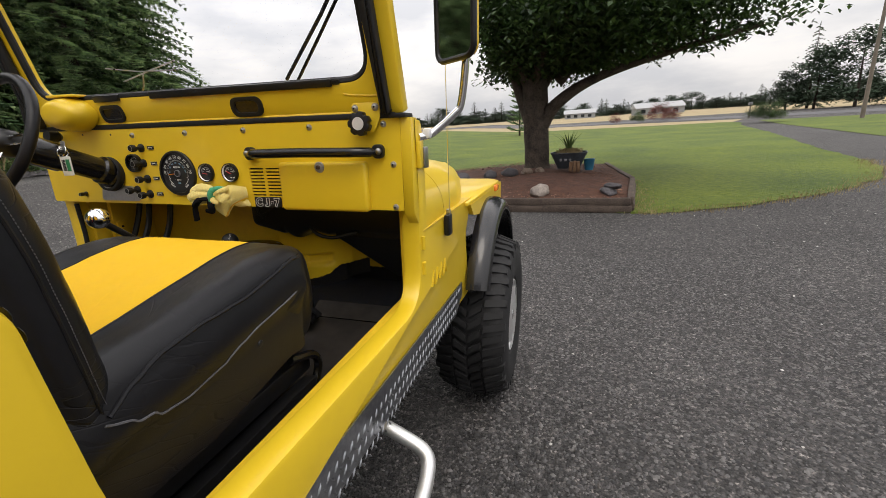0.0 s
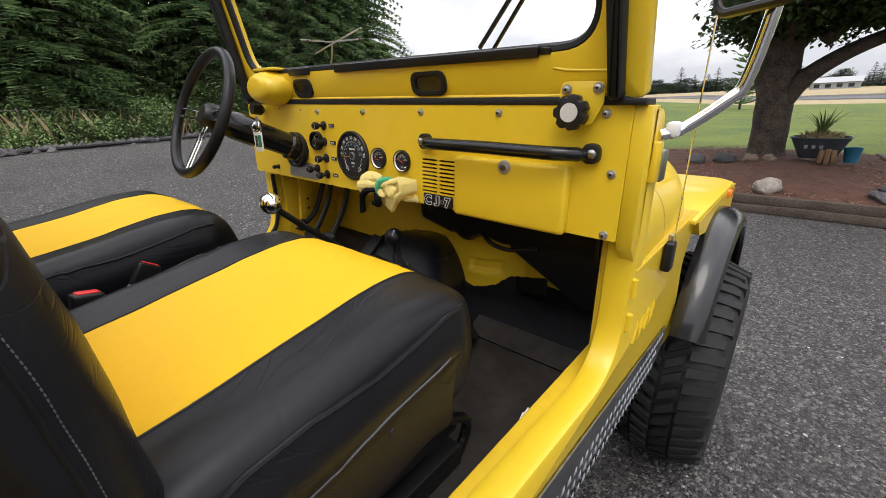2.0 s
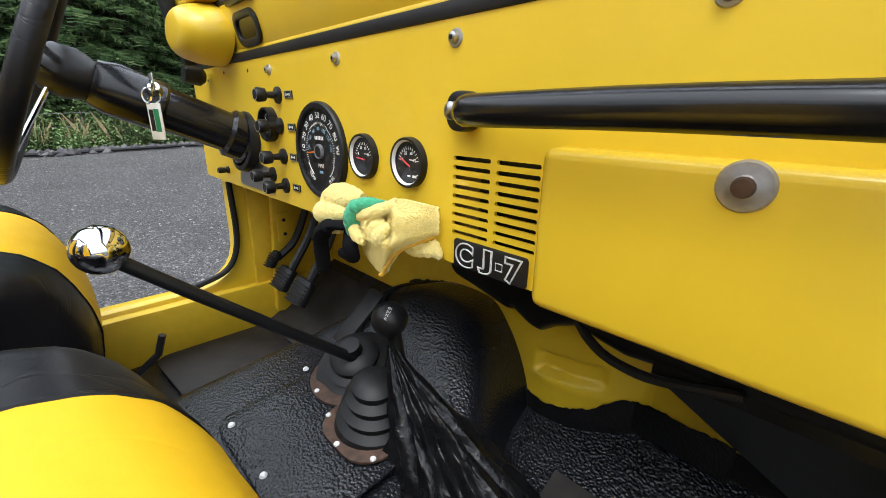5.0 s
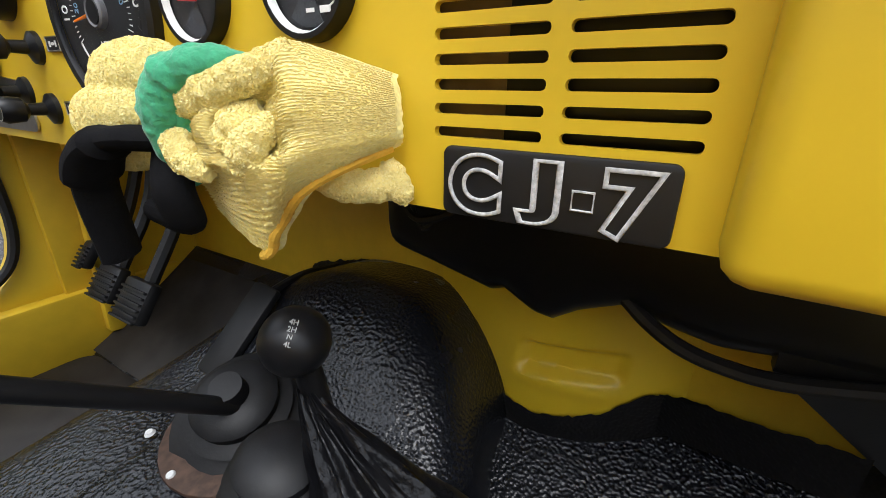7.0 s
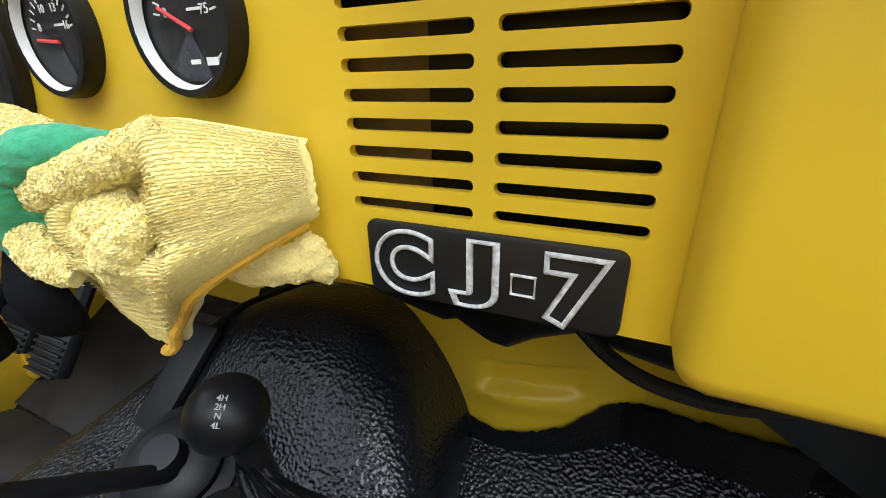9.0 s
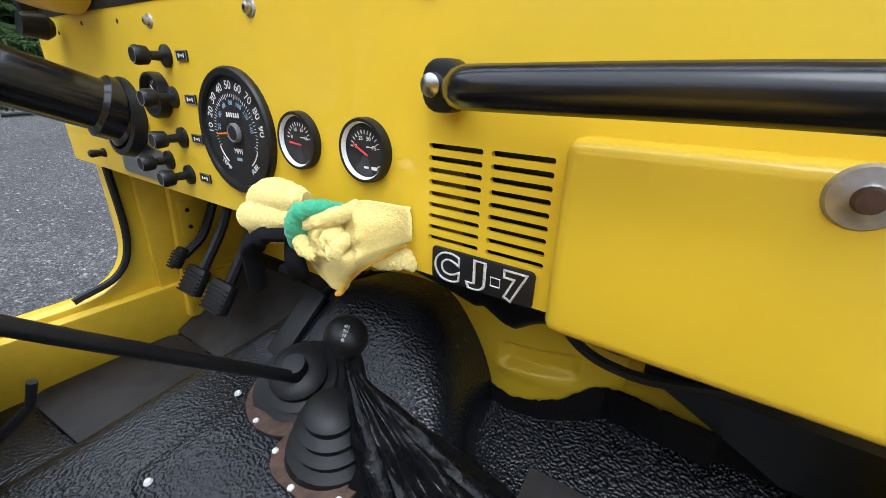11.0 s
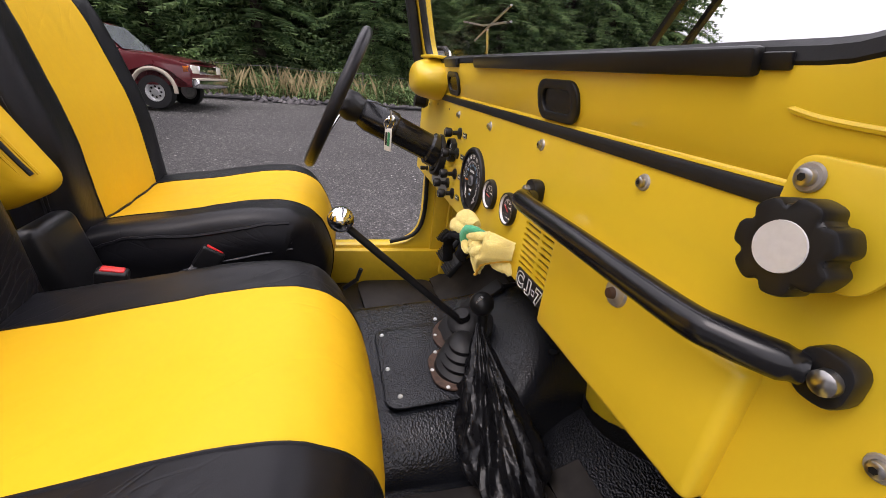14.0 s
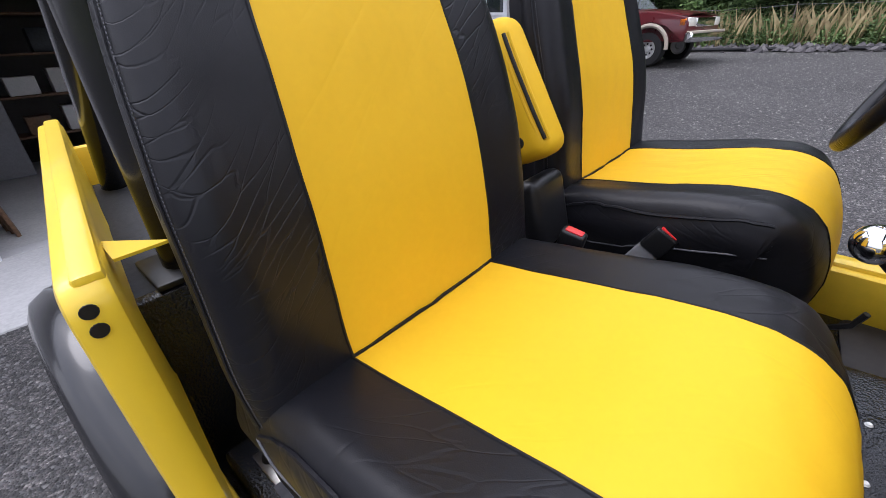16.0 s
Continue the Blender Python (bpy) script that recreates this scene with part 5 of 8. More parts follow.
part("indicator_stalk", lathe([(0, 0.045), (0.018, 0.042), (0.02, 0.01), (0.012, 0.0)], (-0.585, -0.01, 1.435), (0, -1, 0.1), 18), plastic_k, car, "black round side switch")

# ---- seats ----
def skin(path, half, depth, cx, edge=0.80, crown=0.014, rnd=0.055, lo=None, bulge=0.0, dish=0.0, pucker=0.0016, pinch=0.0, nose=0.0):
    """A padded shell: path gives (y, z) along the middle, half the half-width there; the sides turn back by depth."""
    pts = arc_pts([(0, y, z) for y, z in path], 6)
    n = len(pts) - 1
    def fn(u, v):
        f = v * n
        i = min(int(f), n - 1)
        p = pts[i].lerp(pts[i + 1], f - i)
        t = (pts[min(i + 1, n)] - pts[max(i - 1, 0)]).normalized()
        nrm = Vector((0, -t.z, t.y))
        h = half(v)
        near = pinch * math.exp(-((v - 0.39) / 0.12) ** 2)
        rn_, dp = rnd * (1 - 0.45 * near), depth * (1 - near)
        s = (u - 0.5) * 2 * 1.6
        a = abs(s)
        cr = crown - dish * (1 - ease((v - 0.12) / 0.5))
        if a <= edge:
            k = a / edge
            x, d = (h - rn_) * k, cr * k * k
        elif a <= 1.10:
            k = (a - edge) / (1.10 - edge) * math.pi / 2
            x, d = h - rn_ + rn_ * math.sin(k), cr + rn_ * (1 - math.cos(k))
        else:
            k = (a - 1.10) / 0.50
            x, d = h - 0.008 * k + bulge * math.sin(math.pi * min(1.0, k / 0.42)) ** 0.8, cr + rn_ + dp * k
        q = p - nrm * d
        wr = 0.0030 * noise.noise((x * 6 + cx * 3, q.y * 8, q.z * 8)) + 0.0014 * noise.noise((s * 18, v * 26, cx))
        # puckers towards the ends of the panel
        wr += pucker * math.sin(s * 46 + 5 * noise.noise((s * 4, v * 9, cx))) * max(0.0, 1 - min(v, 1 - v) / 0.16) * (1 if a > 0.5 else 0.25)
        q = q + nrm * wr
        q.y -= nose * min(1.0, a / 1.1) ** 3 * ease((v - 0.45) / 0.25)
        if lo is not None and q.z < lo:
            q.z = lo
        return Vector((cx + math.copysign(x, s), q.y, q.z))
    return fn


def seat(cx, hw, yel, name_label, side_vinyl, back=0.0):
    s = part("seat", box((cx, -0.50, 0.86), (hw * 1.5, 0.46, 0.05), 0.01), plastic_k, car, name_label)
    cpath = [(-0.86, 1.106), (-0.73, 1.128), (-0.55, 1.160), (-0.42, 1.188), (-0.335, 1.186), (-0.275, 1.145), (-0.245, 1.065), (-0.248, 0.98), (-0.262, 0.93)]
    fn = skin(cpath, lambda v: hw - 0.045 * (max(0, v - 0.50) / 0.5) ** 2, 0.190, cx, crown=0.004, rnd=0.042, lo=0.925, bulge=0.010, dish=0.020, nose=0.050)
    b = 0.80 * yel / (hw - 0.042)
    ub = b / 3.2
    nu, nv = 80, 72
    k0, k1 = round((0.5 - ub) * nu) / nu, round((0.5 + ub) * nu) / nu
    part("cushion", surface(fn, nu, nv, keep=lambda u, v: not (k0 < u < k1)), vinyl_k, s, "black vinyl seat cushion sides")
    part("cushion_insert", surface(fn, nu, nv, keep=lambda u, v: k0 < u < k1), vinyl_y, s, "yellow vinyl centre panel")
    for u in (k0, k1):
        part("seam", tube([fn(u, j / 40) for j in range(41)], 0.0022, 6), vinyl_k, s)
    for sgn in (1, -1):
        side = [fn(0.5 + sgn * (0.92 + 0.016 * i) / 3.2, j / 120) for i in range(36) for j in range(4, 114)]
        def on_side(line, out):
            return [min(side, key=lambda q: (q.y - y) ** 2 + (q.z - z) ** 2) + Vector((sgn * out, 0, 0)) for _, y, z in arc_pts([(0, *p) for p in line], 6)]
        part("piping", tube(arc_pts(on_side([(-0.350, 1.168), (-0.400, 1.166), (-0.525, 1.141), (-0.615, 1.134), (-0.680, 1.126), (-0.730, 1.110), (-0.780, 1.085)], 0.0012)[::2], 3), 0.0036, 6), vinyl_k, s)
        part("stitching", tube(arc_pts(on_side([(-0.345, 1.108), (-0.510, 1.076), (-0.575, 1.055), (-0.625, 1.038), (-0.690, 1.036), (-0.745, 1.055), (-0.790, 1.075)], 0.0008)[::2], 3), 0.0018, 5), thread_k, s)
    for y, z in ((-0.39, 1.058), (-0.502, 1.036)):
        for sg in (1, -1):
            part("seat_stud", lathe([(0, 0.005), (0.006, 0.004), (0.009, 0)], (cx + sg * (hw - 0.0065), y, z), (sg, 0, 0), 14), plastic_k, s)
    bpath = [(-0.715, 1.03), (-0.730, 1.11), (-0.748, 1.22), (-0.776, 1.33), (-0.816, 1.43), (-0.862, 1.52), (-0.892, 1.565), (-0.928, 1.585), (-0.962, 1.570), (-0.972, 1.52), (-0.930, 1.38), (-0.880, 1.22), (-0.850, 1.06)]
    bpath = [(y - 0.035 - (y + 0.72) * 0.30, z + 0.030) for y, z in bpath[::-1]]
    def bh(v):
        k = 1 - v
        return hw * (1.055 - 0.05 * min(1, k / 0.3) - 0.17 * ease((k - 0.24) / 0.36) - 0.04 * ease((0.13 - k) / 0.13))
    fb = skin(bpath, bh, 0.060, cx - 0.004, crown=-0.014, rnd=0.045, bulge=0.004, pucker=0.0005, pinch=0.92)
    part("backrest", surface(fb, nu, nv, keep=lambda u, v: not (k0 < u < k1)), side_vinyl, s, "black vinyl backrest sides")
    part("backrest_insert", surface(fb, nu, nv, keep=lambda u, v: k0 < u < k1), vinyl_y, s, "yellow vinyl backrest panel")
    for u in (k0, k1):
        part("seam", tube([fb(u, 1 - j / 40) for j in range(36)], 0.0022, 6), vinyl_k, s)
    for sgn in (1, -1):
        u = 0.5 + sgn * 1.08 / 3.2
        line = [fb(u, 0.97 - 0.50 * j / 60) for j in range(61)]
        part("piping", tube(line, 0.0024, 6), vinyl_k, s)
        bm = bmesh.new()
        u2 = 0.5 + sgn * 1.045 / 3.2
        for j in range(0, 300, 2):
            tube([fb(u2, 0.97 - 0.50 * j / 300) + Vector((sgn * 0.0006, 0.0004, 0)), fb(u2, 0.97 - 0.50 * (j + 1.1) / 300) + Vector((sgn * 0.0006, 0.0004, 0))], 0.0006, 4, bm=bm)
        part("stitching", bm, thread_k, s)
    crevice = []
    for j in range(13):
        u = k0 + (k1 - k0) * j / 12
        cu = [fn(u, 0.02 + 0.38 * i / 60) for i in range(61)]
        ba = [fb(u, 1 - 0.30 * i / 60) for i in range(61)]
        p, q = min(((p, q) for p in cu for q in ba), key=lambda pq: (pq[0].y - pq[1].y) ** 2 + (pq[0].z - pq[1].z) ** 2)
        crevice.append((p + q) / 2 + Vector((0, 0.001, 0.001)))
    part("crevice_piping", tube(crevice, 0.0032, 6), vinyl_k, s)
    part("headrest", box((cx - 0.012, -0.980, 1.685), (hw * 0.92, 0.095, 0.155), 0.042, 4, m=pose(0, 0, 0, 10, 0, 0)), vinyl_k, s, "black and yellow headrest")
    part("headrest_insert", box((cx - 0.012, -0.980, 1.685), (yel * 1.15, 0.099, 0.159), 0.044, 4, m=pose(0, 0, 0, 10, 0, 0)), vinyl_y, s, "yellow vinyl headrest panel")
    for dx in (-0.06, 0.06):
        part("headrest_post", tube([(cx + dx, -0.970, 1.58), (cx + dx, -0.980, 1.67)], 0.006, 8), chrome, s)
    for dx in (-1, 1):
        part("seat_bracket", tube(arc_pts([(cx + dx * hw * 0.78, -0.36, 0.91), (cx + dx * hw * 0.80, -0.285, 0.885), (cx + dx * hw * 0.80, -0.262, 0.845), (cx + dx * hw * 0.80, -0.29, 0.80), (cx + dx * hw * 0.80, -0.34, 0.783)], 4), 0.011, 8), gloss_k, s)
        part("seat_rail", box((cx + dx * hw * 0.78, -0.52, 0.805), (0.035, 0.46, 0.05), 0.006), plastic_k, s)
    s.location = (0, -back, 0)
    return s


seat(0.316, 0.274, 0.156, "bucket seat in black and yellow vinyl with creased backrest", vinyl_worn)
seat(-0.440, 0.268, 0.154, "bucket seat in black and yellow vinyl", vinyl_smooth, 0.05)
part("seat_lever", tube([(-0.30, -0.27, 0.93), (-0.285, -0.235, 0.965), (-0.28, -0.225, 1.0)], 0.006, 8), plastic_k, car)

# folded armrest between the seats
arm_m = Matrix.Translation((-0.092, -0.880, 1.362)) @ pose(0, 0, 0, 27, 0, 0)
arm_bm = box((0, 0, 0), (0.092, 0.112, 0.285), 0.034, 5)
for v in arm_bm.verts:
    v.co.y *= 0.90 - 1.1 * v.co.z
arm_bm.transform(arm_m)
arm = part("armrest", arm_bm, vinyl_y, car, "yellow vinyl armrest cover with a black zip")
zp = [arm_m @ Vector((0.0385 - 0.004 * (abs(k - 6) / 6) ** 3, 0.0425 * (1.128 - 0.0214 * k), -0.105 + 0.0175 * k)) for k in range(13)]
part("zip", tube(zp, 0.0042, 8), rubber, arm)
part("zip_welt", tube([p + Vector((0.002, 0.012, 0.003)) for p in zp], 0.003, 6), vinyl_y, arm)
part("zip_welt", tube([p + Vector((0.004, -0.010, -0.003)) for p in zp], 0.003, 6), vinyl_y, arm)
part("armrest_hole", lathe([(0, 0.001), (0.011, 0.001), (0.012, 0)], arm_m @ Vector((0.0460, -0.005, -0.095)), (1, 0, 0), 16), rubber, arm)
part("seat_hinge_cover", box((-0.10, -0.80, 1.12), (0.13, 0.05, 0.16), 0.02, 3, m=pose(0, 0, 0, 14, 0, 0)), plastic_k, car)

# seat belt buckles between the seats, belt anchor by the door
def buckle(x, y, z, lean):
    m = Matrix.Translation((x, y, z)) @ pose(0, 0, 0, lean, 0, 8)
    b = part("belt_buckle", box((0, 0, 0), (0.030, 0.050, 0.055), 0.006, 3, m=m), plastic_k, car, "black seat belt buckle with a red button")
    part("button", box((0, 0, 0), (0.020, 0.036, 0.006), 0.002, m=m @ Matrix.Translation((0, 0, 0.027))), red_m, b, "red release button")
    part("sleeve", box((0, 0, 0), (0.020, 0.046, 0.10), 0.005, m=m @ Matrix.Translation((0, 0, -0.075))), grey_sleeve, b, "grey buckle sleeve")
buckle(-0.168, -0.570, 1.086, -32)
buckle(-0.030, -0.698, 1.100, -12)
br = part("anchor_bracket", box((0.572, -0.925, 0.808), (0.085, 0.17, 0.085), 0.010, 3), liner, car, "black coated floor bracket beside the seat")
an = part("belt_anchor", box((0.563, -0.905, 0.856), (0.042, 0.10, 0.006), 0.0025), steel, car, "seat belt anchor with grey webbing")
part("anchor_bolt", lathe([(0, 0.014), (0.009, 0.013), (0.013, 0.008), (0.015, 0)], (0.563, -0.928, 0.859), (0, 0, 1), 12), plastic_k, an)
part("belt_webbing", surface(lambda u, v: Vector((0.5415 + 0.046 * u + 0.004 * v, -0.872 + 0.20 * v, 0.862 + 0.010 * math.sin(v * 2.6) - 0.055 * v * v)), 3, 14), webbing, an)
part("webbing_stitch", box((0.566, -0.80, 0.8705), (0.040, 0.03, 0.002), 0.0005), thread_k, an)

# ---- rear of the tub ----
part("rear_floor_step", box((0, -1.075, 0.955), (1.30, 0.03, 0.41), 0.008), liner, car, "black textured step behind the seats")
part("rear_floor", box((0, -0.98, 0.745), (1.30, 0.20, 0.05), 0.004), liner, car)
part("rear_deck", box((0, -1.415, 1.147), (1.24, 0.70, 0.024), 0.006), liner_grey, car, "grey lined rear deck")
part("tailgate", box((0, -1.785, 1.13), (1.13, 0.030, 0.25), 0.010), paint_dull, car, "yellow tailgate")
part("tailgate_hinge", box((0.36, -1.765, 1.20), (0.10, 0.02, 0.06), 0.006), paint_dull, car)
part("tailgate_latch", box((0.26, -1.76, 1.20), (0.06, 0.03, 0.045), 0.006), plastic_k, car)
for sx in (1, -1):
    part("tub_rail", tapered(box((sx * 0.690, -1.345, 1.304), (0.040, 0.90, 0.020), 0.006, m=pose(0, 0, 0, -1.4, 0, 0))), paint, car)
    part("corner_gusset", sheet([(0, 0), (0.06, 0.0), (0.0, -0.07)], 0.004, Matrix.Translation((sx * 0.630, -0.950, 1.282)) @ Matrix.Diagonal((-sx, 1, 1, 1))), paint, car)
    for z, y in ((1.273, -0.873), (1.252, -0.868)):
        part("striker_hole", lathe([(0, 0.0008), (0.008, 0.0008), (0.0085, 0)], (sx * 0.672, y - 0.003, z), (0, 0.99, 0.11), 14), plastic_k, car)
hoop = arc_pts([(0.525, -1.125, 1.16), (0.522, -1.12, 1.50), (0.515, -1.11, 1.80), (0.50, -1.105, 1.93), (0.40, -1.10, 1.98), (0.0, -1.10, 1.985), (-0.40, -1.10, 1.98), (-0.50, -1.105, 1.93), (-0.515, -1.11, 1.80), (-0.522, -1.12, 1.50), (-0.525, -1.125, 1.16)], 6)
rb = part("roll_bar", tube(hoop, 0.038, 18), gloss_k, car, "glossy black tubular roll bar")
for sx in (1, -1):
    part("brace", tube([(sx * 0.505, -1.13, 1.84), (sx * 0.50, -1.70, 1.16)], 0.030, 14), gloss_k, rb)
    part("roll_bar_foot", box((sx * 0.525, -1.125, 1.166), (0.13, 0.12, 0.012), 0.004), plastic_k, rb)
part("step_bolt", lathe([(0, 0.008), (0.008, 0.007), (0.011, 0.0)], (0.512, -1.06, 1.115), (0, 1, 0), 6), steel, car)

# ---- loose things in the car ----
def blob(c, s, seed, n=28, amp=0.12, freq=2.2, power=1.0):
    def fn(u, v):
        a, b = 2 * math.pi * u, math.pi * v
        d = Vector((math.sin(b) * math.cos(a), math.sin(b) * math.sin(a), math.cos(b)))
        k = 1 + amp * noise.noise(d * freq + Vector((seed, seed * 2, 0))) + amp * 0.5 * noise.noise(d * freq * 2.7 + Vector((0, seed, seed)))
        return Vector(c) + Vector((d.x * s[0], d.y * s[1], d.z * s[2])) * k
    return surface(fn, n, n, close_u=True)

cloth = thing("microfibre_cloth", "pale yellow terry cloth tied with a green band", "cloth", (0.08, -0.04, 1.24))
def cpart(name, bm, mat, label=""):
    shift = 0.012 if name in ("cloth_end", "green_band", "black_strap") else 0.0
    bmesh.ops.transform(bm, matrix=Matrix.Translation((-0.08 + shift, 0.04, -1.24)), verts=bm.verts)
    return part(name, bm, mat, cloth, label)
CLOTH = [
    [(0.080, -0.050, 1.251), (0.118, -0.056, 1.258), (0.138, -0.054, 1.263), (0.143, -0.050, 1.268), (0.143, -0.045, 1.276), (0.164, -0.006, 1.265)],
    [(0.082, -0.058, 1.239), (0.112, -0.067, 1.247), (0.113, -0.046, 1.242), (0.133, -0.050, 1.250), (0.154, -0.055, 1.259), (0.168, -0.010, 1.254)],
    [(0.082, -0.060, 1.229), (0.116, -0.068, 1.231), (0.114, -0.046, 1.231), (0.138, -0.052, 1.236), (0.157, -0.058, 1.244), (0.170, -0.012, 1.245)],
    [(0.080, -0.056, 1.217), (0.118, -0.064, 1.222), (0.138, -0.062, 1.226), (0.152, -0.062, 1.228), (0.158, -0.058, 1.231), (0.170, -0.012, 1.237)],
    [(0.077, -0.045, 1.195), (0.094, -0.045, 1.184), (0.110, -0.043, 1.178), (0.126, -0.045, 1.197), (0.150, -0.046, 1.219), (0.166, -0.008, 1.233)],
]
def cubic(a, b, c, d, t):
    return 0.5 * ((2 * b) + (c - a) * t + (2 * a - 5 * b + 4 * c - d) * t * t + (3 * b - a - 3 * c + d) * t ** 3)
def spline(pts, f):
    n = len(pts) - 1
    i = min(int(f * n), n - 1)
    g = lambda k: pts[max(0, min(n, k))]
    return cubic(g(i - 1), g(i), g(i + 1), g(i + 2), f * n - i)
ROWS_V = [[Vector(p) for p in row] for row in CLOTH]
def drape(u, v):
    p = spline([spline(row, u) for row in ROWS_V], v)
    k = 0.00055 * math.sin(v * 339.3 + 7 * noise.noise((u * 4, v * 3, 0))) * (0.65 + 0.45 * math.sin(u * 140 + 9 * noise.noise((u * 9, v * 14, 5)))) + 0.0006 * noise.noise((u * 30, v * 40, 3))
    f = 0.0035 * noise.noise((u * 7 + 3, v * 6, 8))
    return p + Vector((0.2 * f, -k - f, 0.4 * k))
PILE = []
def loops(at, n, t, rn, h=0.0008):
    """One small leaning yarn loop of the pile, as a bent strip."""
    lean = (t * rn.uniform(-0.5, 0.5) + n.cross(t) * rn.uniform(0.2, 0.9)) * h
    w = t * 0.00048
    PILE.append((at - w, at + w, at + n * h * 0.75 + lean * 0.4 + w * 1.2, at + n * h * 0.75 + lean * 0.4 - w * 1.2, at + n * h * rn.uniform(0.6, 1.0) + lean + w * 0.8, at + n * h * rn.uniform(0.6, 1.0) + lean - w * 0.8))
def pile_on(bm, count, seed, shift=0.0):
    rn = random.Random(seed)
    fs = [f for f in bm.faces]
    for f in rn.choices(fs, weights=[f.calc_area() for f in fs], k=count):
        a, b = rn.random(), rn.random()
        vs_ = [v.co for v in f.verts]
        p = vs_[0].lerp(vs_[1], a).lerp(vs_[-1].lerp(vs_[-2], a), b)
        n = f.normal if f.normal.y < 0 or shift else -f.normal
        t = n.orthogonal().normalized()
        loops(p + Vector((shift, 0, 0)), n, Matrix.Rotation(rn.uniform(0, 6.28), 3, n) @ t, rn)
rn = random.Random(77)
for _ in range(26000):
    u, v = rn.uniform(0.0, 0.995), (rn.randrange(54) + 0.25 + rn.gauss(0, 0.13)) / 54
    v = min(0.99, max(0.005, v))
    p = drape(u, v)
    du, dv = drape(min(1, u + 0.01), v) - drape(max(0, u - 0.01), v), drape(u, min(1, v + 0.01)) - drape(u, max(0, v - 0.01))
    n = du.cross(dv).normalized()
    loops(p, -n if n.y > 0 else n, du.normalized(), rn, 0.0008)
bm = surface(drape, 150, 330)
surface(lambda u, v: drape(u, v) + Vector((0, 0.005, 0)), 40, 30, bm=bm)
cpart("cloth_sheet", bm, terry_y, "draped pale yellow terry sheet")
def fold(pts, r0, seed, n=40):
    # a soft rolled fold along a curve
    c = arc_pts(pts, 16)
    m = len(c)
    rr = [r0 * (0.35 + 0.65 * math.sin(math.pi * min(0.97, max(0.03, i / (m - 1)))) ** 0.5) * (1 + 0.18 * noise.noise((i * 0.18, seed, 0))) for i in range(m)]
    bm = tube(c, rr, 40)
    for v in bm.verts:
        v.co += Vector((0.0009 * noise.noise(v.co * 330), 0.0009 * noise.noise(v.co * 330 + Vector((9, 0, 0))), 0.0009 * noise.noise(v.co * 330 + Vector((0, 9, 0)))))
    bmesh.ops.recalc_face_normals(bm, faces=bm.faces)
    bm.normal_update()
    pile_on(bm, int(13e6 * r0 * sum((q - p).length for p, q in zip(c, c[1:]))), seed, 0.012 if r0 > 0.011 else 1e-9)
    return bm
cpart("cloth_fold", fold([(0.128, -0.050, 1.250), (0.120, -0.058, 1.243), (0.113, -0.058, 1.234), (0.116, -0.055, 1.226)], 0.0085, 8), terry_y)
cpart("cloth_fold", fold([(0.138, -0.052, 1.246), (0.132, -0.060, 1.238), (0.126, -0.060, 1.229), (0.128, -0.056, 1.223)], 0.0080, 5), terry_y)
cpart("cloth_fold", fold([(0.082, -0.052, 1.252), (0.096, -0.062, 1.252), (0.112, -0.060, 1.258), (0.134, -0.052, 1.266), (0.142, -0.044, 1.274)], 0.0075, 6), terry_y)
cpart("cloth_fold", fold([(0.084, -0.056, 1.248), (0.088, -0.066, 1.238), (0.096, -0.068, 1.228), (0.108, -0.066, 1.223)], 0.0070, 11), terry_y)
cpart("cloth_tail", fold([(0.132, -0.030, 1.219), (0.146, -0.022, 1.214), (0.160, -0.012, 1.214), (0.168, -0.006, 1.214)], 0.0080, 9), terry_y)
cpart("cloth_tail", fold([(0.162, -0.010, 1.226), (0.167, -0.009, 1.216), (0.171, -0.006, 1.206)], 0.0060, 2), terry_y)
cpart("cloth_end", fold([(0.058, -0.042, 1.262), (0.034, -0.050, 1.264), (0.006, -0.050, 1.258), (-0.016, -0.046, 1.248)], 0.0175, 3), terry_y)
cpart("cloth_end", fold([(0.052, -0.050, 1.244), (0.026, -0.062, 1.246), (-0.004, -0.060, 1.240), (-0.022, -0.050, 1.238)], 0.0150, 7), terry_y)
cpart("cloth_end", fold([(0.044, -0.048, 1.228), (0.020, -0.058, 1.228), (-0.002, -0.056, 1.226), (-0.014, -0.046, 1.230)], 0.0120, 12), terry_y)
hem = [drape(0.36 + 0.64 * k / 48, 1.0) + Vector((0, -0.003, 0)) for k in range(49)]
golden = material("golden_hem", (0.80, 0.47, 0.055), 0.95, var=0.2, scale=90, bump=1.0, bscale=700, kind="smooth")
cpart("hem", tube(hem, 0.0026, 8), golden, "deep yellow stitched hem")
pile_i = island_mat("pile", [(0.93, 0.78, 0.30), (0.94, 0.81, 0.34), (0.95, 0.84, 0.38), (0.96, 0.87, 0.44)], 0.95)
pile_v = [v - Vector((0.08, -0.04, 1.24)) for row in PILE for v in row]
raw("nap", pile_v, [f for i in range(0, len(pile_v), 6) for f in ((i, i + 1, i + 2, i + 3), (i + 3, i + 2, i + 4, i + 5))], pile_i, cloth, "short looped yarn of the terry")["kind"] = "stuff"
cpart("green_band", fold([(0.114, -0.044, 1.266), (0.098, -0.060, 1.268), (0.082, -0.068, 1.262), (0.074, -0.070, 1.248), (0.070, -0.066, 1.232), (0.070, -0.056, 1.216)], 0.0085, 4), terry_g, "green terry band")
cpart("green_band", fold([(0.100, -0.046, 1.262), (0.086, -0.056, 1.258), (0.078, -0.062, 1.246), (0.074, -0.060, 1.230)], 0.0075, 1), terry_g)
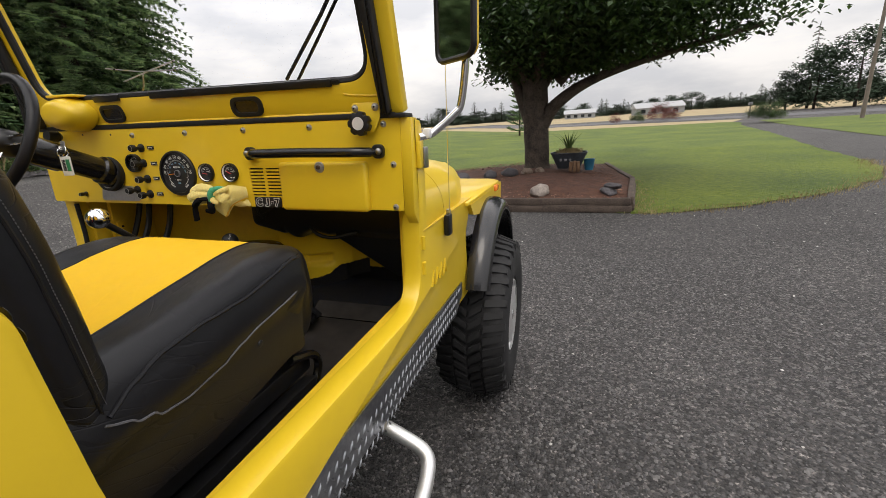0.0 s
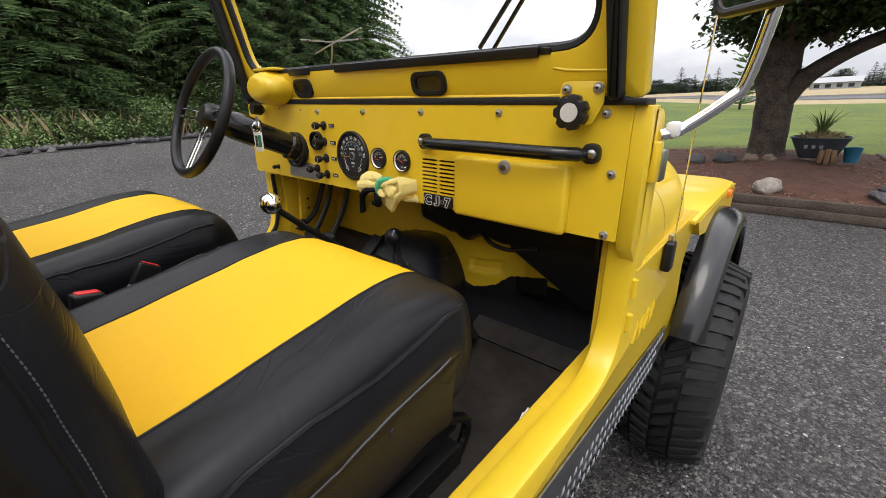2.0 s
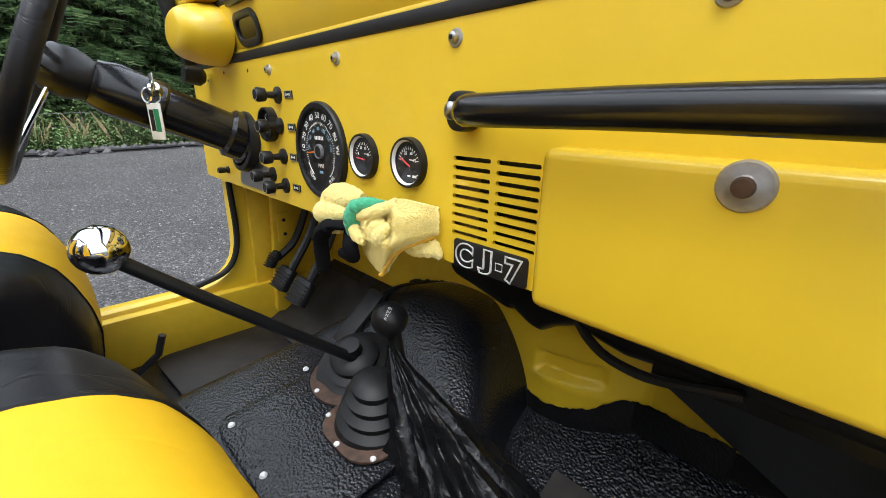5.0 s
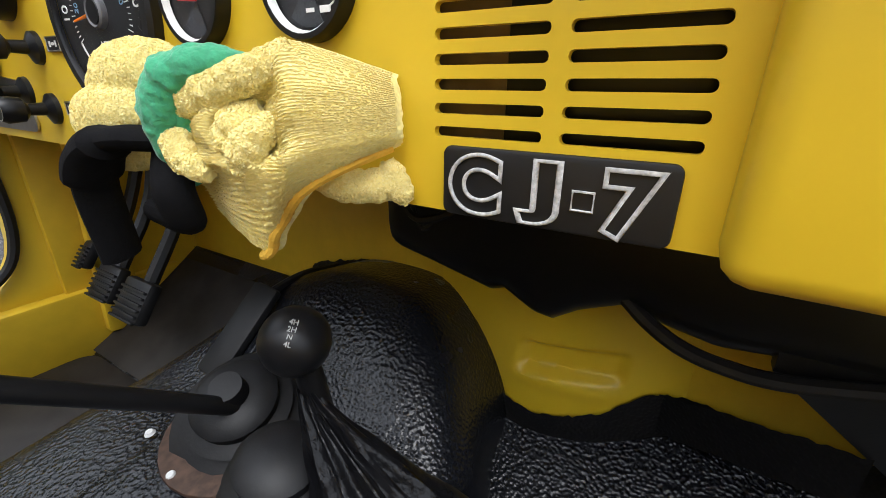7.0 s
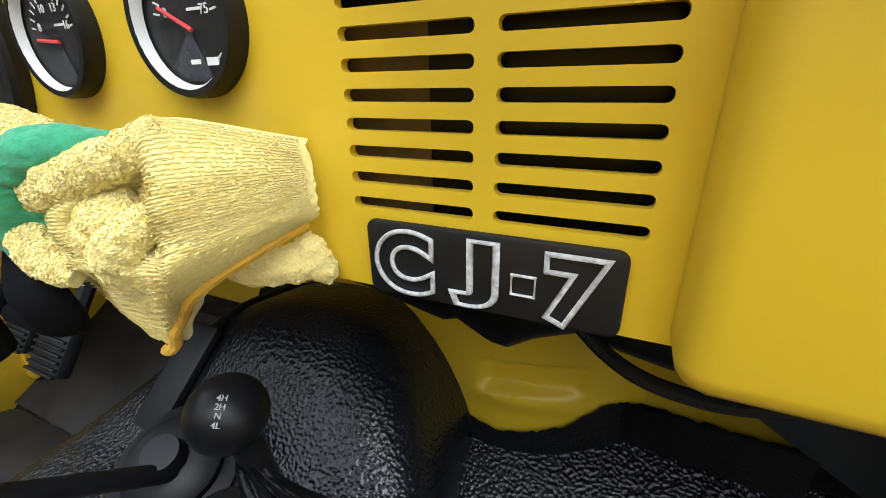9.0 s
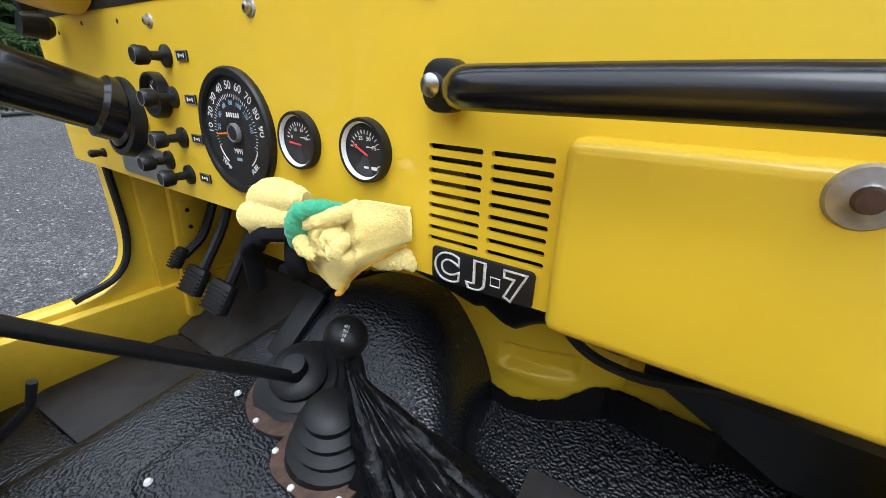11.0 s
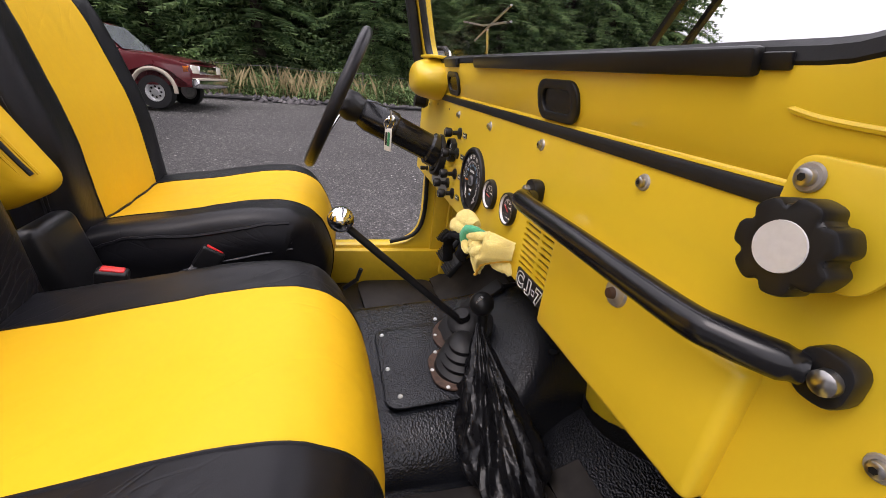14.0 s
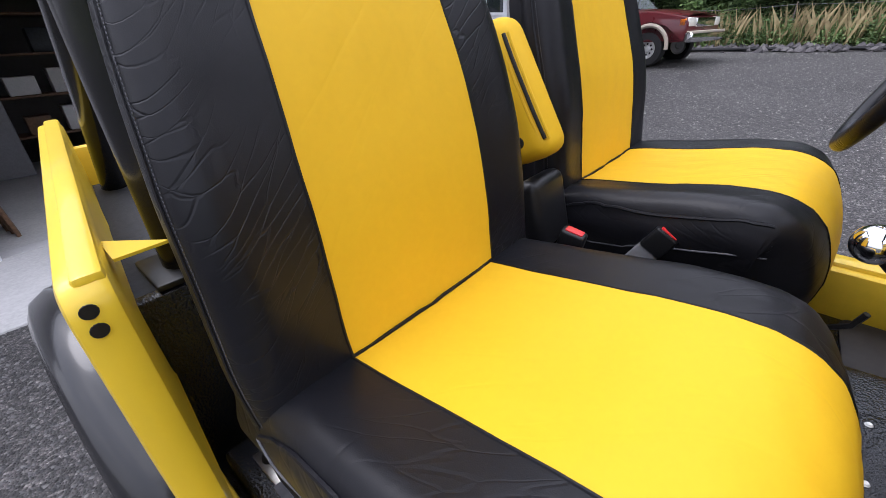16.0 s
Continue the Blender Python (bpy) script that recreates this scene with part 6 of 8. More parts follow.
cpart("black_strap", tube(arc_pts([(0.062, -0.066, 1.236), (0.040, -0.080, 1.234), (0.022, -0.082, 1.214), (0.012, -0.076, 1.170)], 8), [0.010] * 8 + [0.0145] * 8 + [0.011] * 9, 14, flat=0.6), cloth_k, "black cloth strap")
cpart("black_strap", tube(arc_pts([(0.062, -0.062, 1.230), (0.070, -0.070, 1.214), (0.066, -0.066, 1.196), (0.050, -0.070, 1.200)], 8), 0.0095, 14, flat=0.6), cloth_k)

bag = thing("plastic_bag", "crumpled black plastic bag hanging from the short lever onto the floor", "bag", (0.20, 0.03, 0.785))
def bag_fn(u, v):
    a = 2 * math.pi * u
    w = v ** 1.15
    c = Vector((0.072 + 0.165 * w, -0.004 + 0.034 * w, 1.045 - 0.258 * v))
    r = 0.006 + 0.128 * w ** 1.0 if v < 0.82 else (0.006 + 0.128 * 0.82 ** 1.15) * math.sqrt(max(0, 1 - ((v - 0.82) / 0.182) ** 2)) + 0.001
    fold = 0.20 * math.sin(a * 11 + 3 * v + 2 * noise.noise((u * 3, v * 2, 1))) * (1 - 0.55 * v) + 0.28 * noise.noise((math.cos(a) * 2.4, math.sin(a) * 2.4, v * 4)) * v + 0.12 * noise.noise((math.cos(a) * 7, math.sin(a) * 7, v * 9))
    r *= 1 + fold
    return c + Vector((r * 1.10 * math.cos(a) + 0.012 * w, r * 0.85 * math.sin(a), 0.006 * noise.noise((u * 9, v * 9, 4)))) - Vector((0.20, 0.03, 0.785))
part("bag_neck", surface(lambda u, v: bag_fn(u, v * 0.36), 110, 20, close_u=True), bag_m, bag, "gathered neck of the bag")
part("bag_body", surface(lambda u, v: bag_fn(u, 0.36 + 0.64 * v), 120, 44, close_u=True), bag_m, bag, "wrinkled bulging body of the bag")

keys = thing("key_ring", "key ring with a white and green tag hanging from the ignition", "keys", (-0.352, -0.162, 1.398))
part("ring", tube([(0.016 * math.cos(a), 0.004 * math.sin(a), 0.016 * math.sin(a) - 0.004) for a in [2 * math.pi * k / 28 for k in range(28)]], 0.0018, 6, closed=True), chrome, keys)
part("ring", tube([(0.004 * math.cos(a), 0.012 * math.cos(a), 0.013 * math.sin(a) - 0.012) for a in [2 * math.pi * k / 24 for k in range(24)]], 0.0016, 6, closed=True), chrome, keys)
part("key", box((0.004, 0.004, 0.010), (0.018, 0.003, 0.026), 0.003), steel, keys)
tg = part("tag", box((0.004, 0.0, -0.052), (0.028, 0.003, 0.058), 0.003, m=pose(0, 0, 0, 0, 0, 30)), material("white_tag", (0.72, 0.72, 0.68), 0.4), keys, "white plastic tag with a green field")
part("tag_field", box((0.004, 0, -0.050), (0.010, 0.0005, 0.036), 0, m=pose(0, 0, 0, 0, 0, 30) @ Matrix.Translation((0.005, -0.0019, 0))), material("green_print", (0.02, 0.20, 0.08), 0.5), tg, smooth=False)
for j in range(4):
    part("tag_bar", box((0.004, 0, -0.050), (0.0016, 0.0005, 0.034), 0, m=pose(0, 0, 0, 0, 0, 30) @ Matrix.Translation((-0.0022 - 0.0022 * j, -0.0019, 0))), dial_m, tg, smooth=False)

pp = thing("paper_scrap", "crumpled white paper scrap lying on the floor by the sill", "paper", (0.592, -0.10, 0.782))
part("paper", surface(lambda u, v: Vector((0.030 * (u - 0.5), 0.044 * (v - 0.5), 0.010 + 0.010 * noise.noise((u * 3, v * 4, 2)) + 0.012 * (u - 0.5) ** 2)), 14, 14), paper_m, pp)

for ob in (cloth, bag, keys, pp):
    ob.matrix_world = TILT @ Matrix.Translation(ob.location)

# ---- ground ----
RISE_X = (-13.5, -11, -9, -7, -5, -3)
def rise(x, y):
    # the yard climbs gently towards the forest, and levels out before the garage
    return 0.060 * max(0.0, min(10.5, -3.0 - x)) * max(0.0, min(1.0, (y + 7.5) / 3.0))


def poly_ground(name, outline, z, mat, label="", n=None):
    bm = bmesh.new()
    bm.faces.new([bm.verts.new((x, y, z)) for x, y in outline])
    for x in RISE_X:
        bmesh.ops.bisect_plane(bm, geom=bm.verts[:] + bm.edges[:] + bm.faces[:], plane_co=(x, 0, 0), plane_no=(1, 0, 0))
    bmesh.ops.triangulate(bm, faces=bm.faces)
    for v in bm.verts:
        v.co.z += rise(v.co.x, v.co.y)
    ob = part(name, bm, mat, None, "", False)
    return tagged(ob, label, "ground", kind="structure")


R = 1600.0
gx_ = (-R, -60, -25) + RISE_X + (0, 12, 60, R)
gy_ = (-R, -60, -20, -7.5, -6.5, -5.5, -4.5, 0, 12, 60, R)
ground_v = [(x, y, rise(x, y)) for y in gy_ for x in gx_]
ground_f = [(j * len(gx_) + i, j * len(gx_) + i + 1, (j + 1) * len(gx_) + i + 1, (j + 1) * len(gx_) + i) for j in range(len(gy_) - 1) for i in range(len(gx_) - 1)]
tagged(raw("ground", ground_v, ground_f, gravel_m, smooth=True), "compacted dark grey gravel yard", "ground", kind="structure")
# far dry field beyond the road, lawn, grass by the drive, road
poly_ground("field", [(-R, 60), (-120, 125), (0, 86), (60, 66), (R, -560), (R, R), (-R, R)], 0.012, field_m, "pale dry grass field")
LAWN_EDGE = [(2.2, 5.5), (2.9, 5.62), (4.2, 6.25), (5.6, 7.25), (6.9, 8.75), (7.7, 10.8), (8.3, 13.7), (9.2, 17.5)]
LAWN = [(-3.0, 7.6), (0.6, 7.4), (1.3, 6.6), (1.75, 5.75)] + LAWN_EDGE + [(10.3, 22), (11.4, 27), (12.6, 33), (14.2, 40), (8, 43), (-20, 54), (-40, 58), (-24, 40), (-14, 22), (-8, 11), (-5, 7.4)]
def smooth_loop(pts, n=5):
    q = pts[-2:] + pts + pts[:3]
    out = []
    for i in range(2, len(pts) + 2):
        a, b, c, d = (Vector(q[i + k]) for k in (-1, 0, 1, 2))
        for k in range(n):
            t = k / n
            out.append(tuple(0.5 * ((2 * b) + (c - a) * t + (2 * a - 5 * b + 4 * c - d) * t * t + (3 * b - a - 3 * c + d) * t ** 3)))
    return out
random.seed(11)
lawn_edge = [(x + 0.06 * random.uniform(-1, 1), y + 0.06 * random.uniform(-1, 1)) for x, y in smooth_loop(LAWN, 6)]
poly_ground("lawn", lawn_edge, 0.016, lawn_m, "mown green lawn with a ragged curved edge")
poly_ground("verge", [(11.2, 13.5), (11.7, 17), (12.8, 23), (14.2, 31), (16.4, 41), (24, 37), (60, 12), (60, -14), (17, 4), (12.2, 8.5)], 0.015, lawn_m, "mown grass beside the drive")
poly_ground("verge", [(8, 43.2), (14.4, 40.2), (17, 46), (0, 60), (-40, 74), (-40, 58.2), (-20, 54.2)], 0.014, field_m, "dry grass along the road")
road = [(-400, 200), (-71, 105), (-24, 72), (5, 61), (26, 45), (62, 15), (160, -76), (168, -66), (66, 25), (30, 53), (6, 70), (-24, 82), (-71, 116), (-400, 212)]
poly_ground("road", road, 0.02, asphalt, "grey asphalt country road")

# ---- gravel stones near the car ----
def stones(name, area, count, r0, r1, mat, seed, label, pale=0.0):
    rnd = random.Random(seed)
    base = [(1, 0, 0.1), (0.3, 0.9, 0), (-0.8, 0.55, 0.05), (-0.75, -0.6, 0), (0.35, -0.95, 0.08), (0.1, 0.05, 0.75), (0, 0, -0.3)]
    tri = [(0, 1, 5), (1, 2, 5), (2, 3, 5), (3, 4, 5), (4, 0, 5)]
    vs, fs = [], []
    x0, x1, y0, y1 = area
    for _ in range(count):
        x, y = rnd.uniform(x0, x1), rnd.uniform(y0, y1)
        r = r0 + (r1 - r0) * rnd.random() ** 2
        a, sx, sy = rnd.uniform(0, 6.28), rnd.uniform(0.7, 1.2), rnd.uniform(0.7, 1.2)
        ca, sa = math.cos(a), math.sin(a)
        i = len(vs)
        for bx, by, bz in base[:6]:
            px_, py_, pz_ = bx * sx * r * rnd.uniform(0.85, 1.15), by * sy * r * rnd.uniform(0.85, 1.15), bz * r * rnd.uniform(0.7, 1.2)
            vs.append((x + ca * px_ - sa * py_, y + sa * px_ + ca * py_, pz_))
        fs += [(i + p, i + q, i + s) for p, q, s in tri]
    ob = raw(name, vs, fs, mat)
    return tagged(ob, label, "gravel", kind="stuff")


stone_i = island_mat("gravel_stones", [(0.028, 0.028, 0.030), (0.055, 0.054, 0.056), (0.085, 0.082, 0.082), (0.12, 0.117, 0.117), (0.18, 0.172, 0.168)])
pale_i = island_mat("pale_stones", [(0.4, 0.38, 0.36), (0.62, 0.6, 0.58)])
stones("gravel", (0.7, 3.2, -1.6, 3.4), 26000, 0.005, 0.013, stone_i, 1, "loose dark grey gravel stones")
stones("gravel", (0.0, 6.0, 3.0, 7.5), 9000, 0.006, 0.015, stone_i, 2, "loose dark grey gravel stones")
stones("gravel", (-5.0, -0.75, -3.0, 3.5), 11000, 0.006, 0.014, stone_i, 3, "loose dark grey gravel stones")
crushed_i = island_mat("pale_crushed_stones", [(0.06, 0.058, 0.058), (0.12, 0.115, 0.112), (0.17, 0.162, 0.155), (0.27, 0.255, 0.24)])
stones("gravel", (-16.2, -3.5, -8.0, 9.0), 24000, 0.008, 0.022, crushed_i, 6, "loose paler crushed gravel across the drive")
stones("gravel", (0.6, 2.2, -4.0, -1.0), 7000, 0.005, 0.013, stone_i, 5, "loose dark grey gravel stones")
stones("pale_pebbles", (-6.0, 6.0, -4.0, 6.0), 220, 0.007, 0.014, pale_i, 4, "scattered pale pebbles")

def swing(known, degrees, size):
    """Turn what was built since known clockwise about the yard's middle, and bring it nearer."""
    m = Matrix.Translation((1.16, -1.0, 0)) @ Matrix.Rotation(radians(-degrees), 4, "Z") @ Matrix.Diagonal((size, size, size, 1)) @ Matrix.Translation((-1.16, 1.0, 0))
    for ob in set(bpy.data.objects) - known:
        if ob.parent is None:
            ob.matrix_basis = m @ ob.matrix_basis

# ---- planting bed with timber edge ----
before = set(bpy.data.objects)
bed = [(-3.2, 6.15), (1.72, 6.02), (1.95, 8.3), (1.5, 11.5), (-0.5, 12.2), (-2.6, 11.0), (-3.4, 8.5)]
def mound(outline, z0, h, name, mat, label):
    vs, fs = [], []
    cx, cy = sum(p[0] for p in outline) / len(outline), sum(p[1] for p in outline) / len(outline)
    n, k = len(outline) * 8, 12
    loop = []
    m = len(outline)
    for i in range(n):
        f = i / 8
        a, b = Vector(outline[int(f) % m]), Vector(outline[(int(f) + 1) % m])
        loop.append(a.lerp(b, f % 1))
    for j in range(k + 1):
        t = j / k
        for p in loop:
            x, y = cx + (p.x - cx) * (1 - t), cy + (p.y - cy) * (1 - t)
            vs.append((x, y, z0 + h * math.sin(t * math.pi / 2) + 0.025 * noise.noise((x * 2.5, y * 2.5, 0))))
    for j in range(k):
        for i in range(n):
            fs.append((j * n + i, j * n + (i + 1) % n, (j + 1) * n + (i + 1) % n, (j + 1) * n + i))
    return tagged(raw(name, vs, fs, mat, None, "", True), label, "ground", kind="structure")
mound(bed, 0.19, 0.20, "mulch_bed", mulch_m, "bed of reddish bark mulch round the tree")
rnd = random.Random(5)
vs, fs = [], []
for _ in range(5200):
    x, y = rnd.uniform(-2.8, 1.7), rnd.uniform(6.15, 10.5)
    t = min(1, max(0, (y - 6.1) / 3.2))
    z = 0.20 + 0.20 * math.sin(t * math.pi / 2) * max(0.2, 1 - abs(x + 0.7) / 3) + 0.01
    a, l_, w_ = rnd.uniform(0, 6.28), rnd.uniform(0.012, 0.04), rnd.uniform(0.004, 0.010)
    d, n_ = Vector((math.cos(a), math.sin(a), rnd.uniform(-0.3, 0.3))), Vector((-math.sin(a), math.cos(a), rnd.uniform(-0.4, 0.4)))
    c = Vector((x, y, z))
    i = len(vs)
    vs += [c - d * l_ - n_ * w_, c + d * l_ - n_ * w_, c + d * l_ + n_ * w_, c - d * l_ + n_ * w_]
    fs.append((i, i + 1, i + 2, i + 3))
chip_i = island_mat("mulch_chips", [(0.05, 0.022, 0.014), (0.12, 0.05, 0.03), (0.2, 0.095, 0.055), (0.26, 0.16, 0.11)], 0.9)
tagged(raw("mulch_chips", vs, fs, chip_i), "loose reddish bark chips on the bed", "mulch", kind="stuff")
def timber_log(p0, p1, z, w=0.10, h=0.115):
    p0, p1 = Vector((*p0, z)), Vector((*p1, z))
    d = p1 - p0
    bm = box((0, 0, 0), (d.length, w, h), 0.012, 2)
    bmesh.ops.subdivide_edges(bm, edges=[e for e in bm.edges if e.calc_length() > 0.6], cuts=10)
    for v in bm.verts:
        v.co += Vector((0, 0.006 * noise.noise(v.co * 3 + Vector((z * 9, 1, 0))), 0.008 * noise.noise(v.co * 2.2 + Vector((5, z * 7, 0)))))
    bmesh.ops.transform(bm, matrix=Matrix.Translation((p0 + p1) / 2) @ d.to_track_quat("X", "Z").to_matrix().to_4x4(), verts=bm.verts)
    ob = part("edging_timber", bm, timber)
    tagged(ob, "weathered brown landscape timber edging the bed", "timber", "bed timbers")
for z in (0.058, 0.176):
    e = 0.02 if z > 0.1 else 0.0
    timber_log((-3.2, 6.14 + e), (-0.75, 6.08 + e), z)
    timber_log((-0.72, 6.08 + e), (1.78 - e, 6.00 + e), z)
    timber_log((1.78 - e, 6.08), (1.98 - e, 8.3), z)
    timber_log((1.98 - e, 8.33), (1.55 - e, 11.4), z)

def rock(x, y, z, s, seed, mat, label, name="rock", sq=(1, 1, 0.7), group=""):
    bm = bmesh.new()
    bmesh.ops.create_icosphere(bm, subdivisions=3, radius=1.0)
    for v in bm.verts:
        k = 1 + 0.32 * noise.noise(v.co * 1.1 + Vector((seed, 0, 0))) + 0.12 * noise.noise(v.co * 3.1 + Vector((0, seed, 0)))
        v.co = Vector((v.co.x * sq[0], v.co.y * sq[1], v.co.z * sq[2])) * s * k
    bmesh.ops.transform(bm, matrix=pose(x, y, z, 0, 0, seed * 47), verts=bm.verts)
    return tagged(part(name, bm, mat), label, "rock", group)
rock(0.31, 6.40, 0.30, 0.18, 1, rock_m, "pale tan boulder lying on the bark mulch", sq=(1.05, 0.7, 0.72))
rock(1.45, 6.5, 0.26, 0.16, 2, dark_rock, "dark rounded stone on the bed corner", sq=(1.3, 0.8, 0.55))
rock(1.50, 6.48, 0.36, 0.13, 3, dark_rock, "dark flat stone leaning on the bed corner", sq=(1.3, 0.7, 0.4))
for k, (x, y, s) in enumerate(((-0.55, 8.2, 0.18), (-0.20, 8.4, 0.13), (-0.95, 8.0, 0.14), (0.05, 8.6, 0.11), (-1.5, 7.6, 0.17), (-1.9, 7.9, 0.14))):
    rock(x, y, 0.40, s, 4 + k, brown_rock if k % 2 else dark_rock, "stone beside the tree trunk", group="stones by the trunk")

# wheelbarrow planter
wb = thing("wheelbarrow_planter", "dark blue-grey wheelbarrow tray used as a planter with spiky plant", "planter", (0.66, 9.0, 0.36))
def tray(u, v):
    a = 2 * math.pi * u
    k = 0.62 + 0.38 * v
    sq = lambda c: math.copysign(abs(c) ** 0.6, c)
    return Vector((0.40 * k * sq(math.cos(a)), 0.30 * k * sq(math.sin(a)), 0.04 + 0.34 * v))
bm = surface(tray, 40, 8, close_u=True)
bmesh.ops.solidify(bm, geom=bm.faces[:], thickness=0.012)
part("tray", bm, barrow_m, wb)
part("tray_rim", tube([tray(k / 40, 1.0) for k in range(40)], 0.012, 8, closed=True), barrow_m, wb)
part("soil", blob((0, 0, 0.34), (0.36, 0.26, 0.06), 3, 20, 0.2), mulch_m, wb)
for k in range(3):
    part("mark_bar", box((-0.16 + 0.10 * k, -0.288, 0.24), (0.05, 0.004, 0.055), 0.002), grey_sleeve, wb)
def leaf_blades(count, r, h, seed, spread=1.0):
    rn = random.Random(seed)
    vs, fs = [], []
    for _ in range(count):
        a, l_ = rn.uniform(0, 6.28), h * rn.uniform(0.6, 1.1)
        d = Vector((math.cos(a), math.sin(a), 0))
        s = Vector((-d.y, d.x, 0))
        o = d * r * rn.random()
        bend = spread * rn.uniform(0.15, 0.7)
        i = len(vs)
        for t, w in ((0, 0.010), (0.4, 0.013), (0.75, 0.008), (1.0, 0.001)):
            c = o + d * l_ * bend * t * t + Vector((0, 0, l_ * t * (1 - 0.25 * bend * t)))
            vs += [c - s * w, c + s * w]
        fs += [(i + 2 * k, i + 2 * k + 1, i + 2 * k + 3, i + 2 * k + 2) for k in range(3)]
    return vs, fs
vs, fs = leaf_blades(46, 0.06, 0.50, 3)
o = raw("spiky_leaves", [(x, y, z + 0.36) for x, y, z in vs], fs, weed_m, wb)
vs, fs = leaf_blades(260, 0.30, 0.14, 4, 1.4)
raw("bedding_plants", [(x, y * 0.8, z + 0.37) for x, y, z in vs], fs, dry_m, wb)
bk = thing("blue_bucket", "small blue plastic bucket beside the planter", "bucket", (1.10, 8.95, 0.34))
part("bucket", lathe([(0.0, 0.0), (0.09, 0.0), (0.12, 0.24), (0.125, 0.245), (0.11, 0.24), (0.085, 0.01), (0, 0.01)], (0, 0, 0), (0, 0, 1), 24), blue_m, bk)
for k, x in enumerate((0.72, 0.80, 0.88)):
    ob = part("firewood_log", box((x, 8.62, 0.46), (0.07, 0.08, 0.22 + 0.03 * (k % 2)), 0.012, m=pose(0, 0, 0, 4, 6 - 5 * k, 10)), wood_m)
    tagged(ob, "short split log standing by the planter", "log", "split logs")

# ---- cherry tree ----
def limb(bm, pts, r0, r1, seg=10):
    c = arc_pts(pts, 6)
    n = len(c)
    return tube(c, [r0 + (r1 - r0) * (i / (n - 1)) ** 0.8 for i in range(n)], seg, bm=bm)
tree = thing("shade_tree", "spreading broadleaf shade tree with dark bark in the mulch bed", "tree", (-0.13, 9.5, 0.30))
O = Vector((-0.13, 9.5, 0.30))
bm = bmesh.new()
c = arc_pts([(0, 0, -0.15), (0.0, 0, 0.25), (-0.02, 0, 1.0), (-0.03, 0, 1.7), (-0.05, 0, 2.2)], 6)
tube(c, [0.46, 0.42, 0.37, 0.34, 0.315, 0.30, 0.295] + [0.29] * (len(c) - 13) + [0.29, 0.29, 0.29, 0.28, 0.26, 0.22], 22, bm=bm)
for v in bm.verts:
    a = math.atan2(v.co.y, v.co.x)
    k = 1 + 0.05 * math.sin(5 * a + 1) + 0.06 * noise.noise(v.co * 3)
    v.co.x *= k
    v.co.y *= k
part("trunk", bm, bark, tree, "furrowed dark bark trunk")
BOUGHS = [
    [(0.08, 0, 1.00), (0.45, -0.1, 1.50), (1.2, -0.2, 1.95), (2.4, -0.3, 2.28), (4.2, -0.5, 2.62)],
    [(-0.12, 0, 1.15), (-0.42, 0.1, 1.9), (-0.75, 0.2, 2.9), (-1.3, 0.2, 4.6)],
    [(0.05, 0.0, 2.1), (0.25, 0.1, 2.9), (0.8, 0.3, 3.8), (1.2, 0.5, 5.0)],
    [(0.1, 0.1, 1.9), (0.5, 0.8, 2.5), (1.4, 1.8, 3.1), (2.4, 2.6, 3.8)],
    [(-0.15, 0.0, 1.9), (-0.45, -0.5, 2.6), (-0.7, -1.1, 3.3), (-0.9, -1.5, 4.0)],
    [(0.0, -0.1, 2.0), (0.3, -0.9, 2.7), (0.9, -1.9, 3.2), (1.6, -2.8, 3.4)],
    [(-0.1, 0.1, 1.9), (-0.4, 0.9, 2.7), (-0.7, 1.5, 3.5), (-0.9, 1.9, 4.3)],
    [(0.5, 0, 2.0), (1.2, 0.2, 2.7), (2.3, 0.3, 3.3), (3.3, 0.4, 4.2)],
]
rnd = random.Random(21)
tips = []
for i, L in enumerate(BOUGHS):
    bm = limb(bmesh.new(), L, 0.19 if i < 3 else 0.13, 0.045)
    part("limb", bm, bark, tree)
    cc = arc_pts(L, 6)
    bm = bmesh.new()
    for j in range(5, len(cc), 2):
        for _ in range(2):
            d = Vector((rnd.uniform(-1, 1), rnd.uniform(-1, 1), rnd.uniform(-0.35, 0.6))).normalized()
            ln = rnd.uniform(0.6, 1.5)
            e = cc[j] + d * ln
            if e.z < 2.45 + 0.1 * e.x:
                continue
            mid = cc[j] + d * ln * 0.5 + Vector((0, 0, 0.12))
            tube([cc[j], mid, e], [0.03, 0.018, 0.006], 6, bm=bm)
            tips += [mid, e, cc[j].lerp(e, 0.75)]
    part("branches", bm, bark, tree)
    tips += cc[8:]
def leaves(centres, count, spread, size, seed, droop=0.5, cut=None):
    rn = random.Random(seed)
    vs, fs = [], []
    for _ in range(count):
        c = Vector(rn.choice(centres)) + Vector((rn.gauss(0, spread), rn.gauss(0, spread), rn.gauss(0, spread * 0.62)))
        if cut and not cut(c):
            continue
        a = rn.uniform(0, 6.28)
        d = Vector((math.cos(a), math.sin(a), -droop * rn.uniform(0.2, 2.2))).normalized()
        s = d.cross(Vector((rn.uniform(-0.4, 0.4), rn.uniform(-0.4, 0.4), 1))).normalized()
        up = s.cross(d)
        L, w = size * rn.uniform(0.7, 1.25), size * rn.uniform(0.26, 0.36)
        i = len(vs)
        vs += [c, c + d * L * 0.45 + s * w + up * w * 0.35, c + d * L, c + d * L * 0.45 - s * w + up * w * 0.35]
        fs += [(i, i + 1, i + 2), (i, i + 2, i + 3)]
    return vs, fs
leaf_i = island_mat("cherry_leaves", [(0.012, 0.030, 0.010), (0.022, 0.050, 0.014), (0.038, 0.080, 0.02), (0.07, 0.13, 0.03)], 0.5, 0.35)
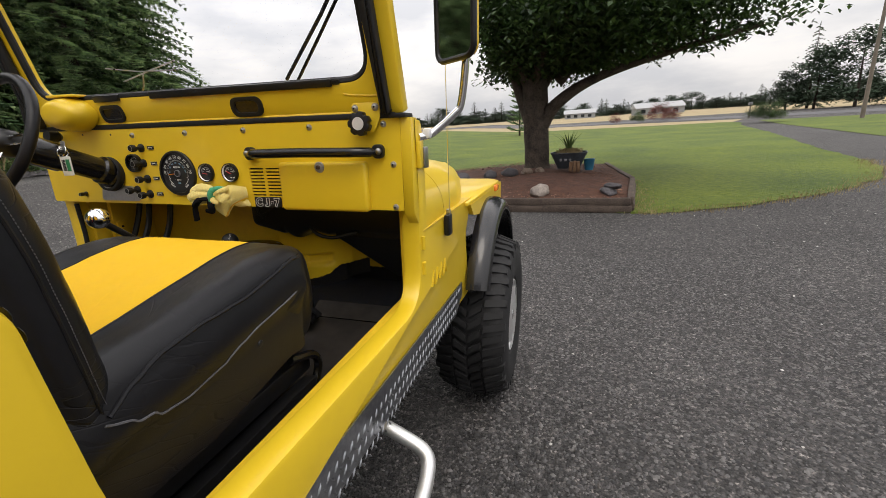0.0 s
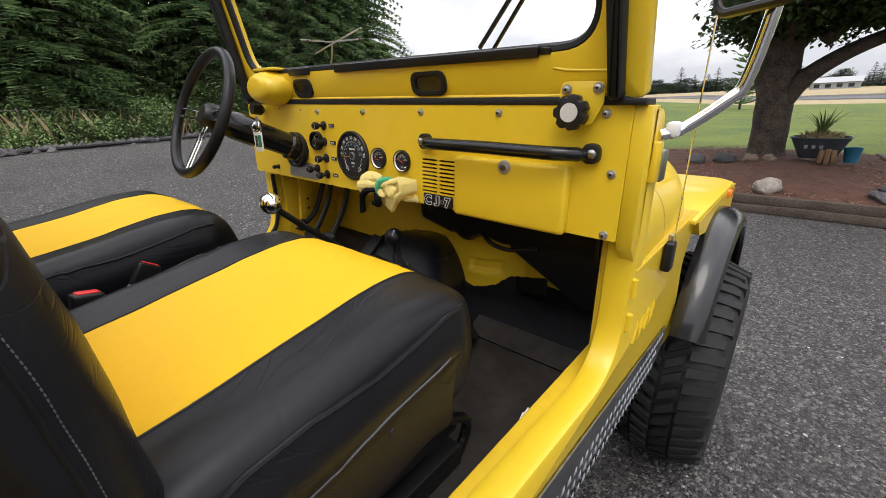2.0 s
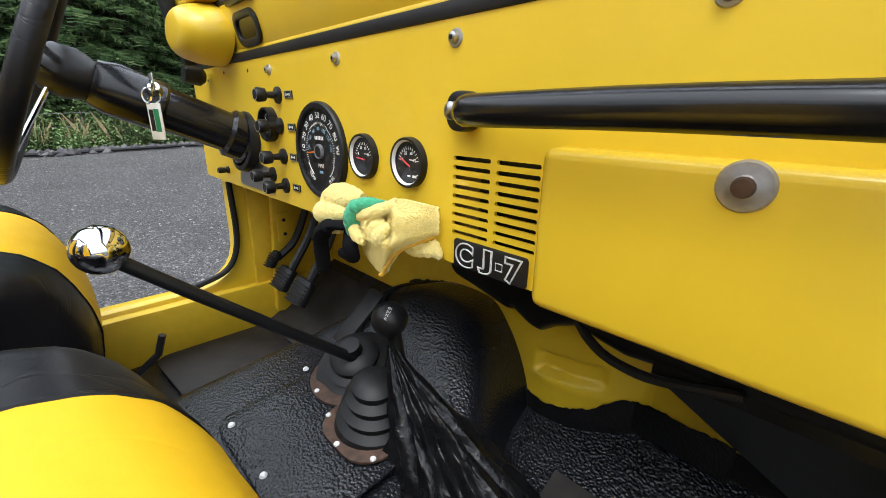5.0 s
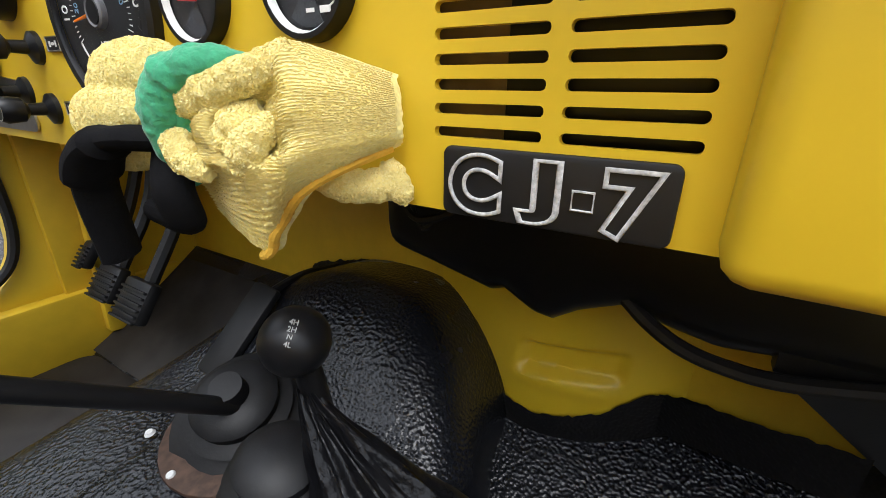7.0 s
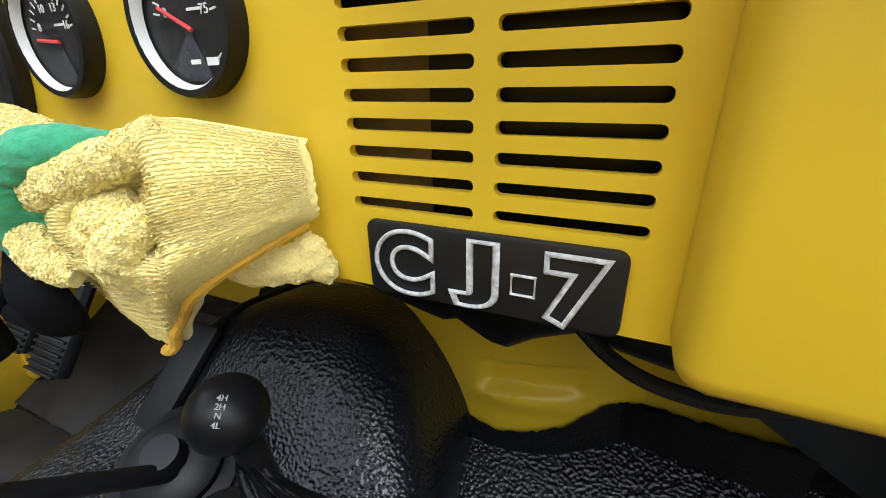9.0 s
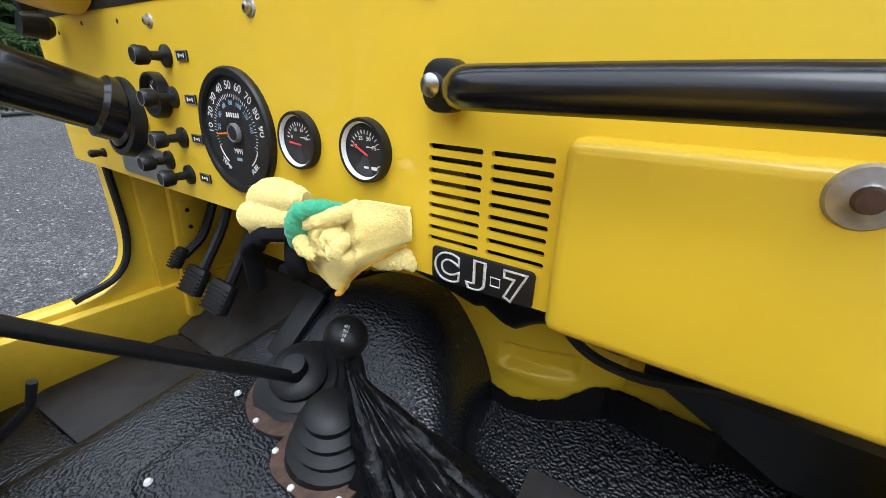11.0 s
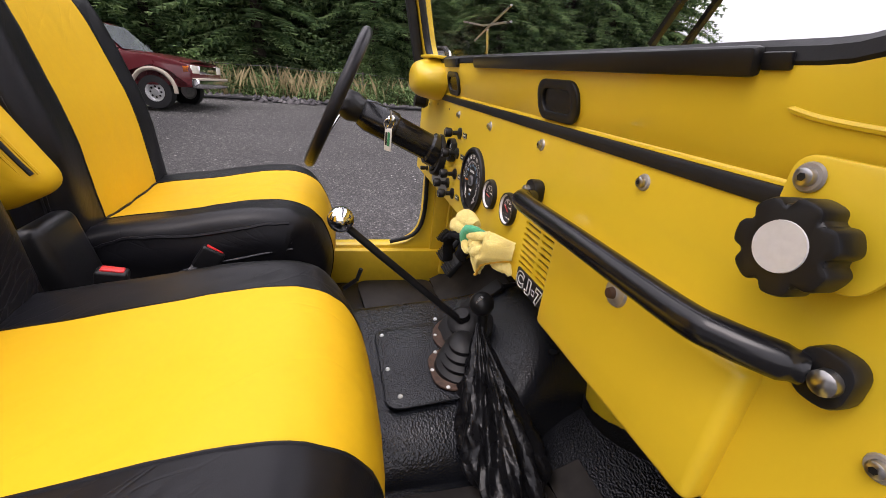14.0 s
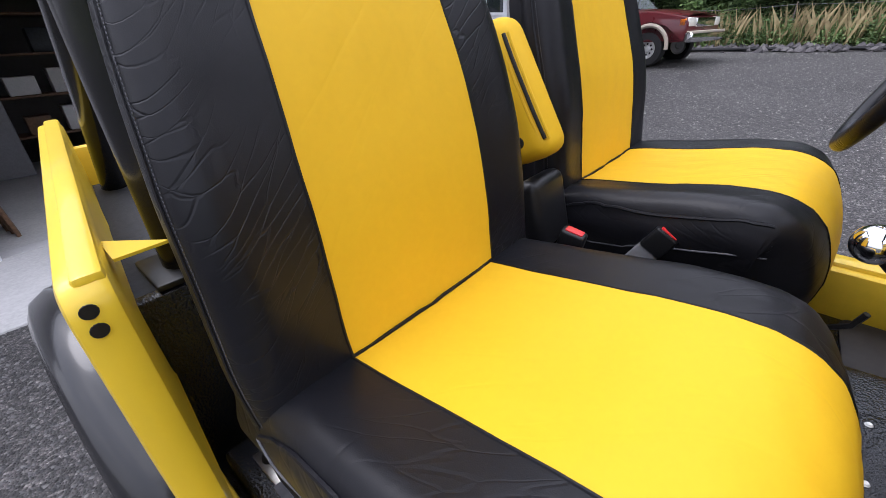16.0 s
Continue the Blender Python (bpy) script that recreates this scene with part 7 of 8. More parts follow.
lo_cut = lambda c: c.x > -1.25 + 0.35 * noise.noise(c * 0.9) - 0.5 * max(0, c.z - 3.6) and c.z > 2.02 + 0.12 * max(0, c.x - 0.3) - 0.10 * max(0, -c.x - 0.6) + 0.30 * noise.noise(c * 1.3)
for L in (BOUGHS[0], BOUGHS[7]):
    for p in arc_pts(L, 6)[9:]:
        tips += [p + Vector((rnd.uniform(-0.4, 0.4), rnd.uniform(-0.7, 0.7), rnd.uniform(0.2, 1.3))) for _ in range(4)]
vs, fs = leaves(tips, 78000, 0.50, 0.12, 8, cut=lo_cut)
raw("crown", vs, fs, leaf_i, tree, "dense dark green crown with drooping leaves")

swing(before, 3.2, 0.945)

# ---- conifers ----
def conifer(height, radius, seed, lean=0.0, gap=0.0, droop=0.45, density=1.0, step=0.32, wide=1.0):
    """Vertices and faces of needles: tiers of drooping boughs made of many narrow sprays."""
    rn = random.Random(seed)
    vs, fs = [], []
    z = height * (0.06 + gap)
    while z < height * 0.985:
        t = z / height
        reach = radius * (1 - t) ** 0.75 * rn.uniform(0.75, 1.1) + 0.12
        n = max(4, int((7 + 5 * (1 - t)) * density))
        a0 = rn.uniform(0, 6.28)
        for k in range(n):
            a = a0 + 2 * math.pi * k / n + rn.uniform(-0.3, 0.3)
            L = reach * rn.uniform(0.65, 1.15)
            d = Vector((math.cos(a), math.sin(a), 0))
            s = Vector((-d.y, d.x, 0))
            zz = z + rn.uniform(-0.2, 0.2)
            steps = max(3, int(L / step))
            for q in range(steps):
                f = (q + 0.6) / steps
                c = d * L * f + Vector((0, 0, zz - droop * L * f * f + 0.10 * L * f))
                w = (0.24 * L * (1 - 0.75 * f) + 0.10) * (0.55 + 0.45 * wide)
                for side in (-1, 1):
                    ll = w * rn.uniform(0.7, 1.3)
                    tip = c + (s * side * 0.9 + d * 0.55).normalized() * ll + Vector((0, 0, -0.28 * ll))
                    i = len(vs)
                    wd = (0.10 + 0.06 * rn.random()) * wide
                    vs += [c - d * wd, c + d * wd, tip + d * 0.02 + Vector((0, 0, 0.03)), tip - d * 0.05, (c + tip) / 2 + Vector((0, 0, -0.10 - 0.10 * rn.random()))]
                    fs += [(i, i + 1, i + 2, i + 3), (i, i + 4, i + 1)]
        z += height * (0.021 + 0.012 * rn.random()) / max(0.6, density)
    i = len(vs)
    vs += [(0.1, 0, height * 0.97), (-0.05, 0.09, height * 0.97), (-0.05, -0.09, height * 0.97), (0, 0, height * 1.02)]
    fs += [(i, i + 1, i + 3), (i + 1, i + 2, i + 3), (i + 2, i, i + 3)]
    return vs, fs

def conifer_tree(height, radius, seed, label, mat=fir_m, gap=0.0, droop=0.45, density=1.0, group="forest firs", name="fir_tree", step=0.32, wide=1.0):
    t = thing(name, label, "tree", (0, 0, 0), group)
    part("trunk", tube([(0, 0, -0.1), (0.02, 0, height * 0.5), (0, 0, height * 0.98)], [0.018 * height, 0.010 * height, 0.01], 8), bark_con, t)
    vs, fs = conifer(height, radius, seed, 0, gap, droop, density, step, wide)
    raw("crown", vs, fs, mat, t)
    return t

fir_i = island_mat("fir_sprays", [(0.045, 0.085, 0.040), (0.10, 0.165, 0.070), (0.17, 0.255, 0.105), (0.27, 0.36, 0.16)], 0.75, 0.45)
rnd = random.Random(77)
protos = [conifer_tree(h, r, sd, "tall dark green fir in the forest edge", mat=fir_i, gap=g, droop=dr, step=0.19, wide=0.5) for h, r, sd, g, dr in ((17, 3.4, 1, 0.0, 0.5), (14, 3.2, 2, 0.0, 0.42), (20, 3.8, 3, 0.02, 0.55), (10, 2.7, 4, 0.0, 0.4))]
# forest edge: y runs along it, x is the edge of the trees
spots = []
y = -34.0
while y < 21.2:
    for row in range(3):
        x = -21.0 - 0.10 * max(0, y) - row * 2.6 + rnd.uniform(-1.0, 0.8)
        spots.append((x, y + rnd.uniform(-0.8, 0.8) + row * 0.6, row))
    y += 2.1
for i, (x, y, row) in enumerate(spots):
    p = protos[rnd.choice((0, 2, 0, 1)) if row > 1 else rnd.choice((0, 1, 3, 1, 0))]
    k = rnd.uniform(0.85, 1.15)
    o = copy_thing(p, Matrix.Translation((x, y, 0)) @ Matrix.Rotation(rnd.uniform(0, 6.28), 4, "Z"))
    o.scale = (k * 1.2, k * 1.2, k * rnd.uniform(0.92, 1.1))
for i, p in enumerate(protos):
    p.location = (-36 - 4 * i, -12 + 9 * i, 0)

# understory shrubs, weeds, dry grass, rocks along the forest edge
def shrub_mesh(r, h, count, seed, size=0.09):
    rn = random.Random(seed)
    cs = []
    for _ in range(40):
        a, q = rn.uniform(0, 6.28), math.sqrt(rn.random()) * r
        cs.append((q * math.cos(a), q * math.sin(a), h * rn.uniform(0.25, 0.9) * (1 - 0.5 * (q / r) ** 2)))
    return leaves(cs, count, r * 0.20, size, seed + 1, 0.4, cut=lambda c: c.z > 0.03)
shr = []
for k, (r, h) in enumerate(((1.1, 1.7), (0.9, 1.2), (1.4, 2.2))):
    s = thing("shrub", "leafy green shrub at the forest edge", "shrub", (0, 0, 0), "edge shrubs")
    vs, fs = shrub_mesh(r, h, 2600, 30 + k, 0.11)
    raw("leaves", vs, fs, shrub_m, s)
    bm = bmesh.new()
    for q in range(6):
        a = q * 1.05
        tube([(0, 0, -0.05), (0.3 * r * math.cos(a), 0.3 * r * math.sin(a), h * 0.4), (0.6 * r * math.cos(a), 0.6 * r * math.sin(a), h * 0.75)], [0.02, 0.014, 0.006], 5, bm=bm)
    part("stems", bm, bark_con, s)
    shr.append(s)
y = -12.0
k = 0
while y < 20:
    ex = -18.3 - 0.18 * max(0, y)
    q = rnd.choice((0.5, 0.65, 0.8, 1.0, 1.15))
    o = copy_thing(shr[k % 3], Matrix.Translation((ex + rnd.uniform(-1.2, 0.6), y, 0)) @ Matrix.Rotation(rnd.uniform(0, 6.28), 4, "Z"))
    o.scale = (q, q, q)
    y += rnd.uniform(0.6, 1.3)
    k += 1
for i, s in enumerate(shr):
    s.location = (-20.2, -13.5 - 1.8 * i, 0)

def tufts(count, seed, fn, h0, h1, wid):
    rn = random.Random(seed)
    vs, fs = [], []
    for _ in range(count):
        x, y = fn(rn)
        if h0 > 0.1 and noise.noise((x * 0.9, y * 0.9, seed)) < -0.08 and rn.random() < 0.85:
            continue
        a, h = rn.uniform(0, 6.28), rn.uniform(h0, h1)
        d, b = Vector((math.cos(a), math.sin(a), 0)), rn.uniform(0.05, 0.45)
        s = Vector((-d.y, d.x, 0))
        c = Vector((x, y, 0))
        i = len(vs)
        vs += [c - s * wid, c + s * wid, c + d * h * b * 0.35 + s * wid * 0.7 + Vector((0, 0, h * 0.6)), c + d * h * b + Vector((0, 0, h))]
        fs += [(i, i + 1, i + 2), (i, i + 2, i + 3)]
    return vs, fs
def edge_strip(lo, hi):
    def fn(rn):
        y = rn.uniform(-11, 24)
        return (-17.3 - 0.20 * max(0, y) - rn.uniform(lo, hi), y)
    return fn
low_shr = []
for k, (r, h) in enumerate(((0.55, 0.7), (0.45, 0.95), (0.7, 0.6))):
    q = thing("weed_clump", "leafy green weed clump at the yard's edge", "weeds", (-17.9, -12.5 - k, 0), "weed clumps")
    vs, fs = shrub_mesh(r, h, 1300, 130 + k, 0.085)
    raw("leaves", vs, fs, shrub_m, q)
    low_shr.append(q)
y = -11.0
k = 0
while y < 21:
    o = copy_thing(low_shr[k % 3], Matrix.Translation((-17.45 - 0.20 * max(0, y) - rnd.uniform(0.0, 1.5), y, 0)) @ Matrix.Rotation(rnd.uniform(0, 6.28), 4, "Z"))
    q = rnd.uniform(0.7, 1.35)
    o.scale = (q, q, q * rnd.uniform(0.8, 1.4))
    y += rnd.uniform(0.25, 0.6)
    k += 1
y = -10.0
while y < 20:
    o = copy_thing(low_shr[k % 3], Matrix.Translation((-18.7 - 0.20 * max(0, y) - rnd.uniform(0.0, 1.6), y, 0)) @ Matrix.Rotation(rnd.uniform(0, 6.28), 4, "Z"))
    q = rnd.uniform(1.5, 2.3)
    o.scale = (q, q, q * rnd.uniform(0.9, 1.5))
    y += rnd.uniform(0.6, 1.3)
    k += 1
vs, fs = tufts(14000, 3, edge_strip(0.0, 2.4), 0.25, 0.85, 0.009)
tagged(raw("tall_weeds", vs, fs, weed_m), "tall green weeds along the forest edge", "weeds", kind="stuff")
vs, fs = tufts(5200, 4, edge_strip(-0.1, 1.9), 0.45, 1.35, 0.006)
tagged(raw("dry_grass", vs, fs, dry_m), "tall dry seeding grass along the forest edge", "grass", kind="stuff")
vs, fs = [], []
rn = random.Random(9)
for _ in range(1100):
    y = rn.uniform(-9, 18)
    x = -16.7 - 0.20 * max(0, y) + rn.gauss(0, 0.32)
    r = rn.uniform(0.05, 0.17)
    i = len(vs)
    for bx, by, bz in ((1, 0, 0.1), (0.3, 0.9, 0), (-0.8, 0.55, 0.05), (-0.75, -0.6, 0), (0.35, -0.95, 0.08), (0.1, 0.05, 0.9), (0.5, 0.5, 0.55), (-0.5, -0.2, 0.6)):
        vs.append((x + bx * r * rn.uniform(0.7, 1.2), y + by * r * rn.uniform(0.7, 1.2), bz * r * rn.uniform(0.7, 1.2) + 0.10 * max(0, 1 - abs(x + 16.9 + 0.2 * max(0, y)))))
    fs += [(i, i + 1, i + 6), (i + 1, i + 5, i + 6), (i, i + 6, i + 5), (i + 1, i + 2, i + 5), (i + 2, i + 7, i + 5), (i + 2, i + 3, i + 7), (i + 3, i + 4, i + 7), (i + 4, i + 5, i + 7), (i + 4, i, i + 5)]
rock_i = island_mat("edge_rocks", [(0.03, 0.028, 0.031), (0.055, 0.05, 0.053), (0.085, 0.078, 0.08), (0.13, 0.12, 0.12)], 0.85)
tagged(raw("rock_border", vs, fs, rock_i), "border of broken dark basalt rocks", "rocks", kind="stuff")
def lawn_spot(rn):
    while True:
        y = 5.5 + 11.0 * rn.random() ** 2.0
        x = rn.uniform(2.1, 8.8)
        lim = float(np.interp(y, [p[1] for p in LAWN_EDGE], [p[0] for p in LAWN_EDGE]))
        if x < lim + 0.10 * noise.noise((x * 2, y * 2, 0)):
            return (x, y)
vs, fs = tufts(42000, 14, lawn_spot, 0.012, 0.032, 0.006)
tagged(raw("lawn_blades", vs, fs, blade_m), "short green grass blades of the lawn", "grass", kind="stuff")
def straw_spot(rn):
    q = rn.random()
    y = 5.5 + 5.5 * q ** 1.5
    lim = float(np.interp(y, [p[1] for p in LAWN_EDGE], [p[0] for p in LAWN_EDGE]))
    if rn.random() < 0.35:
        return (2.2 + abs(rn.gauss(0, 0.22)), rn.uniform(5.4, 9.0))
    return (lim + rn.gauss(0.02, 0.14), y + rn.gauss(0, 0.08))
vs, fs = tufts(2600, 15, straw_spot, 0.02, 0.07, 0.005)
tagged(raw("dry_straw", vs, fs, dry_m), "dry cut straw along the lawn's edge", "grass", kind="stuff")
# wire fence
fence = thing("wire_fence", "low wire fence with thin posts before the forest", "fence", (-18.4, 3, 0))
ys = [-9 + 3.4 * k for k in range(10)]
for y in ys:
    part("post", tube([(-0.20 * max(0, y), y - 3, 0), (-0.20 * max(0, y), y - 3, 1.35)], 0.025, 8), pole_m, fence)
for z in (0.85, 1.28):
    pts = []
    for a, b in zip(ys, ys[1:]):
        for q in range(5):
            y = a + (b - a) * q / 5
            pts.append((-0.20 * max(0, y), y - 3, z - 0.06 * math.sin(math.pi * q / 5)))
    part("wire", tube(pts, 0.010, 5), grey_sleeve, fence)
part_h = thing("drain_hose", "black drain hose lying along the rocks", "hose", (-16.2, 0, 0.06))
part("hose", tube(arc_pts([(0.3, -7, 0), (0.1, -4.5, 0.02), (-0.2, -2, 0.03), (-0.3, 0.5, 0.02), (-0.5, 3, 0.02), (-1.2, 6, 0.0)], 8), 0.045, 8), rubber, part_h)

# ---- maroon pickup truck ----
def pickup(m):
    t = thing("pickup_truck", "maroon pickup truck with tan lower trim parked by the weeds", "car")
    t.matrix_world = m
    # own axes: x right, y ahead, origin under the middle of the front axle
    side = fillet([(-4.5, 0.50), (-0.62, 0.50), (-0.48, 0.82), (0.0, 0.98), (0.42, 0.86), (0.52, 0.55), (0.88, 0.56), (0.92, 0.95), (0.86, 1.10), (0.1, 1.24), (-0.72, 1.30), (-1.55, 1.34), (-4.5, 1.34)], [0.05, 0.02, 0.12, 0.2, 0.12, 0.02, 0.05, 0.05, 0.10, 0.2, 0.05, 0.02, 0.05], 5)
    part("body", sheet(side, 1.86, along(-0.93), bev=0.05), maroon, t)
    hood_ = surface(lambda u, v: Vector(((u - 0.5) * 1.72, -0.72 + 1.58 * v, 1.24 + 0.09 * math.sin(math.pi * u) ** 0.5 * (1 - 0.35 * v) - 0.13 * v ** 2.2)), 20, 10)
    part("hood", hood_, maroon, t)
    cab = fillet([(-2.75, 1.30), (-0.68, 1.28), (-1.32, 1.86), (-1.55, 1.93), (-2.55, 1.93), (-2.70, 1.85)], [0, 0.02, 0.12, 0.1, 0.12, 0.08], 5)
    part("cab", sheet(cab, 1.56, along(-0.78), bev=0.06), maroon, t)
    for sx in (1, -1):
        part("side_window", sheet(fillet([(-1.78, 1.36), (-0.98, 1.36), (-1.40, 1.80), (-1.74, 1.84)], [0.03] * 4, 4), 0.012, along(sx * 0.778 if sx > 0 else -0.79)), truck_glass, t)
        part("side_window", sheet(fillet([(-2.55, 1.36), (-1.88, 1.36), (-1.86, 1.84), (-2.48, 1.84)], [0.04] * 4, 4), 0.012, along(sx * 0.778 if sx > 0 else -0.79)), truck_glass, t)
        part("lower_trim", sheet(fillet([(-4.5, 0.48), (-0.62, 0.48), (-0.60, 0.68), (-4.5, 0.68)], [0.02] * 4, 3), 0.02, along(0.925 if sx > 0 else -0.945)), tan_paint, t)
        part("wheel_lip", tube([(sx * 0.935, 0.50 * math.cos(radians(a)), 0.44 + 0.50 * math.sin(radians(a))) for a in range(-5, 186, 10)], 0.05, 8), tan_paint, t)
        part("door_mirror", box((sx * 0.99, -0.98, 1.42), (0.14, 0.10, 0.20), 0.03), plastic_k, t)
        part("door_handle", box((sx * 0.935, -1.82, 1.12), (0.02, 0.16, 0.05), 0.008), plastic_k, t)
        part("door_seam", box((sx * 0.932, -0.86, 0.98), (0.006, 0.012, 0.62), 0), plastic_k, t)
        part("headlamp", box((sx * 0.70, 0.86, 0.98), (0.40, 0.14, 0.20), 0.04), lamp_lens, t)
        part("marker_lamp", box((sx * 0.90, 0.78, 0.98), (0.06, 0.16, 0.17), 0.02), orange_m, t)
        for wy in (0.0, -3.4):
            w = part("wheel", lathe([(0.39, 0.0), (0.40, 0.03), (0.40, 0.22), (0.385, 0.25), (0.23, 0.255), (0.22, 0.20)], (sx * 0.68, wy, 0.40), (sx, 0, 0), 32), tyre_rub, t)
            part("rim", lathe([(0.0, 0.235), (0.07, 0.235), (0.08, 0.20), (0.17, 0.20), (0.19, 0.245), (0.225, 0.25)], (sx * 0.68, wy, 0.40), (sx, 0, 0), 24), alu, w)
            for q in range(8):
                a = q * math.pi / 4
                part("rim_hole", lathe([(0, 0.004), (0.026, 0.004)], (sx * 0.882, wy + 0.125 * math.cos(a), 0.40 + 0.125 * math.sin(a)), (sx, 0, 0), 10), rubber, w)
    part("windshield", sheet([(-0.70, 0), (0.70, 0), (0.62, 0.80), (-0.62, 0.80)], 0.012, Matrix.Translation((0, -0.70, 1.31)) @ pose(0, 0, 0, 138, 0, 0) @ Matrix.Translation((0, 0, -0.035))), truck_glass, t)
    part("bumper", box((0, 0.98, 0.66), (1.90, 0.20, 0.24), 0.06), chrome, t)
    part("bumper_trim", box((0, 1.00, 0.76), (1.86, 0.18, 0.06), 0.02), tan_paint, t)
    part("grille", box((0, 0.92, 0.97), (1.05, 0.06, 0.20), 0.02), chrome, t)
    part("mud_flap", box((0.80, -0.60, 0.36), (0.24, 0.02, 0.26), 0.005), rubber, t)
    return t
pickup(Matrix.Translation((-12.4, -4.24, 0)) @ Matrix.Rotation(radians(-8.2), 4, "Z"))

# ---- garage ----
gar = thing("garage", "grey-sided garage with one open bay and a white panel door", "building", (0, -5, 0))
GY = -5.2
def gpart(name, bm, mat, label="", parent=None):
    bmesh.ops.transform(bm, matrix=Matrix.Translation((0, 5, 0)), verts=bm.verts)
    return part(name, bm, mat, parent or gar, label)
wall_out = [(-9.5, 0), (5.5, 0), (5.5, 3.2), (-9.5, 3.2)]
open_bay = [(-2.35, 0.02), (1.00, 0.02), (1.00, 2.35), (-2.35, 2.35)]
door_bay = fillet([(-6.45, 0.02), (-3.35, 0.02), (-3.35, 2.28), (-6.45, 2.28)], [0, 0, 0.0, 0.0], 2)
gpart("wall", sheet(wall_out, 0.16, across(GY - 0.16), holes=[open_bay[::-1], door_bay[::-1]]), siding, "grey lap siding wall")
for k in range(20):
    z = 0.08 + 0.16 * k
    for x0, x1 in ((-9.5, -6.55), (-3.25, -2.45), (1.10, 5.5)) if z < 2.4 else ((-9.5, 5.5),):
        gpart("siding_board", box(((x0 + x1) / 2, GY + 0.010, z + 0.07), (x1 - x0, 0.02, 0.155), 0, m=pose(0, 0, 0, 4, 0, 0)), siding)
for x0, x1, zt in ((-2.35, 1.0, 2.35), (-6.45, -3.35, 2.28)):
    gpart("door_trim", box((x0 - 0.05, GY + 0.03, zt / 2), (0.11, 0.06, zt), 0.006), white_door)
    gpart("door_trim", box((x1 + 0.05, GY + 0.03, zt / 2), (0.11, 0.06, zt), 0.006), white_door)
    gpart("door_trim", box(((x0 + x1) / 2, GY + 0.03, zt + 0.06), (x1 - x0 + 0.2, 0.06, 0.12), 0.006), white_door)
gd = gpart("garage_door", box((-4.9, GY - 0.06, 1.14), (3.1, 0.04, 2.26), 0.004), white_door, "white sectional garage door with small windows")
for k in range(4):
    for j in range(4):
        x, z = -6.06 + 0.775 * j, 0.28 + 0.565 * k
        if k < 3:
            gpart("door_panel", box((x, GY - 0.034, z), (0.62, 0.02, 0.40), 0.012), white_door, "", gd)
        else:
            gpart("window", box((x, GY - 0.036, z - 0.02), (0.50, 0.01, 0.26), 0.004), dark_glass, "", gd)
            gpart("window_frame", sheet(rounded(x - 0.29, x + 0.29, z - 0.19, z + 0.15, 0.02), 0.02, across(GY - 0.04), holes=[rounded(x - 0.245, x + 0.245, z - 0.145, z + 0.105, 0.02)[::-1]]), white_door, "", gd)
gpart("roof", sheet([(-10.0, 0), (6.0, 0), (6.0, 9.5), (-10.0, 9.5)], 0.15, Matrix.Translation((0, GY + 0.55, 3.1)) @ Matrix.Diagonal((1, -1, 1, 1)) @ pose(0, 0, 0, 16, 0, 0)), material("dark_shingles", (0.07, 0.068, 0.07), 0.9, var=0.3, scale=6, bump=0.6, bscale=18), "dark shingle roof")
gpart("fascia", box((-2, GY + 0.55, 3.15), (16, 0.03, 0.20), 0.004), white_door)
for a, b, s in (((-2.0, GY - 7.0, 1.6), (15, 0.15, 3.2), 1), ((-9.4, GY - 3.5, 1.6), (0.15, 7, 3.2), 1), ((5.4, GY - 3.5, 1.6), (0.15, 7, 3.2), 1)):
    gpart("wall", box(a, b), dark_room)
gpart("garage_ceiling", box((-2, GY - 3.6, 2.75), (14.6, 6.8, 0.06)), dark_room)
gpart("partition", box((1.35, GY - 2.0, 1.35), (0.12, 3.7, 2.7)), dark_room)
slab = tagged(part("apron_slab", box((-2.2, -6.6, -0.045), (9.2, 5.6, 0.12), 0.01), concrete), "pale concrete apron and garage floor", "pavement", kind="structure")
tagged(part("slab_joint", box((0.62, -4.5, 0.014), (0.012, 1.35, 0.004)), dark_room), "joint in the concrete apron", "pavement", kind="structure")
shelf = thing("storage_shelf", "dark metal shelf with boxes inside the garage", "shelf", (-0.4, -9.3, 0.02))
for z in (0.4, 0.95, 1.5, 2.0):
    part("shelf_board", box((0, 0, z), (1.9, 0.5, 0.03), 0.004), wood_m, shelf)
for x in (-0.93, 0.93):
    part("shelf_post", box((x, 0, 1.02), (0.05, 0.45, 2.04), 0.004), plastic_k, shelf)
rn = random.Random(3)
for k in range(11):
    bx, bz = -0.8 + 0.42 * (k % 4) + rn.uniform(-0.05, 0.05), (0.415, 0.965, 1.515)[k // 4]
    s_ = (rn.uniform(0.22, 0.36), 0.3, rn.uniform(0.18, 0.36))
    ob = part("storage_box", box((-0.4 + bx, -9.3, 0.02 + bz + s_[2] / 2), s_, 0.01), rn.choice((grey_sleeve, wood_m, barrow_m, paper_m)))
    tagged(ob, "storage box on the garage shelf", "box", "boxes on the shelf")
cab_ = tagged(part("tool_cabinet", box((0.75, -8.6, 0.62), (0.7, 0.5, 1.2), 0.02), grey_sleeve), "grey steel tool cabinet standing in the garage", "cabinet")
ld = thing("leaning_boards", "wooden boards leaning inside the garage door", "boards", (0.88, -5.75, 0.02))
for k in range(3):
    part("board", box((0.02 + 0.03 * k, -0.14 * k, 0.62), (0.03, 0.14, 1.25), 0.004, m=pose(0, 0, 0, 0, 6, 0)), wood_m, ld)

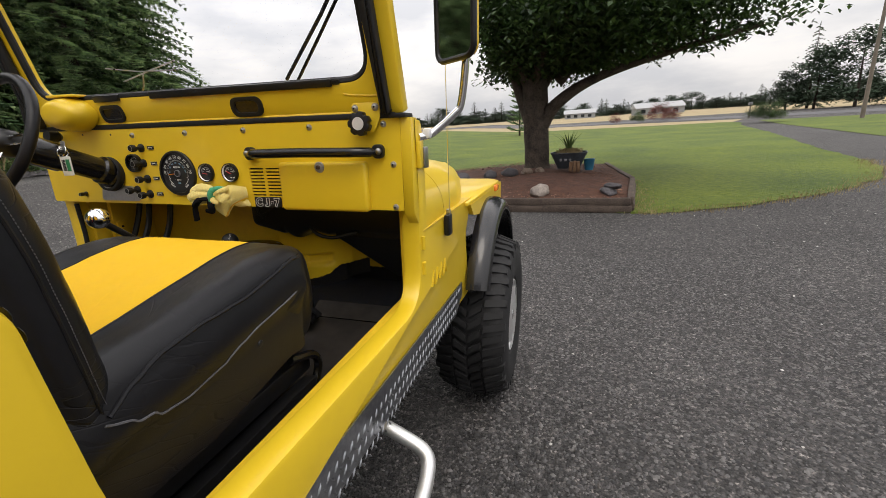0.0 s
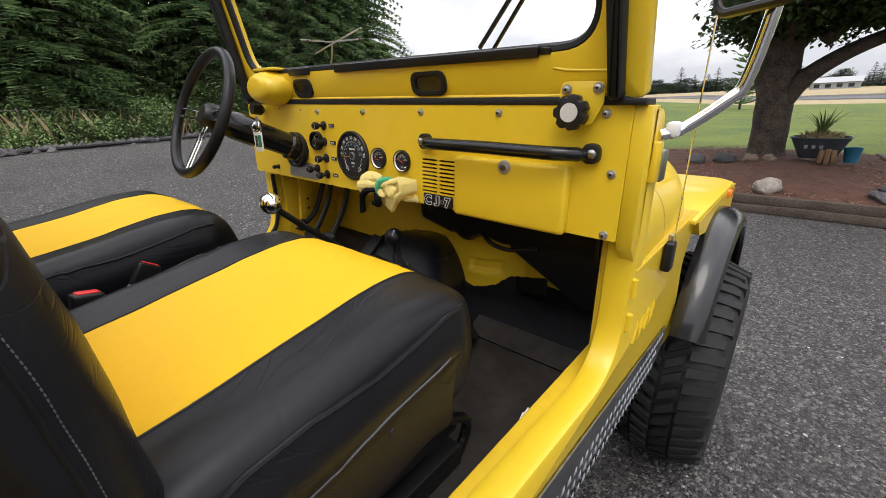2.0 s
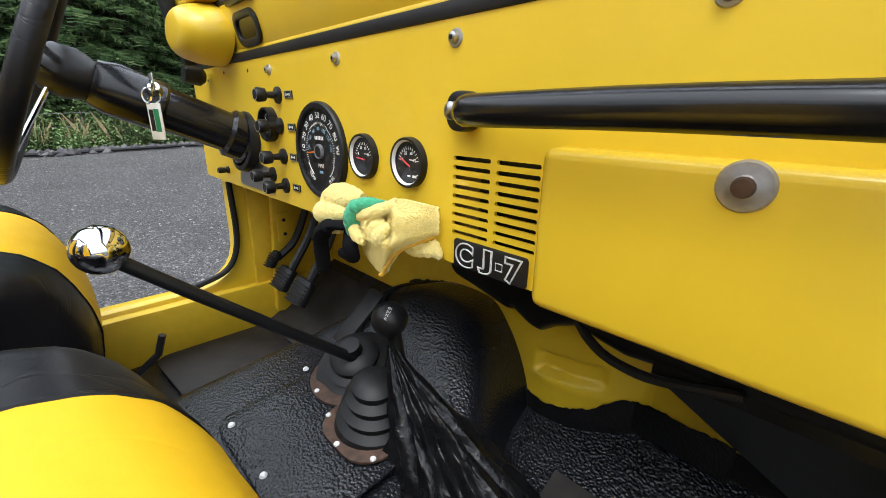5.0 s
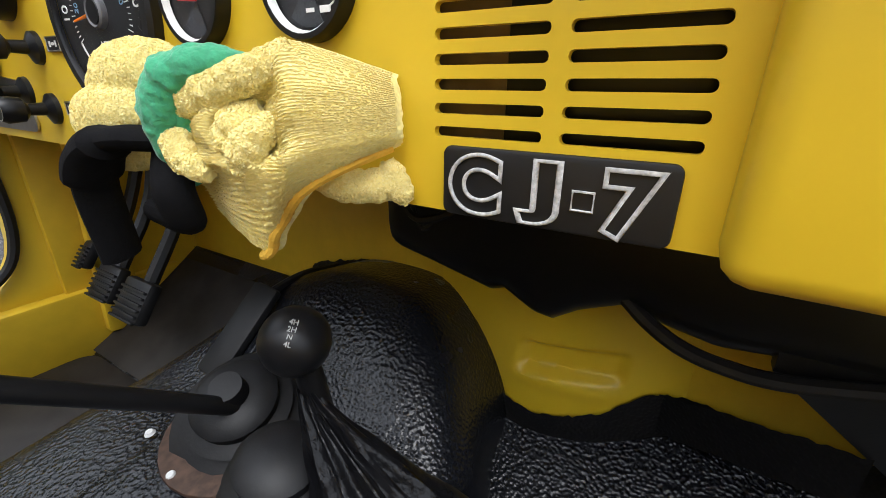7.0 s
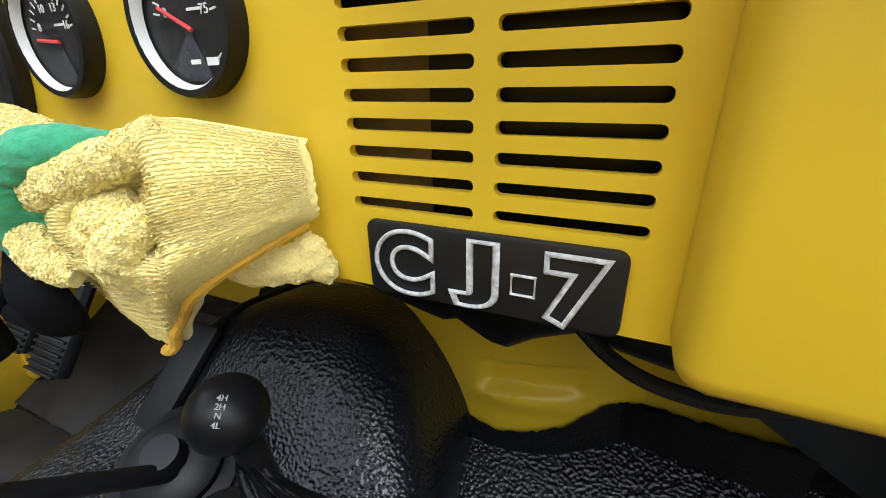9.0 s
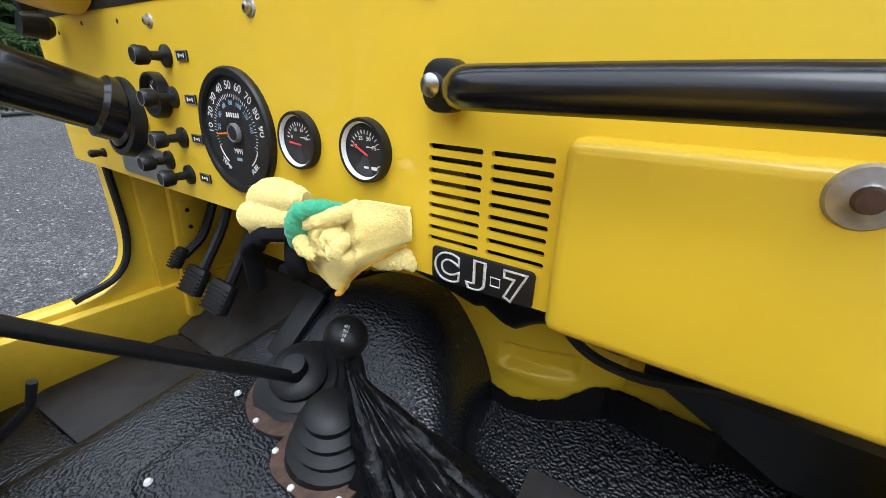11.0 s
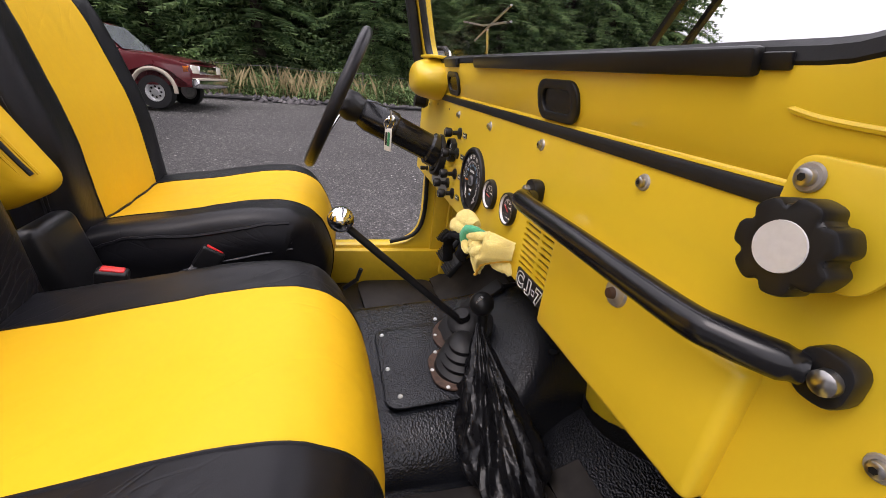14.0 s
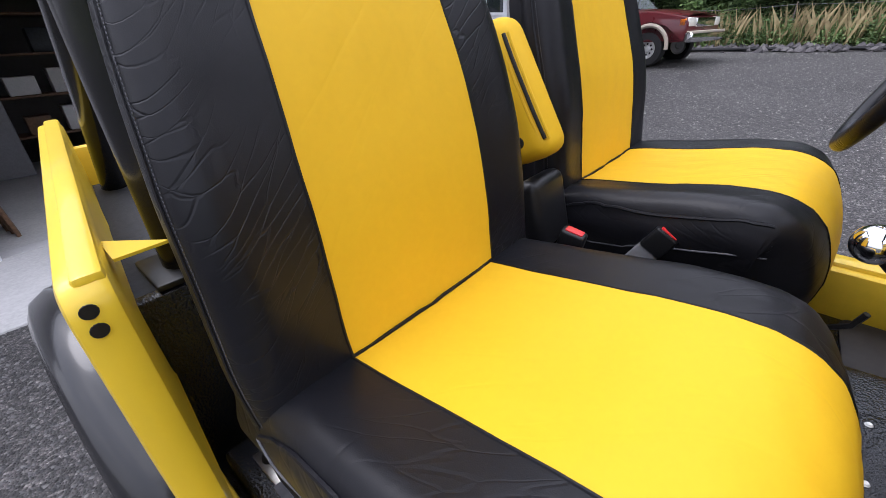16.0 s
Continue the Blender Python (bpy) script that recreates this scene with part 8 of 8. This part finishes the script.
# ---- distance ----
before = set(bpy.data.objects)
pole = thing("utility_pole", "weathered wooden utility pole with crossarm", "pole", (16.4, 34.6, 0))
part("mast", tube([(0, 0, -0.2), (0, 0, 8.6)], [0.12, 0.085], 12), pole_m, pole)
part("crossarm", box((0, 0, 8.2), (1.5, 0.1, 0.12), 0.01), pole_m, pole)
for x in (-0.65, 0, 0.65):
    part("insulator", lathe([(0, 0.16), (0.05, 0.12), (0.04, 0)], (x, 0, 8.26 + (0.34 if x == 0 else 0)), (0, 0, 1), 8), grey_sleeve, pole)

def bush(x, y, r, h, mat, label, seed, n=4200, size=None, name="bush"):
    b = thing(name, label, "bush", (x, y, 0))
    vs, fs = shrub_mesh(r, h, n, seed, size or r * 0.075)
    raw("leaves", vs, fs, mat, b)
    return b
bush(11.8, 36.5, 0.98, 1.75, box_m, "rounded clipped green bush by the drive", 61, 15000, 0.055)
bush(7.3, 60, 1.5, 2.6, red_leaf, "dark red leafy shrub by the road", 62)
bush(8.6, 61, 1.0, 1.8, red_leaf, "dark red leafy shrub by the road", 63)
bush(4.6, 58, 0.8, 1.5, box_m, "small rounded green bush by the road", 64, 6000, 0.07)
bush(2.0, 57, 0.7, 1.7, red_leaf, "small brown shrub by the road", 65)
mb = thing("mailbox", "grey mailbox on a post by the road", "mailbox", (14.2, 50, 0))
part("post", box((0, 0, 0.6), (0.1, 0.1, 1.2), 0.01), pole_m, mb)
part("box", box((0, 0, 1.35), (0.3, 0.5, 0.3), 0.08), grey_sleeve, mb)
sp_t = thing("young_spruce", "young open spruce with upturned whorled branches on the lawn", "tree", (-6.3, 38, 0))
part("trunk", tube([(0, 0, -0.1), (0.03, 0, 2.6), (0, 0.02, 5.3)], [0.09, 0.06, 0.015], 8), bark_con, sp_t)
rn = random.Random(41)
bm = bmesh.new()
for w in range(11):
    z = 0.45 + 4.5 * (w / 10) ** 0.92
    reach = 1.55 * (1 - w / 10.6) ** 0.8
    for q in range(5):
        a = q * 1.257 + w * 0.5 + rn.uniform(-0.2, 0.2)
        ln = reach * rn.uniform(0.7, 1.1)
        o, d, s_ = Vector((0, 0, z + rn.uniform(-0.06, 0.06))), Vector((math.cos(a), math.sin(a), 0)), Vector((-math.sin(a), math.cos(a), 0))
        bow = lambda t: o + d * (ln * t) + Vector((0, 0, ln * (0.05 * t + 0.34 * t * t)))
        tube([bow(t) for t in (0.0, 0.35, 0.7, 1.0)], [0.025, 0.050, 0.045, 0.014], 5, bm=bm)
        for t in (0.4, 0.6, 0.78):
            for sg in (1, -1):
                p0, tl = bow(t), ln * 0.30 * rn.uniform(0.6, 1.1)
                tube([p0, p0 + d * tl * 0.55 + s_ * sg * tl * 0.6 + Vector((0, 0, tl * 0.1)), p0 + d * tl + s_ * sg * tl * 0.8 + Vector((0, 0, tl * 0.4))], [0.03, 0.036, 0.010], 4, bm=bm)
part("crown", bm, fir_m, sp_t, "open whorls of bristly green branches")

def far_building(x, y, w, d, h, rz, mat, label):
    b = thing("farm_building", label, "building", (x, y, 0))
    b.rotation_euler = (0, 0, radians(rz))
    part("wall", box((0, 0, h / 2), (w, d, h)), mat, b)
    part("roof", sheet([(-d / 2 - 0.4, 0), (d / 2 + 0.4, 0), (0, 1.6)], w + 0.8, Matrix.Translation((-w / 2 - 0.4, 0, h)) @ Matrix(((0, 0, 1, 0), (1, 0, 0, 0), (0, 1, 0, 0), (0, 0, 0, 1)))), roof_metal, b)
    for k in range(4):
        part("window", box((-w / 2 + w * (k + 0.6) / 4.4, -d / 2 - 0.02, h * 0.5), (1.4, 0.06, 1.1)), dark_glass, b)
far_building(15.5, 152, 13.5, 8, 2.0, 8, metal_bldg, "long white metal farm building across the field")
far_building(-10, 190, 12, 8, 2.0, 4, metal_bldg, "low white farm building far across the field")

def broad_tree(h, r, seed, label):
    t = thing("skyline_tree", label, "tree", (0, 0, 0), "skyline trees")
    part("trunk", tube([(0, 0, -0.2), (0.1, 0, h * 0.3), (0, 0.1, h * 0.7)], [0.22, 0.16, 0.05], 7), bark_con, t)
    rn = random.Random(seed)
    cs = []
    for _ in range(46):
        a, q, zz = rn.uniform(0, 6.28), math.sqrt(rn.random()), rn.uniform(0.16, 0.97)
        w = r * math.sin(math.pi * min(1, zz * 0.86 + 0.10)) ** 0.7
        cs.append((q * w * math.cos(a), q * w * math.sin(a), h * zz))
    vs, fs = leaves(cs, 3200, r * 0.15, 0.52, seed + 3, 0.3)
    raw("crown", vs, fs, far_fir, t)
    return t
fprotos = [conifer_tree(h, r, 50 + i, "distant dark evergreen on the skyline", mat=far_fir, density=0.55, group="skyline trees", name="skyline_tree") for i, (h, r) in enumerate(((10, 3.4), (13, 3.8)))]
fprotos += [broad_tree(8, 3.6, 71, "distant rounded tree on the skyline"), broad_tree(10, 4.2, 72, "distant rounded tree on the skyline"), broad_tree(6.5, 3.6, 73, "distant rounded tree on the skyline")]
rnd = random.Random(99)
for k in range(330):
    a = radians(-62 + 124 * (k + rnd.random()) / 330)
    dist = rnd.uniform(215, 300)
    x, y = dist * math.sin(a), dist * math.cos(a)
    o = copy_thing(fprotos[rnd.choice((0, 1, 2, 3, 4, 2, 4, 0))], Matrix.Translation((x, y, -0.3)) @ Matrix.Rotation(rnd.uniform(0, 6.28), 4, "Z"))
    q = rnd.uniform(0.6, 1.05)
    o.scale = (q * 1.5, q * 1.5, q * rnd.uniform(0.6, 0.95))
for i, (x, y, q, w) in enumerate(((27, 72, 0.80, 3), (30.5, 70, 0.95, 3), (24.5, 74, 0.65, 2), (36, 70, 0.85, 1), (40, 68, 0.9, 3), (44, 66, 0.75, 2), (48, 62, 0.95, 0), (29, 80, 0.9, 1), (55, 58, 0.95, 3), (34, 76, 0.6, 4), (52, 66, 0.9, 2))):
    o = copy_thing(fprotos[w], Matrix.Translation((x, y, 0)) @ Matrix.Rotation(i, 4, "Z"))
    o.scale = (q, q, q)
    o["label"] = "dark tree standing beside the road"
for i, p in enumerate(fprotos):
    p.location = (64 + 7 * i, 70 - 4 * i, 0)
swing(before, 4.8, 1.0)

# everything on the climbing side of the yard stands on it
for ob in [o for o in bpy.data.objects if o.parent is None and o.name != "camera"]:
    if ob.type == "MESH" and ob.get("kind") == "stuff":
        co = np.empty(len(ob.data.vertices) * 3)
        ob.data.vertices.foreach_get("co", co)
        co = co.reshape(-1, 3)
        co[:, 2] += 0.060 * np.clip(-3.0 - co[:, 0], 0, 10.5) * np.clip((co[:, 1] + 7.5) / 3.0, 0, 1)
        ob.data.vertices.foreach_set("co", co.ravel())
        ob.data.update()
    elif ob.location.x < -3 and ob.name != "sun":
        ob.location.z += rise(ob.location.x, ob.location.y)
